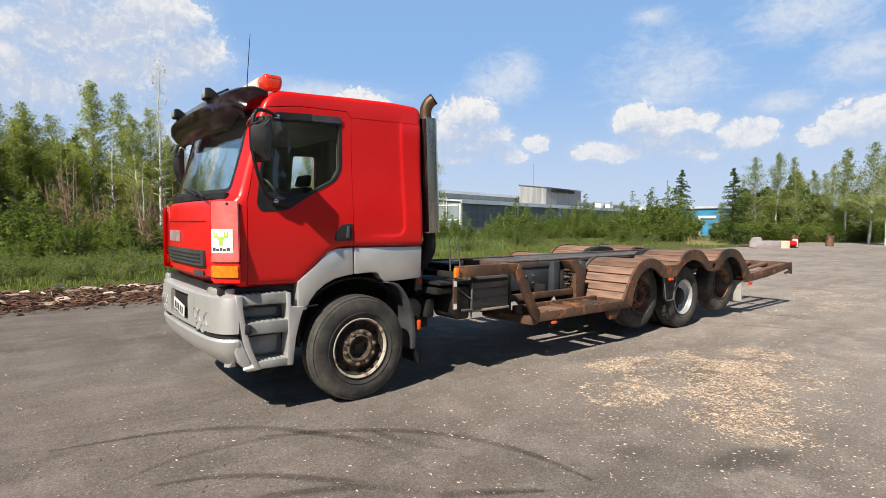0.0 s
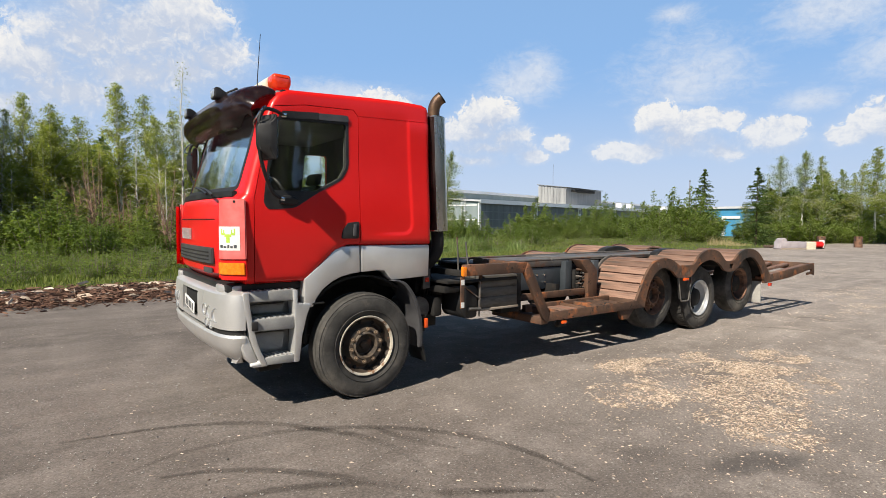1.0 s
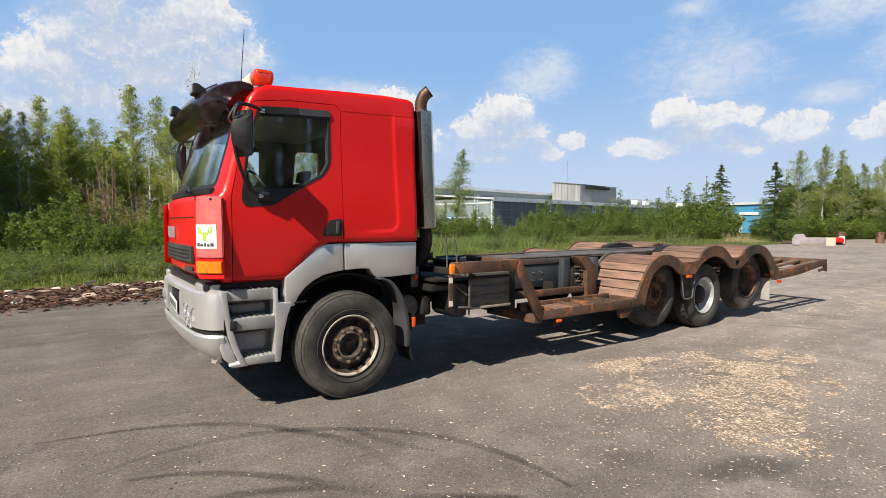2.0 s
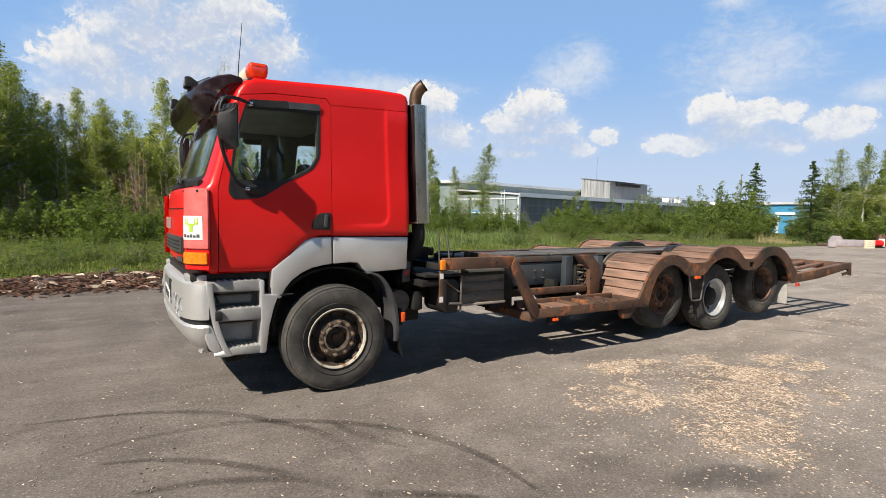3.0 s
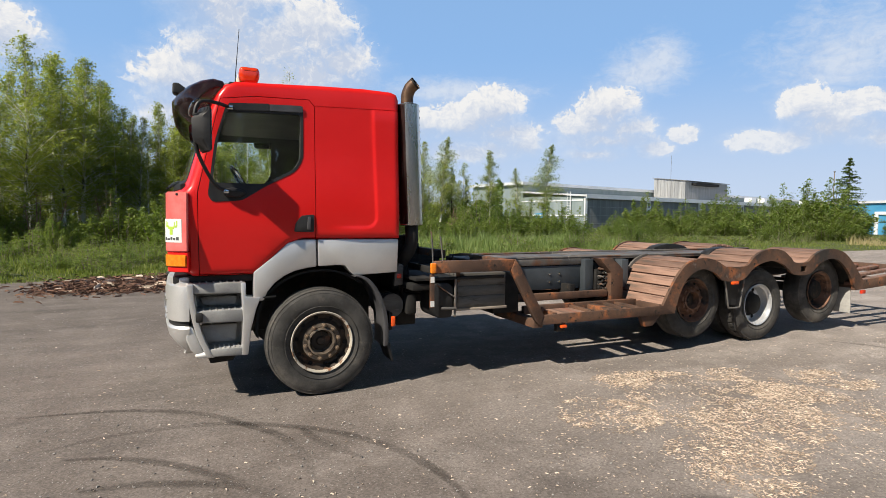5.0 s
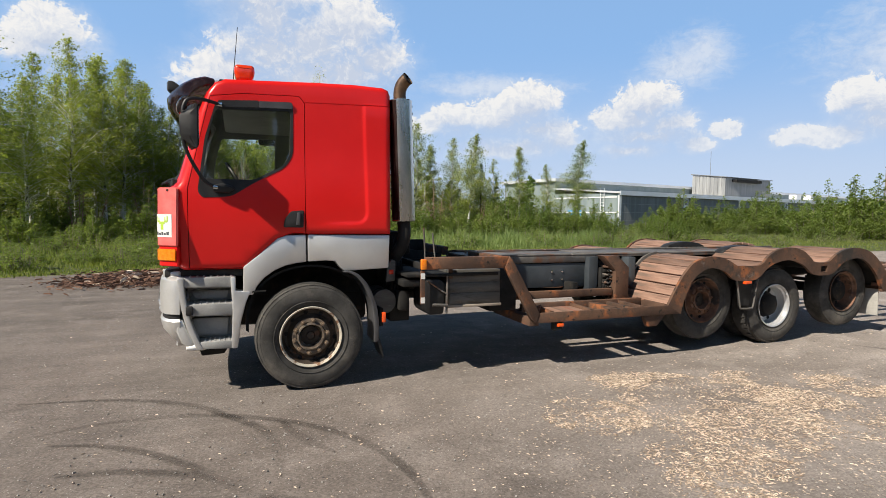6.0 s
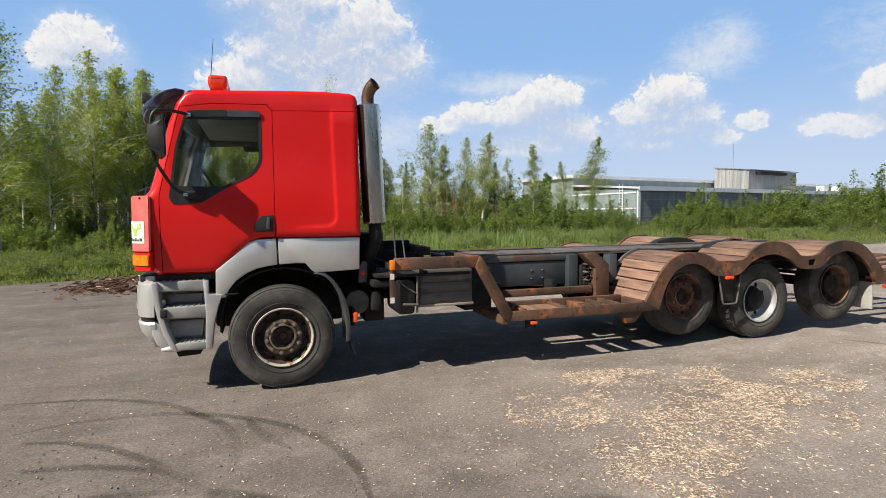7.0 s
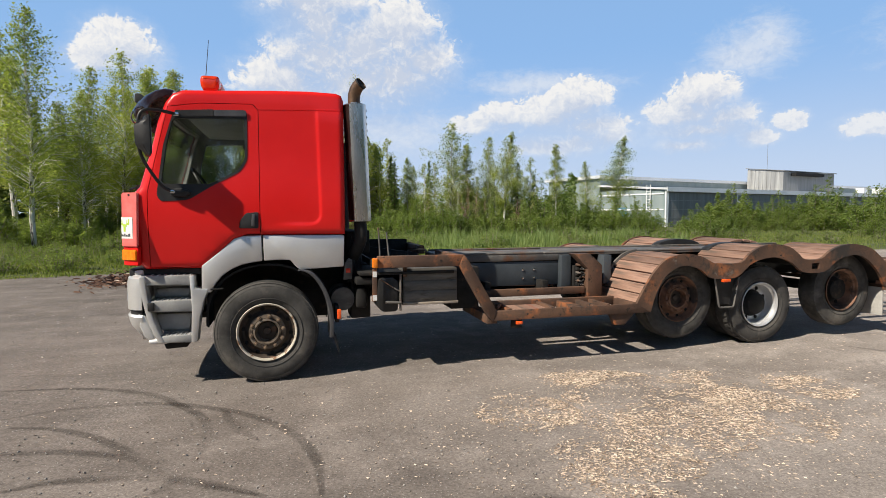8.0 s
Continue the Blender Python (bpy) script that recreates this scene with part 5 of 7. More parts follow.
part("bay_front_rail", box(B(), 1.10, 1.13, -1.38, 1.38, 1.17, 1.24, 0.005), CHASSIS, LORRY)
part("bay_floor", box(B(), 0.95, 2.0, -1.30, 1.30, 1.09, 1.12, 0.004), CHASSIS, LORRY, "sooty black bay floor")
part("bay_board", box(B(), 0.98, 2.0, 1.24, 1.30, 1.12, 1.36, 0.01), CHASSIS, LORRY)
part("bay_board", prism(B(), [(1.05, 1.12), (1.98, 1.12), (1.98, 1.20), (1.05, 1.33)], 0.42, 0.47, "y", 0.004), CHASSIS, LORRY)
bm = B()
tube(bm, smooth_line([(1.19, -1.18, 1.20), (1.183, -1.18, 1.40), (1.17, -1.175, 1.60)], 4), 0.009, 8)
part("hose_hook", bm, WORN, LORRY, "bent steel hook rod")
bm = B()
tube(bm, smooth_line([(1.275, -1.25, 1.28), (1.262, -1.24, 1.42), (1.25, -1.235, 1.55)], 4), 0.009, 8)
part("hose_hook", bm, WORN, LORRY)
bm = B()
tube(bm, smooth_line([(1.55, -0.9, 1.12), (1.55, -0.9, 1.3), (1.6, -0.9, 1.33), (1.75, -0.9, 1.33), (1.78, -0.9, 1.3)], 4), 0.012, 8)
part("grab_loop", bm, CHASSIS, LORRY)

for s in (-1, 1):
    # hung below the bay: dark plastic box, metal chest, striped marker board
    bm = prism(B(), round_poly([(1.14, 0.75), (1.19, 0.69), (1.36, 0.69), (1.375, 1.02), (1.30, 1.07), (1.15, 1.06)], 0.04), s * 0.92, s * 1.315, "y", 0.02)
    tank = part("plastic_tank", bm, BLACK, LORRY, "dark plastic tank with rounded edges")
    bm = B()
    tube(bm, [(1.385, s * 1.32, 0.70), (1.385, s * 1.33, 1.10)], 0.012, 6)
    tube(bm, [(1.22, s * 1.33, 0.80), (1.39, s * 1.34, 0.79)], 0.016, 8)
    part("latch", bm, WORN, tank)
    bm = B()
    for k in range(5):
        tube(bm, [(1.17 + 0.045 * k, s * 1.33, 1.05 - 0.03 * k), (1.21 + 0.045 * k, s * 1.335, 1.02 - 0.03 * k)], 0.008, 6)
    part("chain", bm, WORN, tank)
    board = part("marker_board", box(B(), 1.075, 1.125, min(s * 1.36, s * 1.375), max(s * 1.36, s * 1.375), 0.82, 1.165, 0.003), RUST, LORRY, "narrow striped marker board")
    for z in (0.83, 1.08):
        part("white_stripe", box(B(), 1.078, 1.122, min(s * 1.376, s * 1.379), max(s * 1.376, s * 1.379), z, z + 0.06), WHITE, board)
    chest = part("tool_chest", box(B(), 1.43, 2.05, min(s * 0.70, s * 1.25), max(s * 0.70, s * 1.25), 0.76, 1.15, 0.012), ALU, LORRY, "dull aluminium tool chest")
    for k in range(3):
        part("chest_slat", box(B(), 1.445, 2.035, min(s * 1.25, s * 1.258), max(s * 1.25, s * 1.258), 0.80 + 0.11 * k, 0.90 + 0.11 * k, 0.004), ALU, chest)
    part("chest_rim", box(B(), 1.42, 2.06, min(s * 0.69, s * 1.262), max(s * 0.69, s * 1.262), 0.745, 0.772, 0.004), BOARD, chest)
    part("hinge", box(B(), 1.425, 1.47, min(s * 1.255, s * 1.275), max(s * 1.255, s * 1.275), 1.06, 1.20, 0.005), RUST, chest)
    part("bracket", box(B(), 2.06, 2.42, min(s * 0.45, s * 0.95), max(s * 0.45, s * 0.95), 0.62, 1.12, 0.02), CHASSIS, LORRY)

# low ladder frame between the bay and the wheels
for s in (-1, 1):
    def yy(a, b):
        return min(s * a, s * b), max(s * a, s * b)
    part("outrigger_rail", box(B(), 2.42, 4.50, *yy(1.36, D), 0.54, 0.655, 0.008), RUST, LORRY, "rusty lower side rail")
    part("ladder_rail", box(B(), 2.50, 4.27, *yy(0.88, 0.95), 0.585, 0.685, 0.006), RUST, LORRY)
    part("ladder_flange", box(B(), 2.50, 4.27, *yy(0.745, 0.879), 0.585, 0.597, 0.002), RUST, LORRY)
    for x, w in ((2.62, 0.06), (3.16, 0.06), (3.44, 0.12), (3.71, 0.06), (3.89, 0.06), (4.26, 0.06)):
        part("ladder_rung", box(B(), x, x + w, *yy(0.951, 1.359), 0.565, 0.665, 0.005), RUST, LORRY)
    part("ladder_plate", box(B(), 2.681, 3.159, *yy(0.952, 1.358), 0.615, 0.635, 0.004), PLANK, LORRY, "worn brown plywood plate in the ladder frame")
    part("ladder_plate", box(B(), 3.771, 3.889, *yy(0.952, 1.358), 0.575, 0.59, 0.004), RUST, LORRY)
    part("bent_strap", tube(B(), [(2.52, s * 1.28, 0.66), (2.62, s * 1.15, 0.69), (2.70, s * 1.10, 0.64)], 0.018, 6), RUST, LORRY)
    part("inner_beam", box(B(), 2.40, 3.98, *yy(0.64, 0.72), 0.70, 0.79, 0.006), RUST, LORRY, "rusty inner beam")
    for x in (2.6, 3.4):
        part("bracket", box(B(), x, x + 0.08, *yy(0.42, 0.66), 0.72, 0.88, 0.005), CHASSIS, LORRY)
    part("outrigger", box(B(), 2.38, 2.50, *yy(0.42, 1.34), 0.50, 0.60, 0.006), RUST, LORRY)
    part("outrigger", prism(B(), [(3.95, 0.54), (4.30, 0.54), (4.16, 0.40), (4.02, 0.40)], s * 1.30, s * 1.36, "y", 0.006), RUST, LORRY)
    panel = part("side_panel", box(B(), 2.10, 3.72, *yy(0.425, 0.46), 0.80, 1.115, 0.006), SLATE, LORRY, "dark slate-grey steel side panel")
    part("panel_strip", box(B(), 2.10, 3.72, *yy(0.425, 0.475), 1.125, 1.205, 0.006), WORN, panel)
    for x in (3.20, 3.36):
        for z in (0.90, 1.01):
            part("bolt", lathe(B(), [(0.016, s * 0.458), (0.016, s * 0.475), (0.0001, s * 0.477)], (x, 0, z), 8), CHROME, panel)
    part("upright_post", box(B(), 3.72, 3.86, *yy(0.44, 0.56), 0.69, 1.20, 0.006), SLATE, LORRY, "dark slate upright post")
    bm = prism(B(), [(3.80, 1.225), (4.03, 1.225), (4.21, 1.07), (4.21, 0.64), (4.0, 0.64), (4.0, 1.03)], s * 0.60, s * 0.76, "y", 0.006)
    part("bent_bracket", bm, RUST, LORRY, "bent rusty bracket plate")
    part("hook_post", box(B(), 4.33, 4.45, *yy(0.44, 0.60), 0.80, 1.19, 0.006), SLATE, LORRY)
    # valve block and hoses
    bm = B()
    box(bm, 3.88, 4.02, *yy(0.44, 0.60), 0.78, 1.06, 0.01)
    for k in range(4):
        box(bm, 3.90, 3.99, *yy(0.60, 0.64), 0.80 + 0.065 * k, 0.84 + 0.065 * k, 0.006)
    part("valve_block", bm, CHASSIS, LORRY, "oily hydraulic valve block")
    for k in range(7):
        z = 0.76 + 0.052 * k
        part("fitting", lathe(B(), [(0.018, s * 0.60), (0.018, s * 0.655), (0.011, s * 0.66), (0.011, s * 0.70), (0.0001, s * 0.702)], (3.92 + 0.05 * (k % 2), 0, z), 8), WORN if k % 3 else RUST, LORRY)
    for k in range(5):
        z = 0.8 + 0.06 * k
        part("hose", tube(B(), smooth_line([(3.96, s * 0.62, z), (4.05, s * (0.66 + 0.01 * k), z - 0.05), (4.0 - 0.02 * k, s * 0.64, z - 0.16), (3.92, s * 0.6, 0.68)], 4), 0.011, 6), CHASSIS, LORRY)
    part("side_marker", box(B(), 2.715, 2.79, *yy(1.36, 1.405), 0.487, 0.523, 0.006), REDORANGE, LORRY, "red-orange side marker below the rail")
    part("marker_bracket", box(B(), 2.68, 2.80, *yy(1.30, 1.36), 0.44, 0.545, 0.005), CHASSIS, LORRY)
    part("side_marker", box(B(), 5.55, 5.67, *yy(1.37, 1.415), 0.875, 0.915, 0.006), REDORANGE, LORRY, "small amber-red marker lamp")

# decking over the wheels: a plate along each side and planks across
OUTER = [(4.30, 0.655), (4.44, 0.89), (4.56, 1.055), (4.73, 1.195), (4.99, 1.25), (5.22, 1.215), (5.41, 1.13), (5.47, 1.12), (5.84, 1.12), (5.98, 1.235), (6.17, 1.325), (6.40, 1.35), (6.63, 1.31), (6.80, 1.205), (6.90, 1.14),
         (7.17, 1.14), (7.32, 1.235), (7.54, 1.315), (7.79, 1.33), (8.08, 1.265), (8.32, 1.10), (8.50, 0.92), (8.62, 0.80)]
INNER = [(4.50, 0.54), (4.58, 0.78), (4.70, 0.97), (4.86, 1.075), (5.03, 1.10), (5.23, 1.04), (5.40, 0.93), (5.77, 0.93), (5.98, 1.08), (6.18, 1.155), (6.42, 1.175), (6.67, 1.10), (6.88, 0.965), (7.25, 0.965), (7.48, 1.12),
         (7.77, 1.18), (8.00, 1.12), (8.24, 0.92), (8.40, 0.70), (8.62, 0.665)]
outer_line = [(p.x, p.y) for p in smooth_line([(x, z, 0) for x, z in OUTER], 3)]
inner_line = [(p.x, p.y) for p in smooth_line([(x, z, 0) for x, z in INNER], 3)]
# the deck's run as length along its top line
steps_at = [0.0]
for a, b in zip(outer_line, outer_line[1:]):
    steps_at.append(steps_at[-1] + math.dist(a, b))


def on_deck(s):
    return (float(np.interp(s, steps_at, [p[0] for p in outer_line])), float(np.interp(s, steps_at, [p[1] for p in outer_line])))


plank_me = None
for s in (-1, 1):
    bm = B()
    outline = outer_line + inner_line[::-1]
    prism(bm, outline, s * 1.352, s * 1.392, "y")
    bm = combine(bm, box(B(), 7.02, 7.15, -2, 2, 1.0, 1.085), "DIFFERENCE") if s < 0 else bm
    part("deck_side", bm, RUST, LORRY, "rusty scalloped steel side plate over the wheels", smooth=20)
    deck = part("deck", prism(B(), [(x, z - 0.075) for x, z in outer_line] + [(x, z - 0.10) for x, z in outer_line[::-1]], s * 0.50, s * 1.35, "y"), CHASSIS, LORRY, "scalloped plank deck over the wheels")
    pitch = 0.150
    n = int(steps_at[-1] / pitch)
    for k in range(n):
        (x0, z0), (x1, z1) = on_deck(k * pitch + 0.006), on_deck((k + 1) * pitch - 0.012)
        if plank_me is None:
            bm = box(B(), 0, 0.134, -0.425, 0.425, -0.045, 0.0, 0.006, 1)
            first = part("plank", bm, PLANK, deck, smooth=0)
            plank_me = first.data
            ob = first
        else:
            ob = new("plank", plank_me)
            ob.parent = deck
        ang = math.atan2(z1 - z0, x1 - x0)
        jog = random.uniform(-0.006, 0.004)
        ob.matrix_local = Matrix.Translation((x0, s * 0.925, z0 - 0.018 + jog)) @ Matrix.Rotation(-ang, 4, "Y") @ Matrix.Rotation(random.uniform(-0.006, 0.006), 4, "Z")
    # steel strap along the planks' inner ends at the front slope
    line = [on_deck(v) for v in np.linspace(0.0, 0.9, 12)]
    bm = prism(B(), [(x - 0.02, z + 0.012) for x, z in line] + [(x + 0.01, z - 0.05) for x, z in line[::-1]], s * 0.475, s * 0.51, "y")
    part("end_strap", bm, WORN, LORRY)
    # bent guard between wheels
    bm = tube(B(), smooth_line([(5.475, s * 1.345, 0.93), (5.53, s * 1.345, 0.70), (5.56, s * 1.345, 0.56), (5.60, s * 1.345, 0.54), (5.75, s * 1.345, 0.54), (5.79, s * 1.345, 0.56), (5.82, s * 1.345, 0.72), (5.86, s * 1.345, 0.93)], 4), 0.012, 8)
    part("wire_guard", bm, WORN, LORRY, "bent wire guard")
    part("guard_sheet", prism(B(), [(5.51, 0.92), (5.58, 0.57), (5.77, 0.57), (5.83, 0.92)], s * 1.29, s * 1.30, "y"), BLACK, LORRY)
    part("mudflap", prism(B(), [(8.50, 0.68), (8.52, 0.68), (8.535, 0.27), (8.515, 0.27)], s * 0.93, s * 1.27, "y", 0.004), surface("pale_flap", (0.34, 0.33, 0.31), (0.44, 0.43, 0.40), 5.0, 0.7, 0, 0.1, 80) if s < 0 else BLACK, LORRY, "pale plastic mudflap")
    part("side_marker", box(B(), 8.56, 8.66, min(s * 1.37, s * 1.41), max(s * 1.37, s * 1.41), 0.60, 0.655, 0.006), REDLENS, LORRY)
    part("deck_foot", box(B(), 8.40, 8.52, min(s * 1.33, s * 1.385), max(s * 1.33, s * 1.385), 0.66, 0.80, 0.006), RUST, LORRY)

# worn steel plates along the middle of the deck
for x0, x1, z in ((2.10, 3.88, 1.215), (3.90, 5.30, 1.225), (5.32, 6.9, 1.222), (6.92, 8.4, 1.218)):
    part("centre_plate", box(B(), x0, x1, -0.47, 0.47, z - 0.03, z, 0.004), WORN, LORRY, "worn grey steel plate along the deck's middle")
for y in (-0.46, 0.46):
    part("centre_rail", tube(B(), [(2.15, y, 1.225), (8.4, y, 1.235)], 0.016, 8), WORN, LORRY)
# rubbed black humps of the twin tyres showing above the deck
for s in (-1, 1):
    arc = [(6.42 + 0.42 * math.cos(radians(a)), 1.22 + 0.115 * math.sin(radians(a))) for a in range(0, 181, 12)]
    part("patch_plate", prism(B(), arc, s * 0.48, s * 0.64, "y", 0.012), BLACK, LORRY, "black rubber hump between the decks")

# tail: a sloped rack of lengthwise bars
for s in (-1, 1):
    bm = prism(B(), [(8.55, 0.80), (8.62, 0.815), (10.72, 0.965), (10.74, 0.70), (10.66, 0.72), (10.60, 0.84), (9.45, 0.71), (8.66, 0.67), (8.55, 0.665)], s * 1.345, s * 1.39, "y", 0.005)
    part("tail_rail", bm, RUST, LORRY, "rusty tail rail")
for k in range(8):
    y = -1.22 + 2.44 * k / 7
    part("tail_bar", prism(B(), [(8.5, 0.775), (10.70, 0.935), (10.70, 0.885), (8.5, 0.725)], y - 0.055, y + 0.055, "y", 0.005), PLANK, LORRY)
for x, z in ((8.6, 0.745), (9.6, 0.815), (10.68, 0.88)):
    part("tail_cross", box(B(), x - 0.035, x + 0.035, -1.345, 1.345, z - 0.075, z - 0.02 if x < 10.5 else z + 0.08, 0.005), RUST, LORRY)
for k in range(8):
    part("tail_tooth", prism(B(), [(10.40 + 0.04 * k, 0.76 + 0.004 * k), (10.436 + 0.04 * k, 0.764 + 0.004 * k), (10.418 + 0.04 * k, 0.71 + 0.004 * k)], -1.38, -1.35, "y"), RUST, LORRY)


# ---------------------------------------------------------------- the yard and what lies on it
def verge(x):
    """Where the asphalt ends and the grass begins."""
    return 17.1 + (0.05 * x if x > 0 else 0.25 * max(x, -14))


def ground_material():
    m = bpy.data.materials.new("yard_ground")
    m.use_nodes = True
    t = m.node_tree
    b = t.nodes["Principled BSDF"]
    p = t.nodes.new("ShaderNodeNewGeometry").outputs["Position"]
    s = node(t, "ShaderNodeSeparateXYZ")
    t.links.new(p, s.inputs[0])
    x, y = s.outputs[0], s.outputs[1]
    broad = noise_node(t, p, 0.22, 5.0, 0.6)
    mid = noise_node(t, p, 1.7, 5.0, 0.65)
    grain = noise_node(t, p, 55.0, 3.0, 0.7)
    stones = t.nodes.new("ShaderNodeTexVoronoi")
    stones.inputs["Scale"].default_value = 70.0
    t.links.new(p, stones.inputs["Vector"])
    tar = mix_col(t, step_node(t, broad, 0.35, 0.66), (0.166, 0.1475, 0.132), (0.233, 0.209, 0.188))
    tar = mix_col(t, step_node(t, mid, 0.42, 0.70), tar, (0.262, 0.237, 0.215))
    tar = mix_col(t, step_node(t, noise_node(t, p, 0.6, 6.0, 0.7), 0.56, 0.72), tar, (0.125, 0.111, 0.100))
    where = math_node(t, "ADD", math_node(t, "ADD", x, math_node(t, "MULTIPLY", y, -0.12)), math_node(t, "MULTIPLY", math_node(t, "SUBTRACT", broad, 0.5), 5.0))
    tar = mix_col(t, 1.0, tar, mix_col(t, step_node(t, where, 0.0, 9.0), (0.725, 0.705, 0.69), (1.36, 1.34, 1.315)), "MULTIPLY")
    swept = vec_node(t, "MULTIPLY", p, (0.22, 1.3, 1.0))
    tar = mix_col(t, 1.0, tar, mix_col(t, step_node(t, noise_node(t, swept, 1.6, 6.0, 0.62), 0.34, 0.66), (0.89, 0.89, 0.89), (1.09, 1.085, 1.08)), "MULTIPLY")
    tar = mix_col(t, 1.0, tar, mix_col(t, grain, (0.45, 0.45, 0.45), (1.55, 1.55, 1.55)), "MULTIPLY")
    # each stone of the worn surface has a tone of its own
    tone = t.nodes.new("ShaderNodeSeparateColor")
    t.links.new(stones.outputs["Color"], tone.inputs[0])
    tar = mix_col(t, 1.0, tar, mix_col(t, tone.outputs[0], (0.78, 0.78, 0.775), (1.22, 1.22, 1.215)), "MULTIPLY")
    tar = mix_col(t, math_node(t, "MULTIPLY", step_node(t, stones.outputs["Distance"], 0.10, 0.42, 0.8, 0.0), step_node(t, tone.outputs[1], 0.86, 0.90)), tar, (0.46, 0.44, 0.41))
    # an old oil stain beside the chips
    off_x = math_node(t, "DIVIDE", math_node(t, "SUBTRACT", x, 4.35), 0.42)
    off_y = math_node(t, "DIVIDE", math_node(t, "SUBTRACT", math_node(t, "ADD", y, math_node(t, "MULTIPLY", x, 0.15)), 2.42), 0.16)
    far = math_node(t, "SQRT", math_node(t, "ADD", math_node(t, "MULTIPLY", off_x, off_x), math_node(t, "MULTIPLY", off_y, off_y)))
    far = math_node(t, "ADD", far, math_node(t, "MULTIPLY", math_node(t, "SUBTRACT", mid, 0.5), 2.4))
    tar = mix_col(t, step_node(t, far, 0.5, 1.2, 0.5, 0.0), tar, (0.05, 0.047, 0.045))
    # trodden soil and moss under the grass
    soil = mix_col(t, mid, (0.045, 0.055, 0.018), (0.11, 0.13, 0.04))
    edge_pos = math_node(t, "ADD", math_node(t, "MULTIPLY", math_node(t, "MAXIMUM", x, 0.0), 0.05), math_node(t, "MULTIPLY", math_node(t, "MAXIMUM", math_node(t, "MINIMUM", x, 0.0), -14.0), 0.25))
    off = math_node(t, "SUBTRACT", math_node(t, "SUBTRACT", y, 17.1), edge_pos)
    off = math_node(t, "ADD", off, math_node(t, "MULTIPLY", math_node(t, "SUBTRACT", mid, 0.5), 1.2))
    tar = mix_col(t, 1.0, tar, (1.0, 1.0, 1.035), "MULTIPLY")
    col = mix_col(t, step_node(t, off, -0.15, 0.25), tar, soil)
    t.links.new(col, b.inputs["Base Color"])
    t.links.new(math_node(t, "ADD", math_node(t, "MULTIPLY", mid, 0.25), 0.68), b.inputs["Roughness"])
    b.inputs["Specular IOR Level"].default_value = 0.3
    bump = node(t, "ShaderNodeBump", Strength=0.28, Distance=0.012)
    t.links.new(math_node(t, "ADD", grain, math_node(t, "MULTIPLY", mid, 1.5)), bump.inputs["Height"])
    t.links.new(bump.outputs[0], b.inputs["Normal"])
    return m


bm = B()
xs = [-2500, -400, -120, -50, -20, 0, 20, 50, 120, 400, 2500]
grid = [[bm.verts.new((x, y, 0)) for y in xs] for x in xs]
for a, b in zip(grid, grid[1:]):
    for j in range(len(xs) - 1):
        bm.faces.new((a[j], b[j], b[j + 1], a[j + 1]))
tagged(part("ground", bm, ground_material(), None, smooth=0), "worn grey asphalt yard running into a grass verge", "ground", kind="structure")

def rubber_material():
    """Thin dark rubber on the asphalt, fading out towards its edges and worn through in its grain."""
    m = bpy.data.materials.new("rubber_streak")
    m.use_nodes = True
    t = m.node_tree
    t.nodes.clear()
    p = t.nodes.new("ShaderNodeNewGeometry").outputs["Position"]
    s = node(t, "ShaderNodeSeparateXYZ")
    t.links.new(t.nodes.new("ShaderNodeUVMap").outputs[0], s.inputs[0])
    d = node(t, "ShaderNodeBsdfDiffuse", Color=(0.035, 0.032, 0.030, 1))
    mx = t.nodes.new("ShaderNodeMixShader")
    across = step_node(t, math_node(t, "ABSOLUTE", math_node(t, "SUBTRACT", s.outputs[0], 0.5)), 0.18, 0.5, 1.0, 0.0)
    worn = math_node(t, "MULTIPLY", step_node(t, noise_node(t, p, 60.0, 3.0, 0.7), 0.25, 0.70, 0.45, 1.0), step_node(t, noise_node(t, p, 1.1, 2.0), 0.30, 0.66, 0.10, 0.40))
    t.links.new(math_node(t, "MULTIPLY", worn, across), mx.inputs[0])
    t.links.new(t.nodes.new("ShaderNodeBsdfTransparent").outputs[0], mx.inputs[1])
    t.links.new(d.outputs[0], mx.inputs[2])
    t.links.new(mx.outputs[0], node(t, "ShaderNodeOutputMaterial").inputs[0])
    return m


RUBBER_STREAK = rubber_material()


def tyre_mark(pts, w):
    """A soft dark curved rubber streak, 2w wide."""
    line = smooth_line([(x, y, 0.004 + tyre_mark.level) for x, y in pts], 16)
    bm = B()
    uv = bm.loops.layers.uv.new("UVMap")
    rows = []
    for i, p in enumerate(line):
        d = (line[min(i + 1, len(line) - 1)] - line[max(i - 1, 0)]).normalized()
        n = Vector((-d.y, d.x, 0))
        s = min(1.0, 4 * i / len(line), 4 * (len(line) - 1 - i) / len(line)) * 0.6 + 0.4
        rows.append([bm.verts.new(p + n * w * k * s) for k in (-1, 1)])
    for a, b in zip(rows, rows[1:]):
        f = bm.faces.new((a[0], b[0], b[1], a[1]))
        for loop, u in zip(f.loops, (0.0, 0.0, 1.0, 1.0)):
            loop[uv].uv = (u, 0.5)
    tyre_mark.level += 0.0008
    tagged(part("tyre_mark", bm, RUBBER_STREAK, None, smooth=0), "faint dark curved rubber mark on the asphalt", "tyre mark", group="tyre marks on the yard")


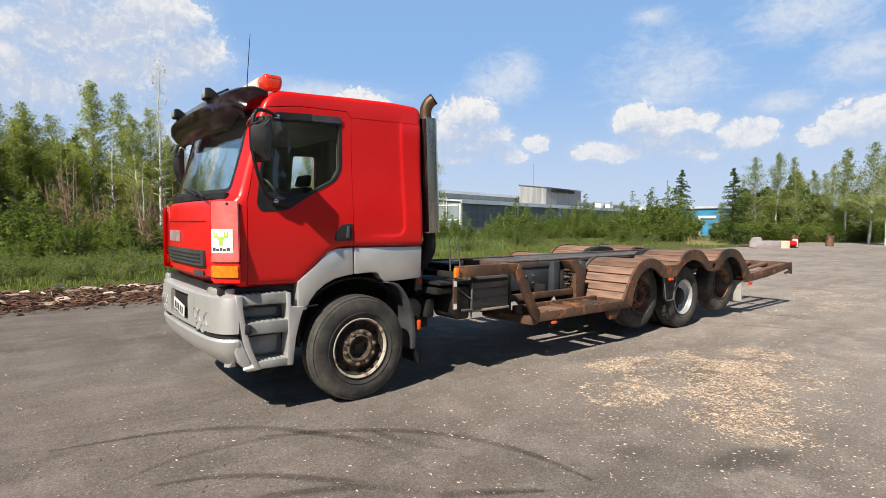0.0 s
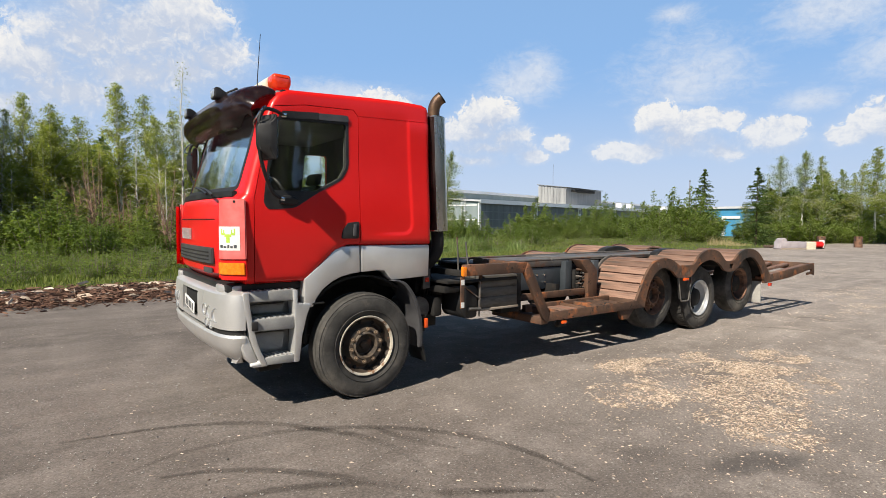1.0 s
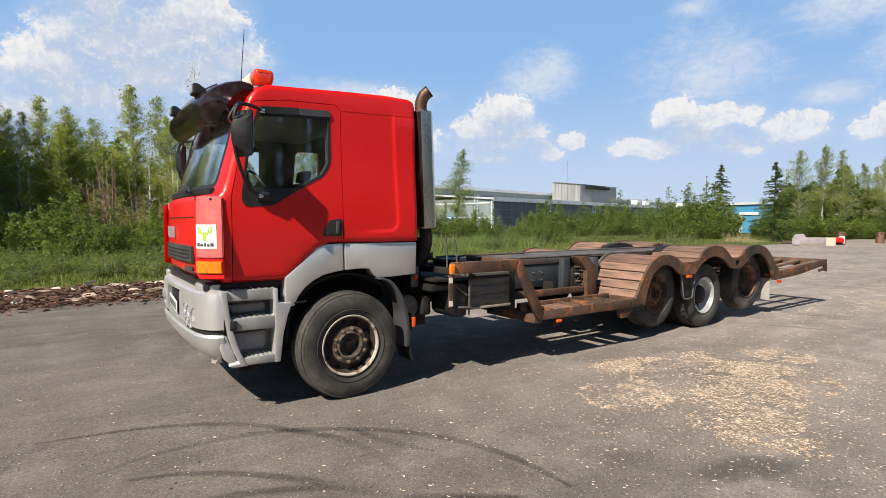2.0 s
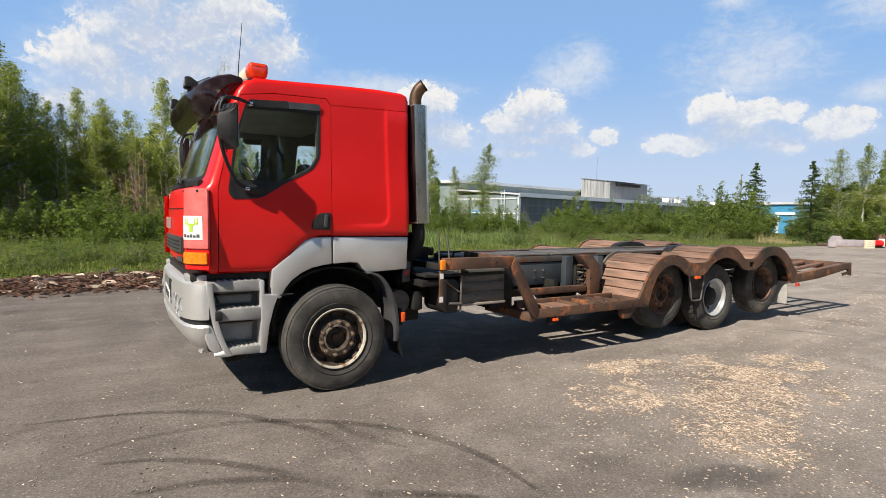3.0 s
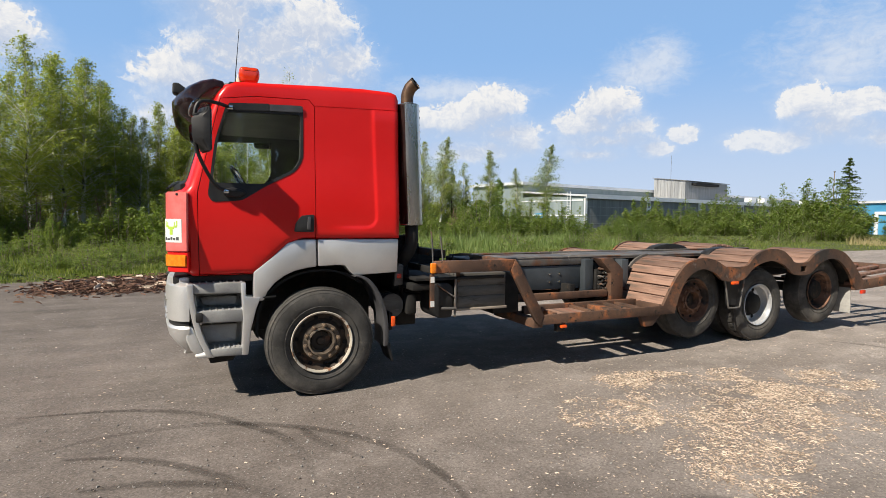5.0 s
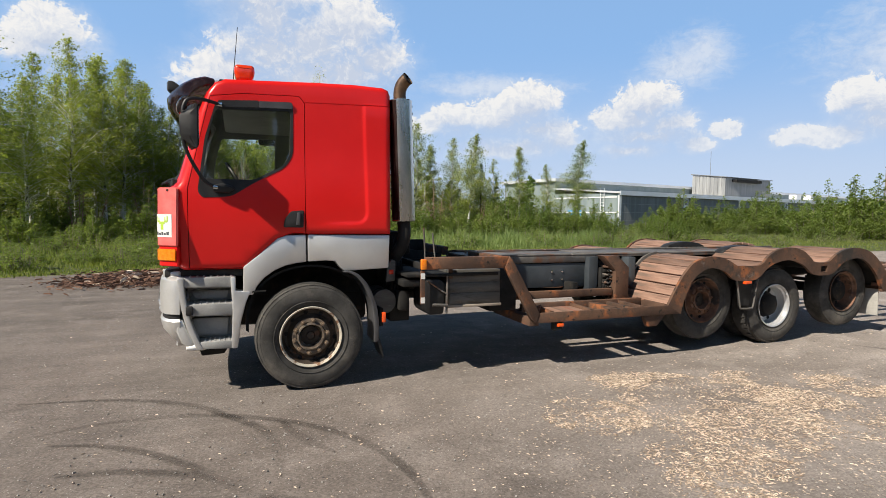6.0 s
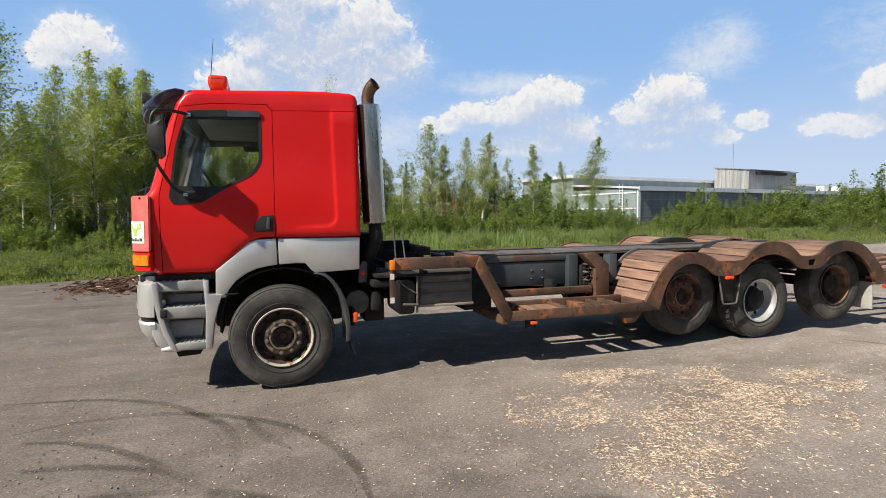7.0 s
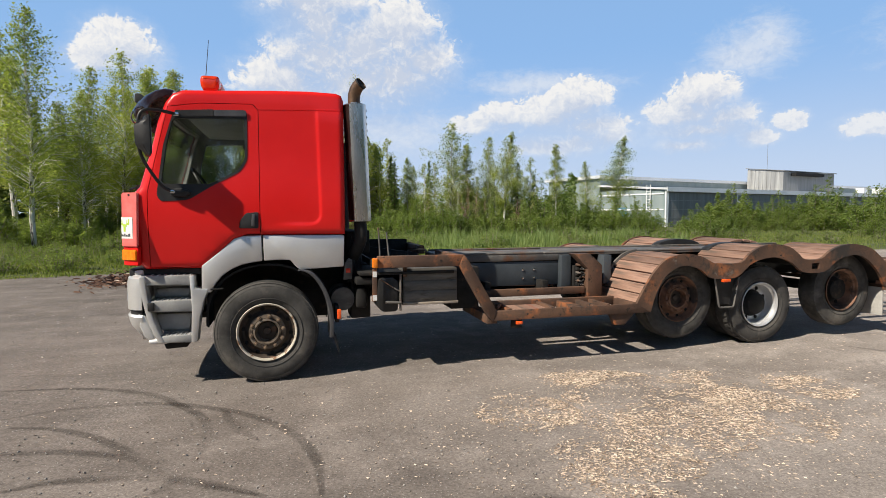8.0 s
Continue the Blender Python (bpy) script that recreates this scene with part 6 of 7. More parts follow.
tyre_mark.level = 0.0
tyre_mark([(0.59, 4.28), (0.94, 4.41), (1.46, 4.42), (1.89, 4.32), (2.28, 4.10), (2.66, 3.78), (2.96, 3.34), (3.11, 2.90), (3.14, 2.56), (3.14, 2.28)], 0.062)
tyre_mark([(0.20, 5.16), (0.89, 5.05), (1.35, 4.86), (1.73, 4.59), (2.01, 4.21), (2.20, 3.93), (2.31, 3.53), (2.31, 3.18), (2.29, 2.98)], 0.062)
tyre_mark([(0.74, 4.06), (1.11, 3.93), (1.45, 3.68), (1.74, 3.37), (1.99, 3.02), (2.25, 2.75), (2.47, 2.58), (2.76, 2.40)], 0.062)
tyre_mark([(0.93, 3.49), (1.33, 3.43), (1.67, 3.28), (1.91, 3.12)], 0.062)
tyre_mark([(1.20, 2.86), (1.43, 2.92), (1.78, 2.88), (2.11, 2.80), (2.35, 2.68), (2.59, 2.53), (2.81, 2.36)], 0.062)
tyre_mark([(2.39, 3.99), (2.50, 3.63), (2.70, 3.27)], 0.062)
tyre_mark([(2.12, 2.58), (2.24, 2.76)], 0.062)


tyre_mark([(10.0, 4.3), (10.25, 3.9), (10.4, 3.45)], 0.05)
tyre_mark([(11.6, 4.4), (11.9, 4.0), (12.15, 3.5)], 0.05)


def scatter(name, label, category, material, spots, count, size, flat, z=0.003, lift=0.0, tall=0.3, clump=-9.0, tries=7, turn=0.0, disc=False):
    """Small loose pieces as one heap of stuff; spots: (x, y, spread x, spread y, weight)."""
    rng = np.random.RandomState(5 + count)
    w = np.array([s[4] for s in spots], float)
    pick = rng.choice(len(spots), count, p=w / w.sum())
    verts, faces = [], []
    for i in range(count):
        sx, sy, rx, ry, _ = spots[pick[i]]
        for attempt in range(tries):
            if disc:
                q, v0 = rng.uniform(0, 6.283), rng.uniform(0, 1) ** 0.6 * 1.25
                du, dv = rx * v0 * math.cos(q), ry * v0 * math.sin(q)
            else:
                du, dv = rng.normal(0, rx), rng.normal(0, ry)
            cx, cy = sx + du * math.cos(turn) + dv * math.sin(turn), sy - du * math.sin(turn) + dv * math.cos(turn)
            if noise.fractal(Vector((cx * 1.6, cy * 2.3, 3.7)), 0.7, 2.0, 4) > clump + rng.normal(0, 0.12):
                break
        a = rng.uniform(0, 6.283)
        l, wd = rng.uniform(*size) * 0.5, rng.uniform(*size) * 0.5 * flat
        h = l * tall
        up = z + abs(rng.normal(0, 1)) * lift
        ca, sa = math.cos(a), math.sin(a)
        tl = rng.uniform(-0.4, 0.4) * l
        n0 = len(verts)
        for u, v, zz in ((-l, -wd, 0), (l, -wd * 0.7, 0), (l * 0.9, wd, 0), (-l * 0.8, wd * 0.8, 0), (-l * 0.6, -wd * 0.5, h), (l * 0.6, -wd * 0.4, h), (l * 0.5, wd * 0.5, h), (-l * 0.5, wd * 0.5, h)):
            verts.append((cx + u * ca - v * sa, cy + u * sa + v * ca, up + zz + max(0.0, tl * u / l * 0.5 + abs(tl) * 0.5)))
        faces += [(n0 + 4, n0 + 5, n0 + 6, n0 + 7), (n0, n0 + 1, n0 + 5, n0 + 4), (n0 + 2, n0 + 3, n0 + 7, n0 + 6)] + ([(n0 + 1, n0 + 2, n0 + 6, n0 + 5), (n0 + 3, n0, n0 + 4, n0 + 7)] if flat > 0.5 and tall > 0.5 else [])
    me = bpy.data.meshes.new(name)
    me.from_pydata(verts, [], faces)
    me.materials.append(material)
    return tagged(new(name, me), label, category, kind="stuff")


CHIP_SPOTS = [(6.14, 3.77, 0.59, 0.37, 0.86), (7.04, 3.41, 0.31, 0.46, 0.56), (8.05, 3.18, 0.34, 0.37, 0.51), (7.0, 2.68, 0.4, 0.53, 0.84), (6.05, 2.59, 0.43, 0.53, 0.91), (4.96, 3.26, 0.38, 0.36, 0.54), (5.3, 2.23, 0.43, 0.29, 0.5), (4.8, 2.02, 0.14, 0.17, 0.1), (5.06, 1.7, 0.22, 0.15, 0.13), (5.6, 3.51, 0.12, 0.18, 0.08), (5.49, 2.88, 0.21, 0.43, 0.12)]
CHIP_TURN = radians(26.7)
scatter("wood_chips", "pale fresh wood chips strewn over the asphalt", "wood chips", CHIP, CHIP_SPOTS, 10500, (0.008, 0.036), 0.32, lift=0.003, clump=-0.08, tries=5, turn=CHIP_TURN, disc=True)
scatter("sawdust", "brown dust and bark crumbs between the wood chips", "sawdust", DUSTCHIP, CHIP_SPOTS, 15000, (0.005, 0.022), 0.6, lift=0.001, clump=-0.12, tries=4, turn=CHIP_TURN, disc=True)
scatter("wood_chips", "thin fringe of wood chips round the strewn patch", "wood chips", CHIP, [(6.0, 2.9, 1.3, 0.8, 2.0), (7.2, 2.6, 1.0, 0.6, 1.0), (5.2, 2.0, 0.8, 0.6, 1.2)], 3000, (0.007, 0.030), 0.4)
scatter("wood_chips", "scattered single wood chips on the yard", "wood chips", CHIP, [(5.0, 3.0, 3.5, 1.8, 1.3), (3.0, 6.5, 5.0, 4.0, 0.7), (13, 5, 4.5, 3.0, 0.9), (18, 7, 4, 2.2, 0.7), (14, 3.0, 3, 1.6, 0.7)], 4600, (0.007, 0.034), 0.38)
scatter("wood_chips", "faint drift of wood chips behind the lorry", "wood chips", CHIP, [(17, 5.0, 1.8, 0.5, 1.0), (14.2, 4.0, 1.6, 0.35, 0.8), (22, 8, 3.0, 0.6, 1.0), (5.0, 9.6, 1.4, 0.4, 0.7)], 3200, (0.010, 0.040), 0.4, clump=0.0, tries=5)
scatter("pebbles", "small stones and grit on the asphalt", "pebbles", PEBBLE, [(3.0, 4.0, 4.5, 2.6, 1.0), (3.0, 8.0, 7.0, 5.0, 0.6)], 5000, (0.005, 0.022), 0.8, tall=0.6)
BARK_SPOTS = [(x, 14.9 + 0.06 * x + dy, 0.7, 0.55, 1.0) for x in (-0.4, 0.8, 2.0, 3.2, 4.4, 5.6) for dy in (-0.6, 0.6)]
scatter("bark_heap", "low heap of bark, sticks and splinters along the verge", "bark", BARKCHIP, BARK_SPOTS, 20000, (0.02, 0.20), 0.11, lift=0.045)
scatter("bark_heap", "pale broken sticks on the bark heap", "bark", CHIP, BARK_SPOTS, 260, (0.06, 0.50), 0.05, lift=0.05)


# ---------------------------------------------------------------- plants
def leaf_mesh(centres, sizes, rng, stretch=1.0, droop=0.0):
    """Many small three-cornered leaves or sprays, as vertex and face arrays."""
    n = len(centres)
    a = rng.uniform(0, 2 * np.pi, n)
    tilt = rng.uniform(-1.1, 1.1, n)
    u = np.stack([np.cos(a), np.sin(a), np.zeros(n)], 1)
    v = np.stack([-np.sin(a) * np.cos(tilt), np.cos(a) * np.cos(tilt), np.sin(tilt)], 1)
    if droop:
        v = v * (1 - droop) + np.array([0, 0, -1.0]) * droop
    u = u * (sizes * 0.5)[:, None]
    v = v * (sizes * 0.5 * stretch)[:, None]
    q = rng.uniform(0.7, 1.2, (n, 3, 1))
    tri = np.stack([centres - u * q[:, 0] - v * 0.4, centres + u * q[:, 1] - v * 0.5, centres + v * q[:, 2]], 1)
    return tri.reshape(-1, 3), np.arange(3 * n).reshape(-1, 3)


def mesh_of(name, verts, faces, material):
    me = bpy.data.meshes.new(name)
    me.from_pydata(verts.tolist(), [], faces.tolist())
    me.materials.append(material)
    return me


def trunk_bm(rng, h, r, lean, limbs, spread, low=0.12):
    """A tapering stem with thin rising limbs; the crown is widest a third of the way up."""
    bm = B()
    pts = [(lean * (k / 8) ** 1.5 + rng.normal(0, 0.04), rng.normal(0, 0.04), h * k / 8) for k in range(9)]
    tube(bm, pts, [r * (1 - 0.93 * k / 8) + 0.006 for k in range(9)], 7)
    tips = []
    for k in range(limbs):
        s = low + (0.99 - low) * (k + rng.uniform(0, 1)) / limbs
        i = s * 8
        p = Vector(pts[int(i)]).lerp(Vector(pts[min(int(i) + 1, 8)]), i - int(i))
        a = rng.uniform(0, 2 * math.pi)
        L = spread * (1.01 - s) ** 0.92 * min(1.0, 0.45 + (s - low) / 0.30) * rng.uniform(0.45, 1.2) * (1.0 + 0.25 * math.sin(a + 19 * s)) + 0.12
        rise = 0.15 + 0.75 * s
        q = p + Vector((math.cos(a) * L, math.sin(a) * L, L * rise * rng.uniform(0.6, 1.3)))
        m = p.lerp(q, 0.5) + Vector((0, 0, 0.16 * L))
        tube(bm, [p, m, q], [r * 0.20 * (1.1 - s) + 0.006, r * 0.12 * (1.1 - s) + 0.004, 0.003], 4, cap=False)
        tips.append((p, m, q, s, L))
    return bm, tips


def make_birch(seed, h=10.0, leaves=13000, wide=2.2, low=0.12):
    rng = np.random.RandomState(seed)
    tree = thing("birch_tree", (0, 0, 0), "slender birch with a white trunk and light green leaves", "tree", group="trees along the yard")
    bm, tips = trunk_bm(rng, h, 0.0115 * h, rng.normal(0, 0.35), 130 if leaves > 6000 else 80, wide, low)
    part("trunk", bm, BARK, tree)
    cs = []
    total = sum(t[4] + 0.25 for t in tips)
    for p, m, q, s, L in tips:
        per = max(10, int(leaves * (L + 0.25) / total))
        p, m, q = np.array(p), np.array(m), np.array(q)
        w = rng.uniform(0.12, 1.06, per)[:, None]
        c = np.where(w < 0.5, p + (m - p) * (w / 0.5), m + (q - m) * ((w - 0.5) / 0.5))
        # leaves hang on short twigs off the limb
        twigs = rng.normal(0, 1, (9, 3)) * np.array([0.16, 0.16, 0.10])
        c = c + twigs[rng.randint(0, 9, per)] * (0.35 + L * 0.5) + rng.normal(0, 0.055, (per, 3))
        c[:, 2] -= np.abs(rng.normal(0, 0.30, per)) * w[:, 0] * min(1.0, 0.25 + L * 0.6)
        cs.append(c)
    c = np.concatenate(cs)
    v, f = leaf_mesh(c, rng.uniform(0.05, 0.14, len(c)) * (1.0 if leaves > 6000 else 1.3), rng, 1.35, 0.2)
    crown = new("crown", mesh_of("crown", v, f, BIRCHLEAF))
    crown.parent = tree
    return tree


def make_conifer(seed, h=9.0, leaves=6000, wide=1.9, low=0.06):
    rng = np.random.RandomState(seed)
    tree = thing("spruce_tree", (0, 0, 0), "dark green spruce with drooping boughs", "tree", group="trees along the yard")
    bm = B()
    tube(bm, [(0, 0, 0), (0.02, 0, h * 0.5), (0, 0, h)], [0.014 * h, 0.008 * h, 0.006], 7)
    cs = []
    tiers = int(h * 3.4)
    for k in range(tiers):
        s = low + (1 - low) * k / tiers
        for b in range(6):
            a = rng.uniform(0, 6.283)
            L = wide * (1 - s) ** 0.9 * rng.uniform(0.6, 1.2) + 0.05
            z = h * s + rng.normal(0, 0.07)
            q = np.array([math.cos(a) * L, math.sin(a) * L, z - 0.18 * L + 0.25 * s * L])
            if b < 3:
                tube(bm, [(0, 0, z), tuple(q)], [0.018 * (1.1 - s), 0.004], 4, cap=False)
            n = max(5, int(leaves / (tiers * 6) * (0.3 + 1.4 * L / wide)))
            w = rng.uniform(0.1, 1.03, n)[:, None]
            side = rng.normal(0, 1, (n, 1)) * 0.16 * L * (1.1 - w)
            c = np.array([0, 0, z]) + (q - np.array([0, 0, z])) * w + side * np.array([-math.sin(a), math.cos(a), 0]) + rng.normal(0, 0.035, (n, 3))
            c[:, 2] -= np.abs(rng.normal(0, 0.09, n)) * w[:, 0]
            cs.append(c)
    part("trunk", bm, DARKBARK, tree)
    c = np.concatenate(cs)
    v, f = leaf_mesh(c, rng.uniform(0.07, 0.20, len(c)), rng, 0.9, 0.2)
    crown = new("crown", mesh_of("crown", v, f, DARKLEAF))
    crown.parent = tree
    return tree


def make_shrub(seed, h=3.0, leaves=7500, wide=1.6):
    """A bush of many rising shoots, leafy down to the ground."""
    rng = np.random.RandomState(seed)
    tree = thing("willow_bush", (0, 0, 0), "dense light green willow bush" if leaves > 3000 else "low leafy green weeds in the grass", "bush", group="bushes along the verge")
    bm = B()
    cs = []
    for k in range(40):
        a, u = rng.uniform(0, 6.283), math.sqrt(rng.uniform(0.0, 1.0))
        L = wide * u
        base = np.array([math.cos(a) * L * 0.62, math.sin(a) * L * 0.62, 0.0])
        top = h * (1.0 - 0.62 * u ** 1.6) * rng.uniform(0.62, 1.08)
        q = np.array([math.cos(a) * L, math.sin(a) * L, top])
        m = base * 0.4 + q * 0.6 + np.array([0, 0, 0.06 * h])
        tube(bm, [tuple(base), tuple(m), tuple(q)], [0.018, 0.012, 0.003], 4, cap=False)
        n = max(20, int(leaves / 40 * (0.4 + top / h)))
        w = rng.uniform(0.04, 1.03, n)[:, None]
        c = np.where(w < 0.6, base + (m - base) * (w / 0.6), m + (q - m) * ((w - 0.6) / 0.4))
        c = c + rng.normal(0, 1, (n, 3)) * np.array([0.20, 0.20, 0.13]) * (1.08 - 0.75 * w)
        cs.append(c)
    part("branchwork", bm, GREYBARK, tree)
    c = np.concatenate(cs)
    c[:, 2] = np.abs(c[:, 2])
    v, f = leaf_mesh(c, rng.uniform(0.05, 0.125, len(c)) * (1.0 if leaves > 3000 else 1.3), rng, 1.3)
    crown = new("crown", mesh_of("crown", v, f, SHRUBLEAF))
    crown.parent = tree
    return tree


def make_bare(seed, h=10.0):
    rng = np.random.RandomState(seed)
    tree = thing("bare_birch", (0, 0, 0), "thin almost bare white birch stem", "tree", group="trees along the yard")
    bm, tips = trunk_bm(rng, h, 0.0080 * h, rng.normal(0, 0.3), 90, 0.9, 0.2)
    part("trunk", bm, BARK, tree)
    c = np.concatenate([np.array(q) + rng.normal(0, 0.12, (9, 3)) for p, m, q, s, L in tips])
    v, f = leaf_mesh(c, rng.uniform(0.04, 0.09, len(c)), rng, 1.2)
    crown = new("crown", mesh_of("crown", v, f, BIRCHLEAF))
    crown.parent = tree
    return tree


def make_sapling(seed, h=4.0):
    """A dead sapling, all thin brown twigs."""
    rng = np.random.RandomState(seed)
    tree = thing("dead_sapling", (0, 0, 0), "leafless reddish-brown sapling in the undergrowth", "tree", group="dead saplings in the wood")
    bm = B()
    for k in range(4):
        x, y, lean = rng.normal(0, 0.25), rng.normal(0, 0.25), rng.normal(0, 0.12, 2)
        top = h * rng.uniform(0.6, 1.0)
        tube(bm, [(x, y, 0), (x + lean[0] * top * 0.5, y + lean[1] * top * 0.5, top * 0.5), (x + lean[0] * top, y + lean[1] * top, top)], [0.035, 0.02, 0.005], 5, cap=False)
        for i in range(34):
            s = rng.uniform(0.12, 0.97)
            p = Vector((x + lean[0] * top * s, y + lean[1] * top * s, top * s))
            a, L = rng.uniform(0, 6.283), (1.1 - s) * rng.uniform(0.25, 0.8)
            tube(bm, [p, p + Vector((math.cos(a) * L, math.sin(a) * L, L * rng.uniform(0.2, 0.9)))], [0.012, 0.004], 4, cap=False)
    part("trunk", bm, TWIG, tree)
    return tree


KINDS = {
    "birch": ([make_birch(11, 10, 13500, 3.0, 0.26), make_birch(12, 10, 15000, 3.5, 0.14), make_birch(13, 10, 11500, 2.4, 0.32), make_birch(14, 10, 13500, 3.2, 0.18)], 10.0),
    "young": ([make_birch(15, 10, 5500, 3.4, 0.06), make_birch(16, 10, 5500, 3.0, 0.10)], 10.0),
    "dark": ([make_conifer(21, 9, 8000, 1.7, 0.10), make_conifer(22, 9, 8000, 1.4, 0.18)], 9.0),
    "spruce": ([make_conifer(23, 8, 19000, 2.7, 0.03)], 8.0),
    "shrub": ([make_shrub(31, 3.0, 8500), make_shrub(32, 3.0, 9500, 1.9), make_shrub(33, 3.0, 8000, 1.4)], 3.0),
    "weed": ([make_shrub(35, 3.0, 1900, 1.7), make_shrub(36, 3.0, 1900, 1.5)], 3.0),
    "bare": ([make_bare(41), make_bare(42)], 10.0),
    "sapling": ([make_sapling(51), make_sapling(52), make_sapling(53)], 4.0),
}
used = {}


def plant(kind, x, y, h, fat=1.0):
    """A tree of that kind, h metres high, at x, y."""
    models, base = KINDS[kind]
    i = used.get(kind, 0)
    used[kind] = i + 1
    ob = models[i % len(models)]
    k = h / base
    g = k * fat * random.uniform(0.9, 1.15)
    m = Matrix.Translation((x, y, -0.05)) @ Matrix.Rotation(random.uniform(0, 6.28), 4, "Z") @ Matrix.Diagonal((g, g, k, 1))
    if i < len(models):
        ob.matrix_basis = m
        return ob
    model = copy_thing(ob, Matrix.Identity(4))
    model.matrix_basis = m
    return model


LEFT_WOOD = [('birch', -12.4, 35.9, 12.4), ('birch', -10.1, 32.5, 12.5), ('birch', -12.4, 42.3, 9.4), ('birch', -9.9, 40.0, 11.5),
             ('birch', -10.8, 47.0, 11.7), ('birch', -7.6, 39.6, 12.3), ('birch', -7.1, 43.8, 12.2), ('birch', -5.1, 42.2, 11.9),
             ('birch', -5.0, 48.3, 11.9), ('dark', -14.9, 51.0, 10.0), ('dark', -16.6, 50.3, 11.2), ('birch', -7.0, 44.8, 12.7),
             ('birch', -6.2, 47.0, 12.7), ('birch', -4.5, 43.2, 11.0), ('birch', -3.9, 46.3, 10.8), ('birch', -3.4, 49.4, 10.2),
             ('birch', -8.6, 45.0, 11.0), ('birch', -6.0, 40.5, 9.4), ('birch', -3.0, 45.0, 9.0), ('birch', -9.0, 36.5, 9.0), ('birch', -13.5, 39.0, 11.5), ('birch', -2.0, 43.0, 8.6)]
MID_WOOD = [('bare', -1.4, 51.5, 10.7), ('birch', -0.2, 47.6, 8.8), ('birch', 1.0, 44.6, 9.0), ('dark', -3.5, 57.4, 9.3),
            ('dark', -1.5, 57.5, 8.9), ('birch', -0.7, 45.0, 10.0), ('birch', 0.6, 43.0, 9.3), ('birch', 1.2, 44.0, 8.4),
            ('birch', 2.5, 49.9, 9.7), ('dark', 2.8, 43.9, 6.7), ('dark', 3.7, 47.9, 6.6), ('birch', 4.6, 43.8, 11.2),
            ('birch', 6.4, 45.6, 11.2), ('birch', 6.8, 41.5, 8.9), ('birch', 8.6, 47.2, 10.5), ('bare', 7.6, 39.3, 11.9),
            ('birch', 10.1, 47.0, 8.0), ('bare', 4.8, 37.7, 7.3), ('bare', 6.0, 35.5, 5.1)]
BACK_WOOD = [('birch', 8.8, 44.6, 8.2), ('dark', 10.3, 46.4, 7.8), ('dark', 11.9, 48.1, 7.1), ('birch', 13.0, 45.9, 6.6),
             ('dark', 15.3, 47.4, 6.7), ('birch', 15.5, 41.1, 9.0), ('birch', 17.2, 42.7, 7.6), ('birch', 18.6, 41.1, 8.1),
             ('birch', 18.8, 37.8, 7.9), ('birch', 21.6, 43.2, 7.1), ('bare', 14.3, 35.2, 4.0), ('birch', 23.3, 38.0, 7.2),
             ('birch', 28.5, 42.0, 6.4), ('birch', 31.6, 42.4, 8.7), ('shrub', 21.2, 36.8, 4.3), ('shrub', 22.3, 34.0, 2.9),
             ('shrub', 17.8, 31.7, 2.6), ('shrub', 16.9, 34.3, 2.1), ('shrub', 24.0, 33.0, 1.9), ('shrub', 14.4, 33.1, 1.7),
             ('shrub', 24.4, 39.0, 3.6), ('shrub', 26.2, 40.0, 3.3), ('shrub', 28.2, 39.5, 3.6), ('shrub', 30.2, 40.4, 3.0), ('shrub', 32.0, 40.5, 3.3), ('shrub', 19.8, 38.0, 3.0), ('shrub', 33.6, 40.0, 1.8), ('shrub', 13.7, 37.5, 2.5), ('shrub', 11.2, 36.0, 2.1), ('shrub', 10.0, 38.3, 2.9)]
HEDGE = [('shrub', 41.8, 46.0, 1.1), ('shrub', 43.9, 46.0, 2.2), ('shrub', 46.4, 45.6, 3.1), ('shrub', 47.6, 46.2, 3.8), ('shrub', 49.2, 46.0, 3.2),
         ('shrub', 51.3, 46.3, 2.4), ('shrub', 53.4, 45.8, 2.9), ('shrub', 54.6, 46.0, 3.3), ('shrub', 57.2, 46.2, 2.8), ('shrub', 59.4, 45.8, 3.8),
         ('shrub', 60.4, 46.0, 4.5), ('shrub', 62.4, 46.0, 3.5), ('shrub', 64.2, 45.7, 3.4), ('shrub', 67.6, 46.0, 3.8), ('shrub', 69.6, 46.0, 3.9),
         ('shrub', 50.6, 33.2, 3.2), ('shrub', 52.7, 32.9, 4.1), ('shrub', 54.4, 32.7, 4.5), ('shrub', 55.8, 31.5, 4.5), ('shrub', 57.0, 31.7, 4.4), ('shrub', 58.3, 31.3, 4.0), ('shrub', 59.6, 31.6, 3.0)]
RIGHT_WOOD = [('spruce', 63.7, 33.8, 8.6), ('spruce', 51.6, 22.5, 7.1), ('birch', 68.9, 27.5, 9.8),
              ('birch', 67.7, 24.8, 9.9), ('birch', 68.4, 23.0, 9.4), ('spruce', 70.3, 29.2, 6.4), ('birch', 74.7, 22.9, 8.3),
              ('birch', 71.3, 20.4, 8.5), ('birch', 67.6, 18.3, 9.7), ('birch', 64.2, 15.4, 9.8), ('birch', 60.6, 13.3, 8.2),
              ('birch', 72.9, 33.2, 4.6), ('dark', 80.1, 25.7, 7.4), ('dark', 79.4, 27.9, 6.8), ('dark', 77.3, 21.2, 7.0)]
def in_gap(x, y):
    """The open lane to the blue shed."""
    return x > 50 and 61.9 < math.degrees(math.atan2(x, y)) < 65.4


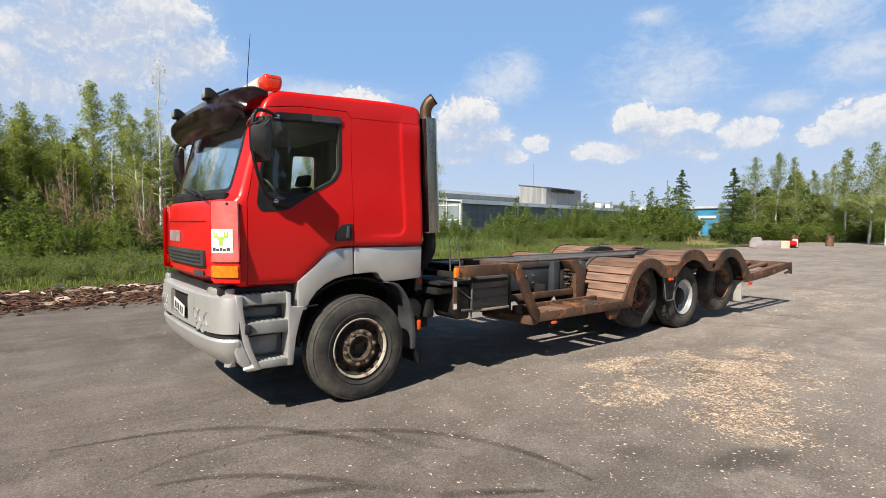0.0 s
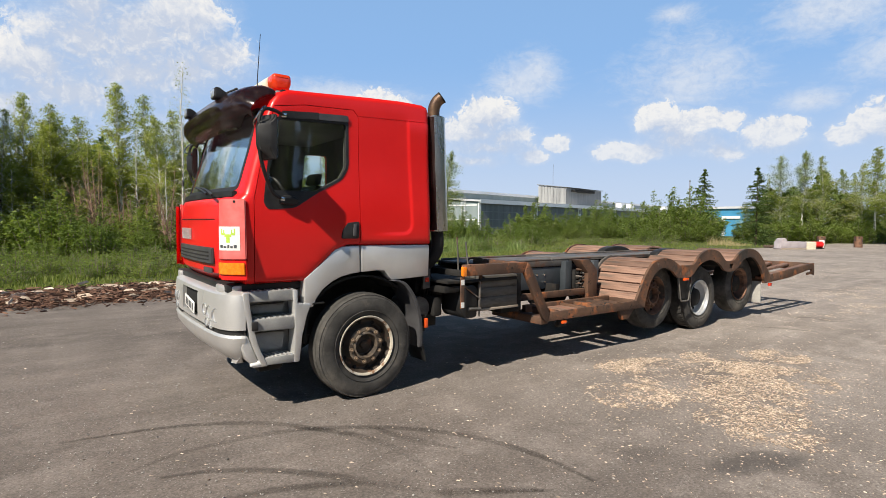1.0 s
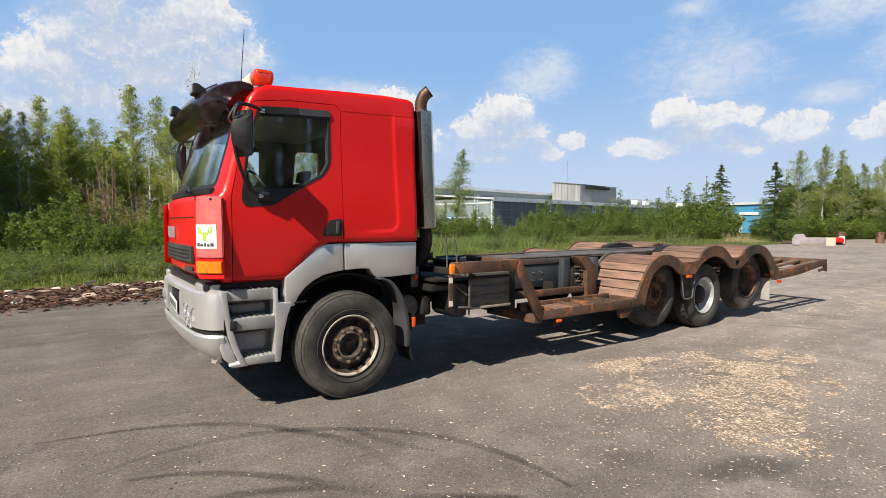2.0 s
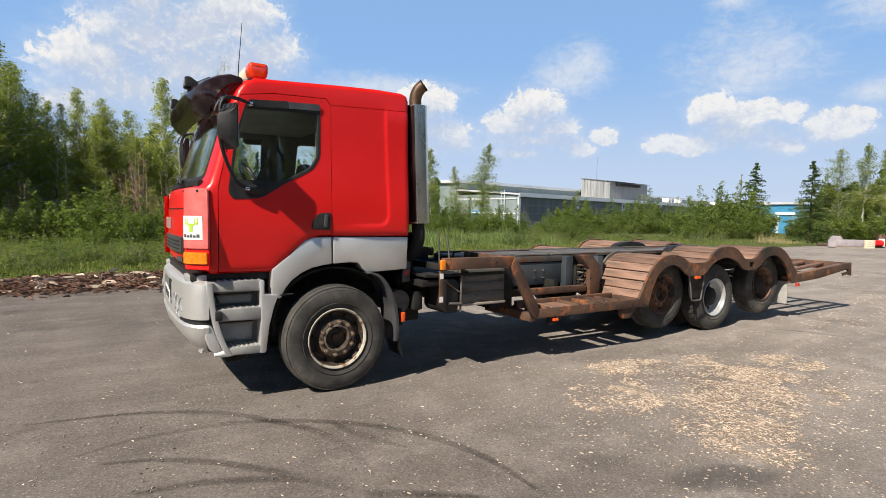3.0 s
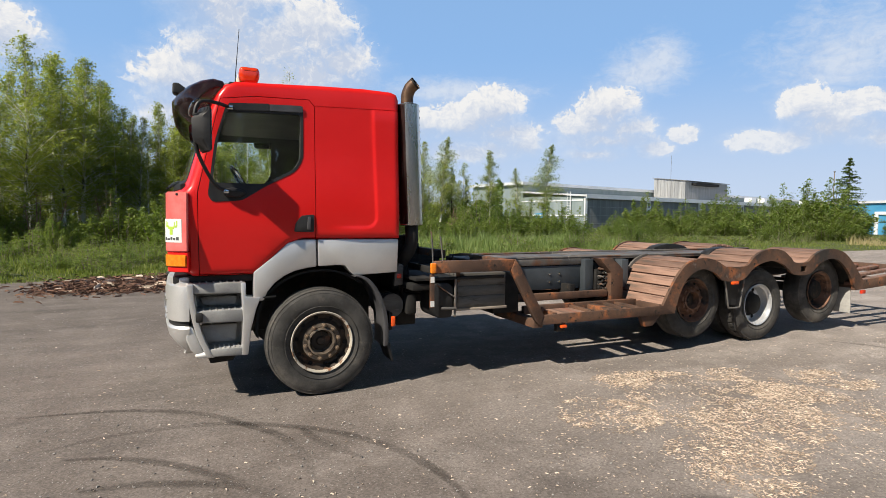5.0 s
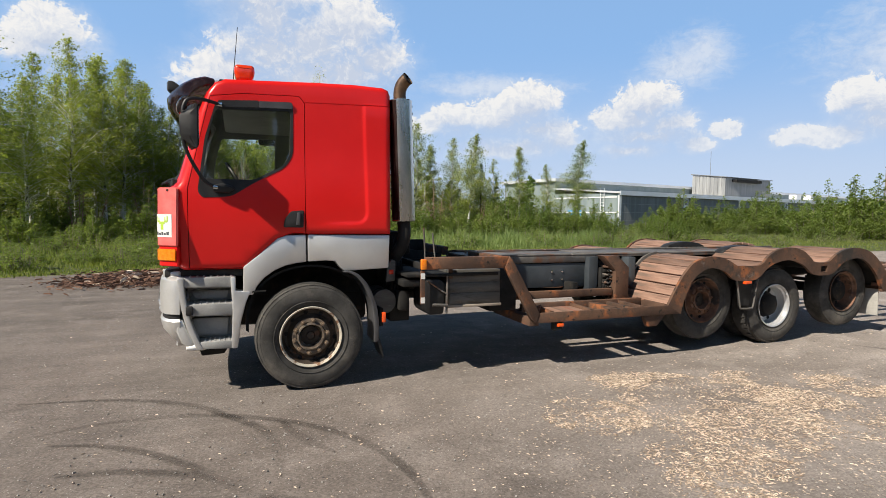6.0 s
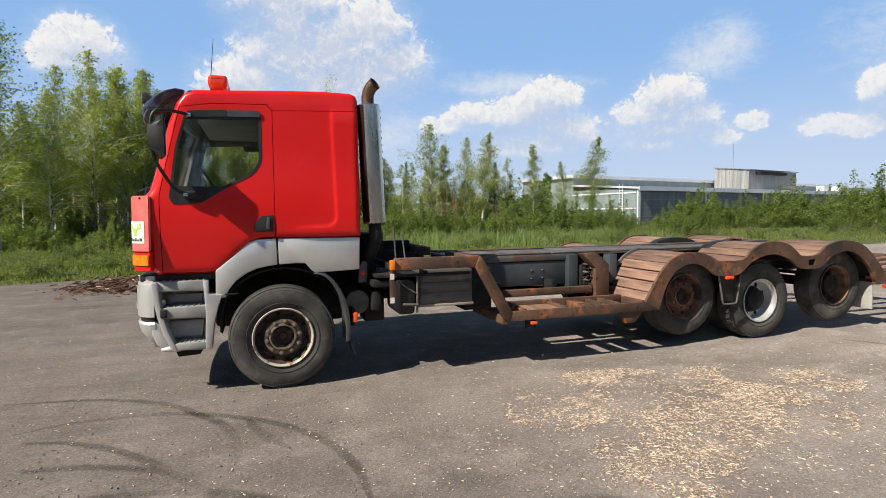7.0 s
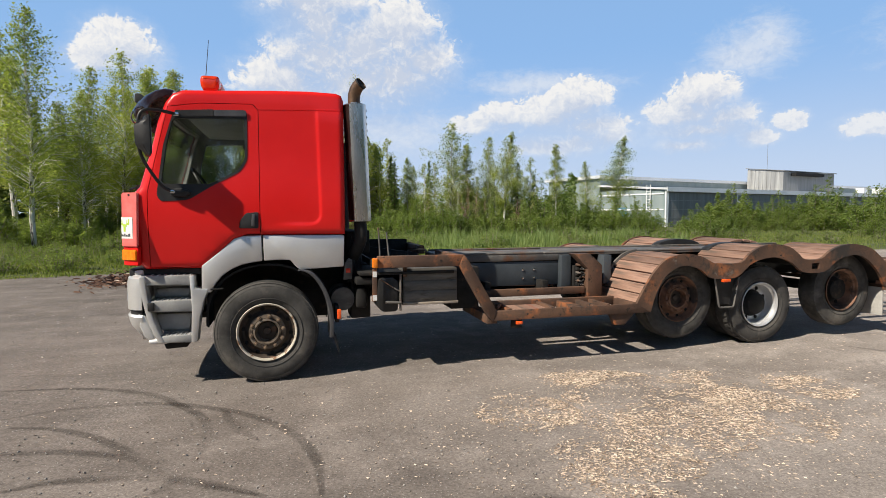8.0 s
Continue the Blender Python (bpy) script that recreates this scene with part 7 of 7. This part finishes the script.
for group in (LEFT_WOOD, MID_WOOD, BACK_WOOD, RIGHT_WOOD):
    for kind, x, y, h in group:
        if kind == "spruce" or not in_gap(x, y):
            plant(kind, x, y, h)
for kind, x, y, h in HEDGE:
    plant(kind, x, y, h * 1.26, 1.1)
    plant(kind, x * 0.93 + 0.4, y * 0.93, h * 0.62, 1.25)
# undergrowth before the wood, and trees deeper in it
rng = np.random.RandomState(77)
for k in range(44):
    x = -16 + 27 * k / 43 + rng.normal(0, 0.5)
    plant("shrub", x, 30 + rng.uniform(0, 10), rng.uniform(1.2, 3.4), 1.2)
for k in range(22):
    plant("dark" if k % 4 == 0 else "young", -20 + 32 * k / 21 + rng.normal(0, 0.6), 50 + rng.uniform(0, 8), rng.uniform(7.0, 9.8))
for k in range(14):
    x, y = 67 + 1.1 * k + rng.normal(0, 0.5), 34 - 1.5 * k + rng.normal(0, 1.0)
    if not in_gap(x, y):
        plant("young", x, y, rng.uniform(5.5, 8.4))
for k in range(20):
    plant("shrub", rng.uniform(8, 34), rng.uniform(30, 38), rng.uniform(1.0, 2.6), 1.2)
for k in range(16):
    x, y = 63 + 0.8 * k + rng.normal(0, 0.4), 29.5 - 1.2 * k + rng.normal(0, 0.5)
    if not in_gap(x, y):
        plant("shrub", x, y, rng.uniform(1.6, 3.4), 1.3)
for k in range(30):
    x = -15 + 24 * k / 29
    plant("weed", x + rng.normal(0, 0.4), 23.5 + rng.uniform(0, 5), rng.uniform(0.6, 1.3), 1.5)
for k in range(18):
    plant("weed", 13 + 38 * k / 17 + rng.normal(0, 0.6), rng.uniform(24, 31), rng.uniform(0.7, 1.3), 1.6)
for k in range(14):
    plant("weed", 24 + 22 * k / 13 + rng.normal(0, 0.6), rng.uniform(27, 40), rng.uniform(0.6, 1.2), 1.5)
for k in range(26):
    plant("dark" if k % 5 == 0 else "young", 8 + 17 * k / 25 + rng.normal(0, 0.4), 41 + rng.uniform(0, 8), rng.uniform(4.2, 6.6), 1.1)
for k in range(16):
    plant("young", -5 + 13 * k / 15 + rng.normal(0, 0.4), 40 + rng.uniform(0, 10), rng.uniform(5.5, 8.4), 1.1)
for k in range(12):
    plant("sapling", rng.uniform(1.5, 8.5), rng.uniform(32, 39), rng.uniform(3.0, 6.0))
for x, y, h in ((15.6, 36.5, 4.6), (16.6, 37.0, 3.8), (12.2, 36.2, 3.0), (-3.0, 36.0, 4.0), (-6.5, 37.5, 4.4), (19.5, 36.0, 3.2)):
    plant("sapling", x, y, h, 1.3)


for k in range(15):
    plant("shrub", 9 + 19 * k / 14 + rng.normal(0, 0.4), 32.5 + rng.uniform(0, 3), rng.uniform(2.1, 3.1), 1.15)
for k in range(56):
    x = -14 + 22 * k / 55 + rng.normal(0, 0.2)
    plant("weed", x, verge(x) + rng.uniform(1.3, 6.0), rng.uniform(0.5, 1.1), 1.5)
for k in range(16):
    x = 8 + 22 * k / 15 + rng.normal(0, 0.3)
    plant("weed", x, verge(x) + rng.uniform(7.0, 13.0), rng.uniform(0.6, 1.2), 1.6)
for k in range(12):
    x, y = 60 + 1.5 * k, 25.5 - 1.25 * k
    if not in_gap(x, y):
        plant("shrub", x + rng.normal(0, 0.5), y + rng.normal(0, 0.5), rng.uniform(2.4, 3.6), 1.3)


def far_wood(n, az0, az1, near, far, high, seed, big=1.0):
    """A dense wall of leaves far behind the trees, and an added one round the yard."""
    r = np.random.RandomState(seed)
    a = np.radians(r.uniform(az0, az1, n))
    d = r.uniform(near, far, n)
    top = high + 1.3 * np.sin(a * 37) + 0.9 * np.sin(a * 91 + 1) + 0.7 * np.sin(a * 173)
    z = top * r.uniform(0, 1, n) ** 0.8
    c = np.stack([d * np.sin(a), d * np.cos(a), z], 1)
    v, f = leaf_mesh(c, r.uniform(0.25, 0.6, n) * big, r, 1.4)
    tagged(new("far_wood", mesh_of("far_wood", v, f, DARKLEAF)), "dense green wood around the yard, partly added out of view", "wood", kind="stuff")


far_wood(56000, -40, 12, 60, 72, 8.2, 9)
far_wood(16000, 12, 32, 62, 74, 3.6, 12)
# added out of view, to darken the reflections and the ambient light
far_wood(28000, 88, 318, 34, 46, 11.5, 10, 3.0)
far_wood(26000, 66.0, 90, 76, 86, 5.6, 11)


def grass(count, x0, x1, depth, tall, seed, material=GRASSLEAF, name="grass", label="tall green meadow grass along the yard", start=0.0):
    r = np.random.RandomState(seed)
    x = r.uniform(x0, x1, count)
    edge_y = np.where(x > 0, 17.1 + 0.05 * x, 17.1 + 0.25 * np.maximum(x, -14))
    y = edge_y + start + depth * r.uniform(0, 1, count) ** 1.3 + r.normal(0, 0.15, count)
    clump = 0.65 + 0.5 * np.sin(x * 1.7 + np.sin(y * 2.1)) * np.cos(y * 1.3 + x * 0.6)
    h = tall * clump * r.uniform(0.45, 1.15, count) * np.clip(0.35 + (y - edge_y - start) * 0.5, 0.35, 1.0)
    a = r.uniform(0, 6.283, count)
    w = r.uniform(0.007, 0.018, count)
    bend = r.uniform(0.1, 0.5, count) * h
    b = r.uniform(0, 6.283, count)
    base = np.stack([x, y, np.zeros(count)], 1)
    side = np.stack([np.cos(a) * w, np.sin(a) * w, np.zeros(count)], 1)
    mid = base + np.stack([np.cos(b) * bend * 0.3, np.sin(b) * bend * 0.3, h * 0.6], 1)
    tip = base + np.stack([np.cos(b) * bend, np.sin(b) * bend, h], 1)
    verts = np.stack([base - side, base + side, mid + side * 0.8, mid - side * 0.8, tip], 1).reshape(-1, 3)
    n0 = np.arange(count) * 5
    me = bpy.data.meshes.new(name)
    me.from_pydata(verts.tolist(), [], np.stack([n0, n0 + 1, n0 + 2, n0 + 3], 1).tolist() + np.stack([n0 + 3, n0 + 2, n0 + 4], 1).tolist())
    me.materials.append(material)
    tagged(new(name, me), label, name, kind="stuff")


grass(42000, -14, 30, 6.0, 0.23, 1)
grass(26000, -16, 44, 14.0, 0.34, 2, start=4.0)
grass(16000, 9, 25, 8.0, 0.95, 4, REEDLEAF, "reed", "pale bluish green reeds in the ditch", start=6.0)
grass(14000, 30, 75, 24.0, 0.26, 3)
grass(700, 46.5, 49.5, 2.5, 0.8, 6, STRAW, "dry_grass", "pale dry grass tufts at the yard's edge", start=2.5)


# ---------------------------------------------------------------- buildings in the distance
CLAD = surface("grey_cladding", (0.22, 0.225, 0.22), (0.30, 0.30, 0.295), 0.5, 0.6, 0.1, 0.05, 12, stretch=(4, 4, 0.3))
TEAL = surface("pale_teal_cladding", (0.20, 0.25, 0.25), (0.26, 0.305, 0.305), 0.3, 0.6, 0, 0.03, 12, stretch=(4, 4, 0.3))
ROOFW = surface("pale_metal_roof", (0.62, 0.64, 0.66), (0.74, 0.75, 0.77), 0.3, 0.5, 0.2, 0.02, 8)
DOORGREY = surface("slate_hall_door", (0.14, 0.145, 0.148), (0.195, 0.20, 0.205), 0.6, 0.6, 0, 0.03, 10, stretch=(3, 3, 0.2))
FRAMEW = surface("white_post", (0.72, 0.73, 0.74), (0.80, 0.80, 0.80), 0.5, 0.5, 0, 0.0, 8)
PALEMETAL = surface("streaked_metal", (0.23, 0.235, 0.235), (0.35, 0.355, 0.35), 0.5, 0.6, 0.2, 0.02, 8, stretch=(3, 3, 0.2))
BLUE = surface("blue_cladding", (0.05, 0.24, 0.42), (0.07, 0.29, 0.48), 0.4, 0.5, 0, 0.02, 10)
ANG = radians(12)
HALL = thing("hall_building", (50.2, 59.4, 0), "long grey industrial hall with slate doors and a pale metal roof", "building")
HALL.rotation_euler = (0, 0, ANG)
L = 170.0
part("wall", box(B(), 0.0, L, 0.0, 12, 0, 4.85), CLAD, HALL)
part("gable_wall", box(B(), -0.12, -0.003, 0.0, 12, 0, 5.0), TEAL, HALL, "pale teal gable cladding")
part("roof", prism(B(), [(-0.5, 4.86), (12.0, 5.75), (12.0, 6.0), (-0.5, 5.12)], -0.4, L, "x"), ROOFW, HALL, "pale metal roof")
part("upper_hall", box(B(), 0.0, L, 12.003, 24, 0, 7.0), TEAL, HALL, "taller pale hall behind")
part("upper_roof", box(B(), -0.5, L, 11.5, 24.5, 7.0, 7.45), ROOFW, HALL)
for k in range(11):
    x0, x1 = (0.4 if k == 0 else 0.45 + 15 * k), 14.35 + 15 * k
    d = part("hall_door", box(B(), x0, x1, -0.10, -0.004, 0, 4.55), DOORGREY, HALL)
    for q in range(1, 4):
        part("door_rail", box(B(), x0, x1, -0.125, -0.101, 1.15 * q, 1.15 * q + 0.07), CLAD, d)
    part("door_post", box(B(), x1 + 0.05, x1 + 1.05, -0.2, -0.004, 0, 4.7), FRAMEW, HALL)
    for q in range(3):
        part("post_window", box(B(), x1 + 0.25, x1 + 0.85, -0.21, -0.201, 1.5 + 1.05 * q, 2.25 + 1.05 * q), DOORGREY, HALL)
part("corner_post", box(B(), -0.15, 0.30, -0.2, -0.004, 0, 4.85), FRAMEW, HALL)
part("gutter", box(B(), -0.4, L, -0.62, -0.5, 4.62, 5.22), ROOFW, HALL, "pale metal fascia along the eaves")
for z in (2.2, 4.3):
    part("cable_tray", box(B(), -0.2, -0.125, 0.2, 12, z, z + 0.18), FRAMEW, HALL)
part("gable_door", box(B(), -0.16, -0.125, 6.5, 9.2, 0, 2.6), BLUE, HALL)
bm = B()
for y in (2.2, 2.8):
    tube(bm, [(-0.4, y, 0.2), (-0.4, y, 5.6)], 0.05, 6)
for k in range(14):
    tube(bm, [(-0.4, 2.2, 0.4 + 0.36 * k), (-0.4, 2.8, 0.4 + 0.36 * k)], 0.03, 5)
part("wall_ladder", bm, FRAMEW, HALL)
HX0, HX1, HY0, HY1 = 34.2, 49.5, 5.0, 11.3
part("roof_house", prism(B(), [(HY0, 5.2), (HY1, 5.2), (HY1, 9.6), (HY0, 8.85)], HX0, HX1, "x"), CLAD, HALL, "grey sheet-metal box on the roof")
for k in range(9):
    y0 = HY0 + (HY1 - HY0) * k / 9
    y1, z0, z1 = y0 + 0.66, 8.80 + 0.75 * k / 9, 8.80 + 0.75 * (k + 1) / 9
    part("side_sheet", prism(B(), [(y0, 5.3), (y1, 5.3), (y1, z1), (y0, z0)], HX0 - 0.08, HX0 - 0.003, "x"), PALEMETAL, HALL)
part("roof_house_cap", prism(B(), [(HY0 - 0.3, 8.86), (HY1 + 0.2, 9.66), (HY1 + 0.2, 9.78), (HY0 - 0.3, 8.98)], HX0 - 0.3, HX1 + 0.3, "x"), DOORGREY, HALL)
part("roof_house_vent", box(B(), HX0 + 2.0, HX0 + 10.4, HY0 - 0.9, HY0 - 0.003, 8.15, 8.6), HOLE, HALL)
part("roof_mast", tube(B(), [(38.5, 10.5, 9.2), (38.5, 10.5, 14.2)], 0.03, 6), DOORGREY, HALL)
for k, (x, w) in enumerate(((60, 2.0), (66, 1.2), (88, 2.4))):
    part("roof_cowl", box(B(), x, x + w, 5.0, 6.4, 5.2, 6.6), FRAMEW, HALL)
SHED = thing("blue_shed", (88.6, 40.5, 0), "blue sheet-metal shed with a white door frame", "building")
part("wall", box(B(), 0, 12, 0, 10, 0, 4.4), BLUE, SHED)
part("roof", box(B(), -0.3, 12.3, -0.3, 10.3, 4.4, 4.75), ROOFW, SHED)
part("door_frame", box(B(), -0.2, -0.004, 3.0, 3.45, 0, 3.2), FRAMEW, SHED)
part("door_frame", box(B(), -0.2, -0.004, 0.6, 2.99, 2.8, 3.2), FRAMEW, SHED)

MAST = thing("lamp_mast", (87.4, 48.9, 0), "thin grey lamp mast behind the bushes", "lamp mast")
part("pole", tube(B(), [(0, 0, 0), (0, 0, 9.0)], [0.09, 0.06], 8), GREYBARK, MAST)
part("lamp_head", box(B(), -0.12, 0.12, -0.1, 0.1, 9.0, 9.2, 0.03), DOORGREY, MAST)
# goods at the far edge of the yard
LUMBER = surface("wrapped_goods", (0.34, 0.30, 0.32), (0.42, 0.38, 0.40), 2.0, 0.6, 0, 0.05, 20)
def along(x, y, ang):
    return Matrix.Translation((x, y, 0)) @ Matrix.Rotation(radians(ang), 4, "Z")


g = thing("wrapped_stack", (0, 0, 0), "pale plastic-wrapped stack of goods", "stack")
part("bale", box(B(), 0, 2.0, 0, 0.9, 0.10, 0.58, 0.06), LUMBER, g)
part("pallet", box(B(), 0, 2.0, 0.02, 0.88, 0, 0.099, 0.01), BOARD, g)
part("loose_wrap", prism(B(), round_poly([(-0.12, 0.02), (0.14, 0.02), (0.5, 0.68), (0.3, 0.86), (0.06, 0.74)], 0.05), 0.1, 0.8, "y", 0.05), LUMBER, g)
g.matrix_basis = along(43.75, 17.2, -28)
g = thing("crate", (0, 0, 0), "pale wooden crate on the asphalt", "crate")
for k in range(4):
    part("crate_board", box(B(), 0, 0.72, 0, 0.6, 0.145 * k, 0.145 * k + 0.135, 0.01), CREAM, g)
g.matrix_basis = along(45.6, 16.25, -28)
g = thing("red_machine", (0, 0, 0), "low red steel machine part", "machine")
part("red_body", tube(B(), [(0.05, 0.3, 0.32), (1.0, 0.3, 0.32)], 0.24, 16), RED, g)
part("skid", box(B(), 0, 1.05, 0.05, 0.55, 0, 0.079, 0.02), CHASSIS, g)
part("end_plate", box(B(), 1.0, 1.04, 0.05, 0.55, 0.08, 0.66, 0.01), WHITE, g)
g.matrix_basis = along(47.0, 16.4, -28)
for x, y, k in ((54.0, 15.6, 1.0), (50.9, 17.2, 1.0)):
    g = thing("rusty_drum", (x, y, 0), "rusty red steel drum", "drum", group="drums in the yard")
    part("drum_shell", lathe(B(), [(0.0001, 0), (0.30 * k, 0), (0.30 * k, 0.29), (0.315 * k, 0.305), (0.30 * k, 0.32), (0.30 * k, 0.60), (0.315 * k, 0.615), (0.30 * k, 0.63), (0.30 * k, 0.90), (0.285 * k, 0.89), (0.0001, 0.88)], (0, 0, 0), 24, "z"), RIMRUST, g)
g = thing("log_pile", (0, 0, 0), "low pile of dark logs", "logs")
for k in range(3):
    part("log", tube(B(), [(0, 0.24 * k, 0.12), (1.4, 0.24 * k + 0.05, 0.12)], 0.11, 8), DARKBARK, g)
g.matrix_basis = along(45.8, 19.0, -28)
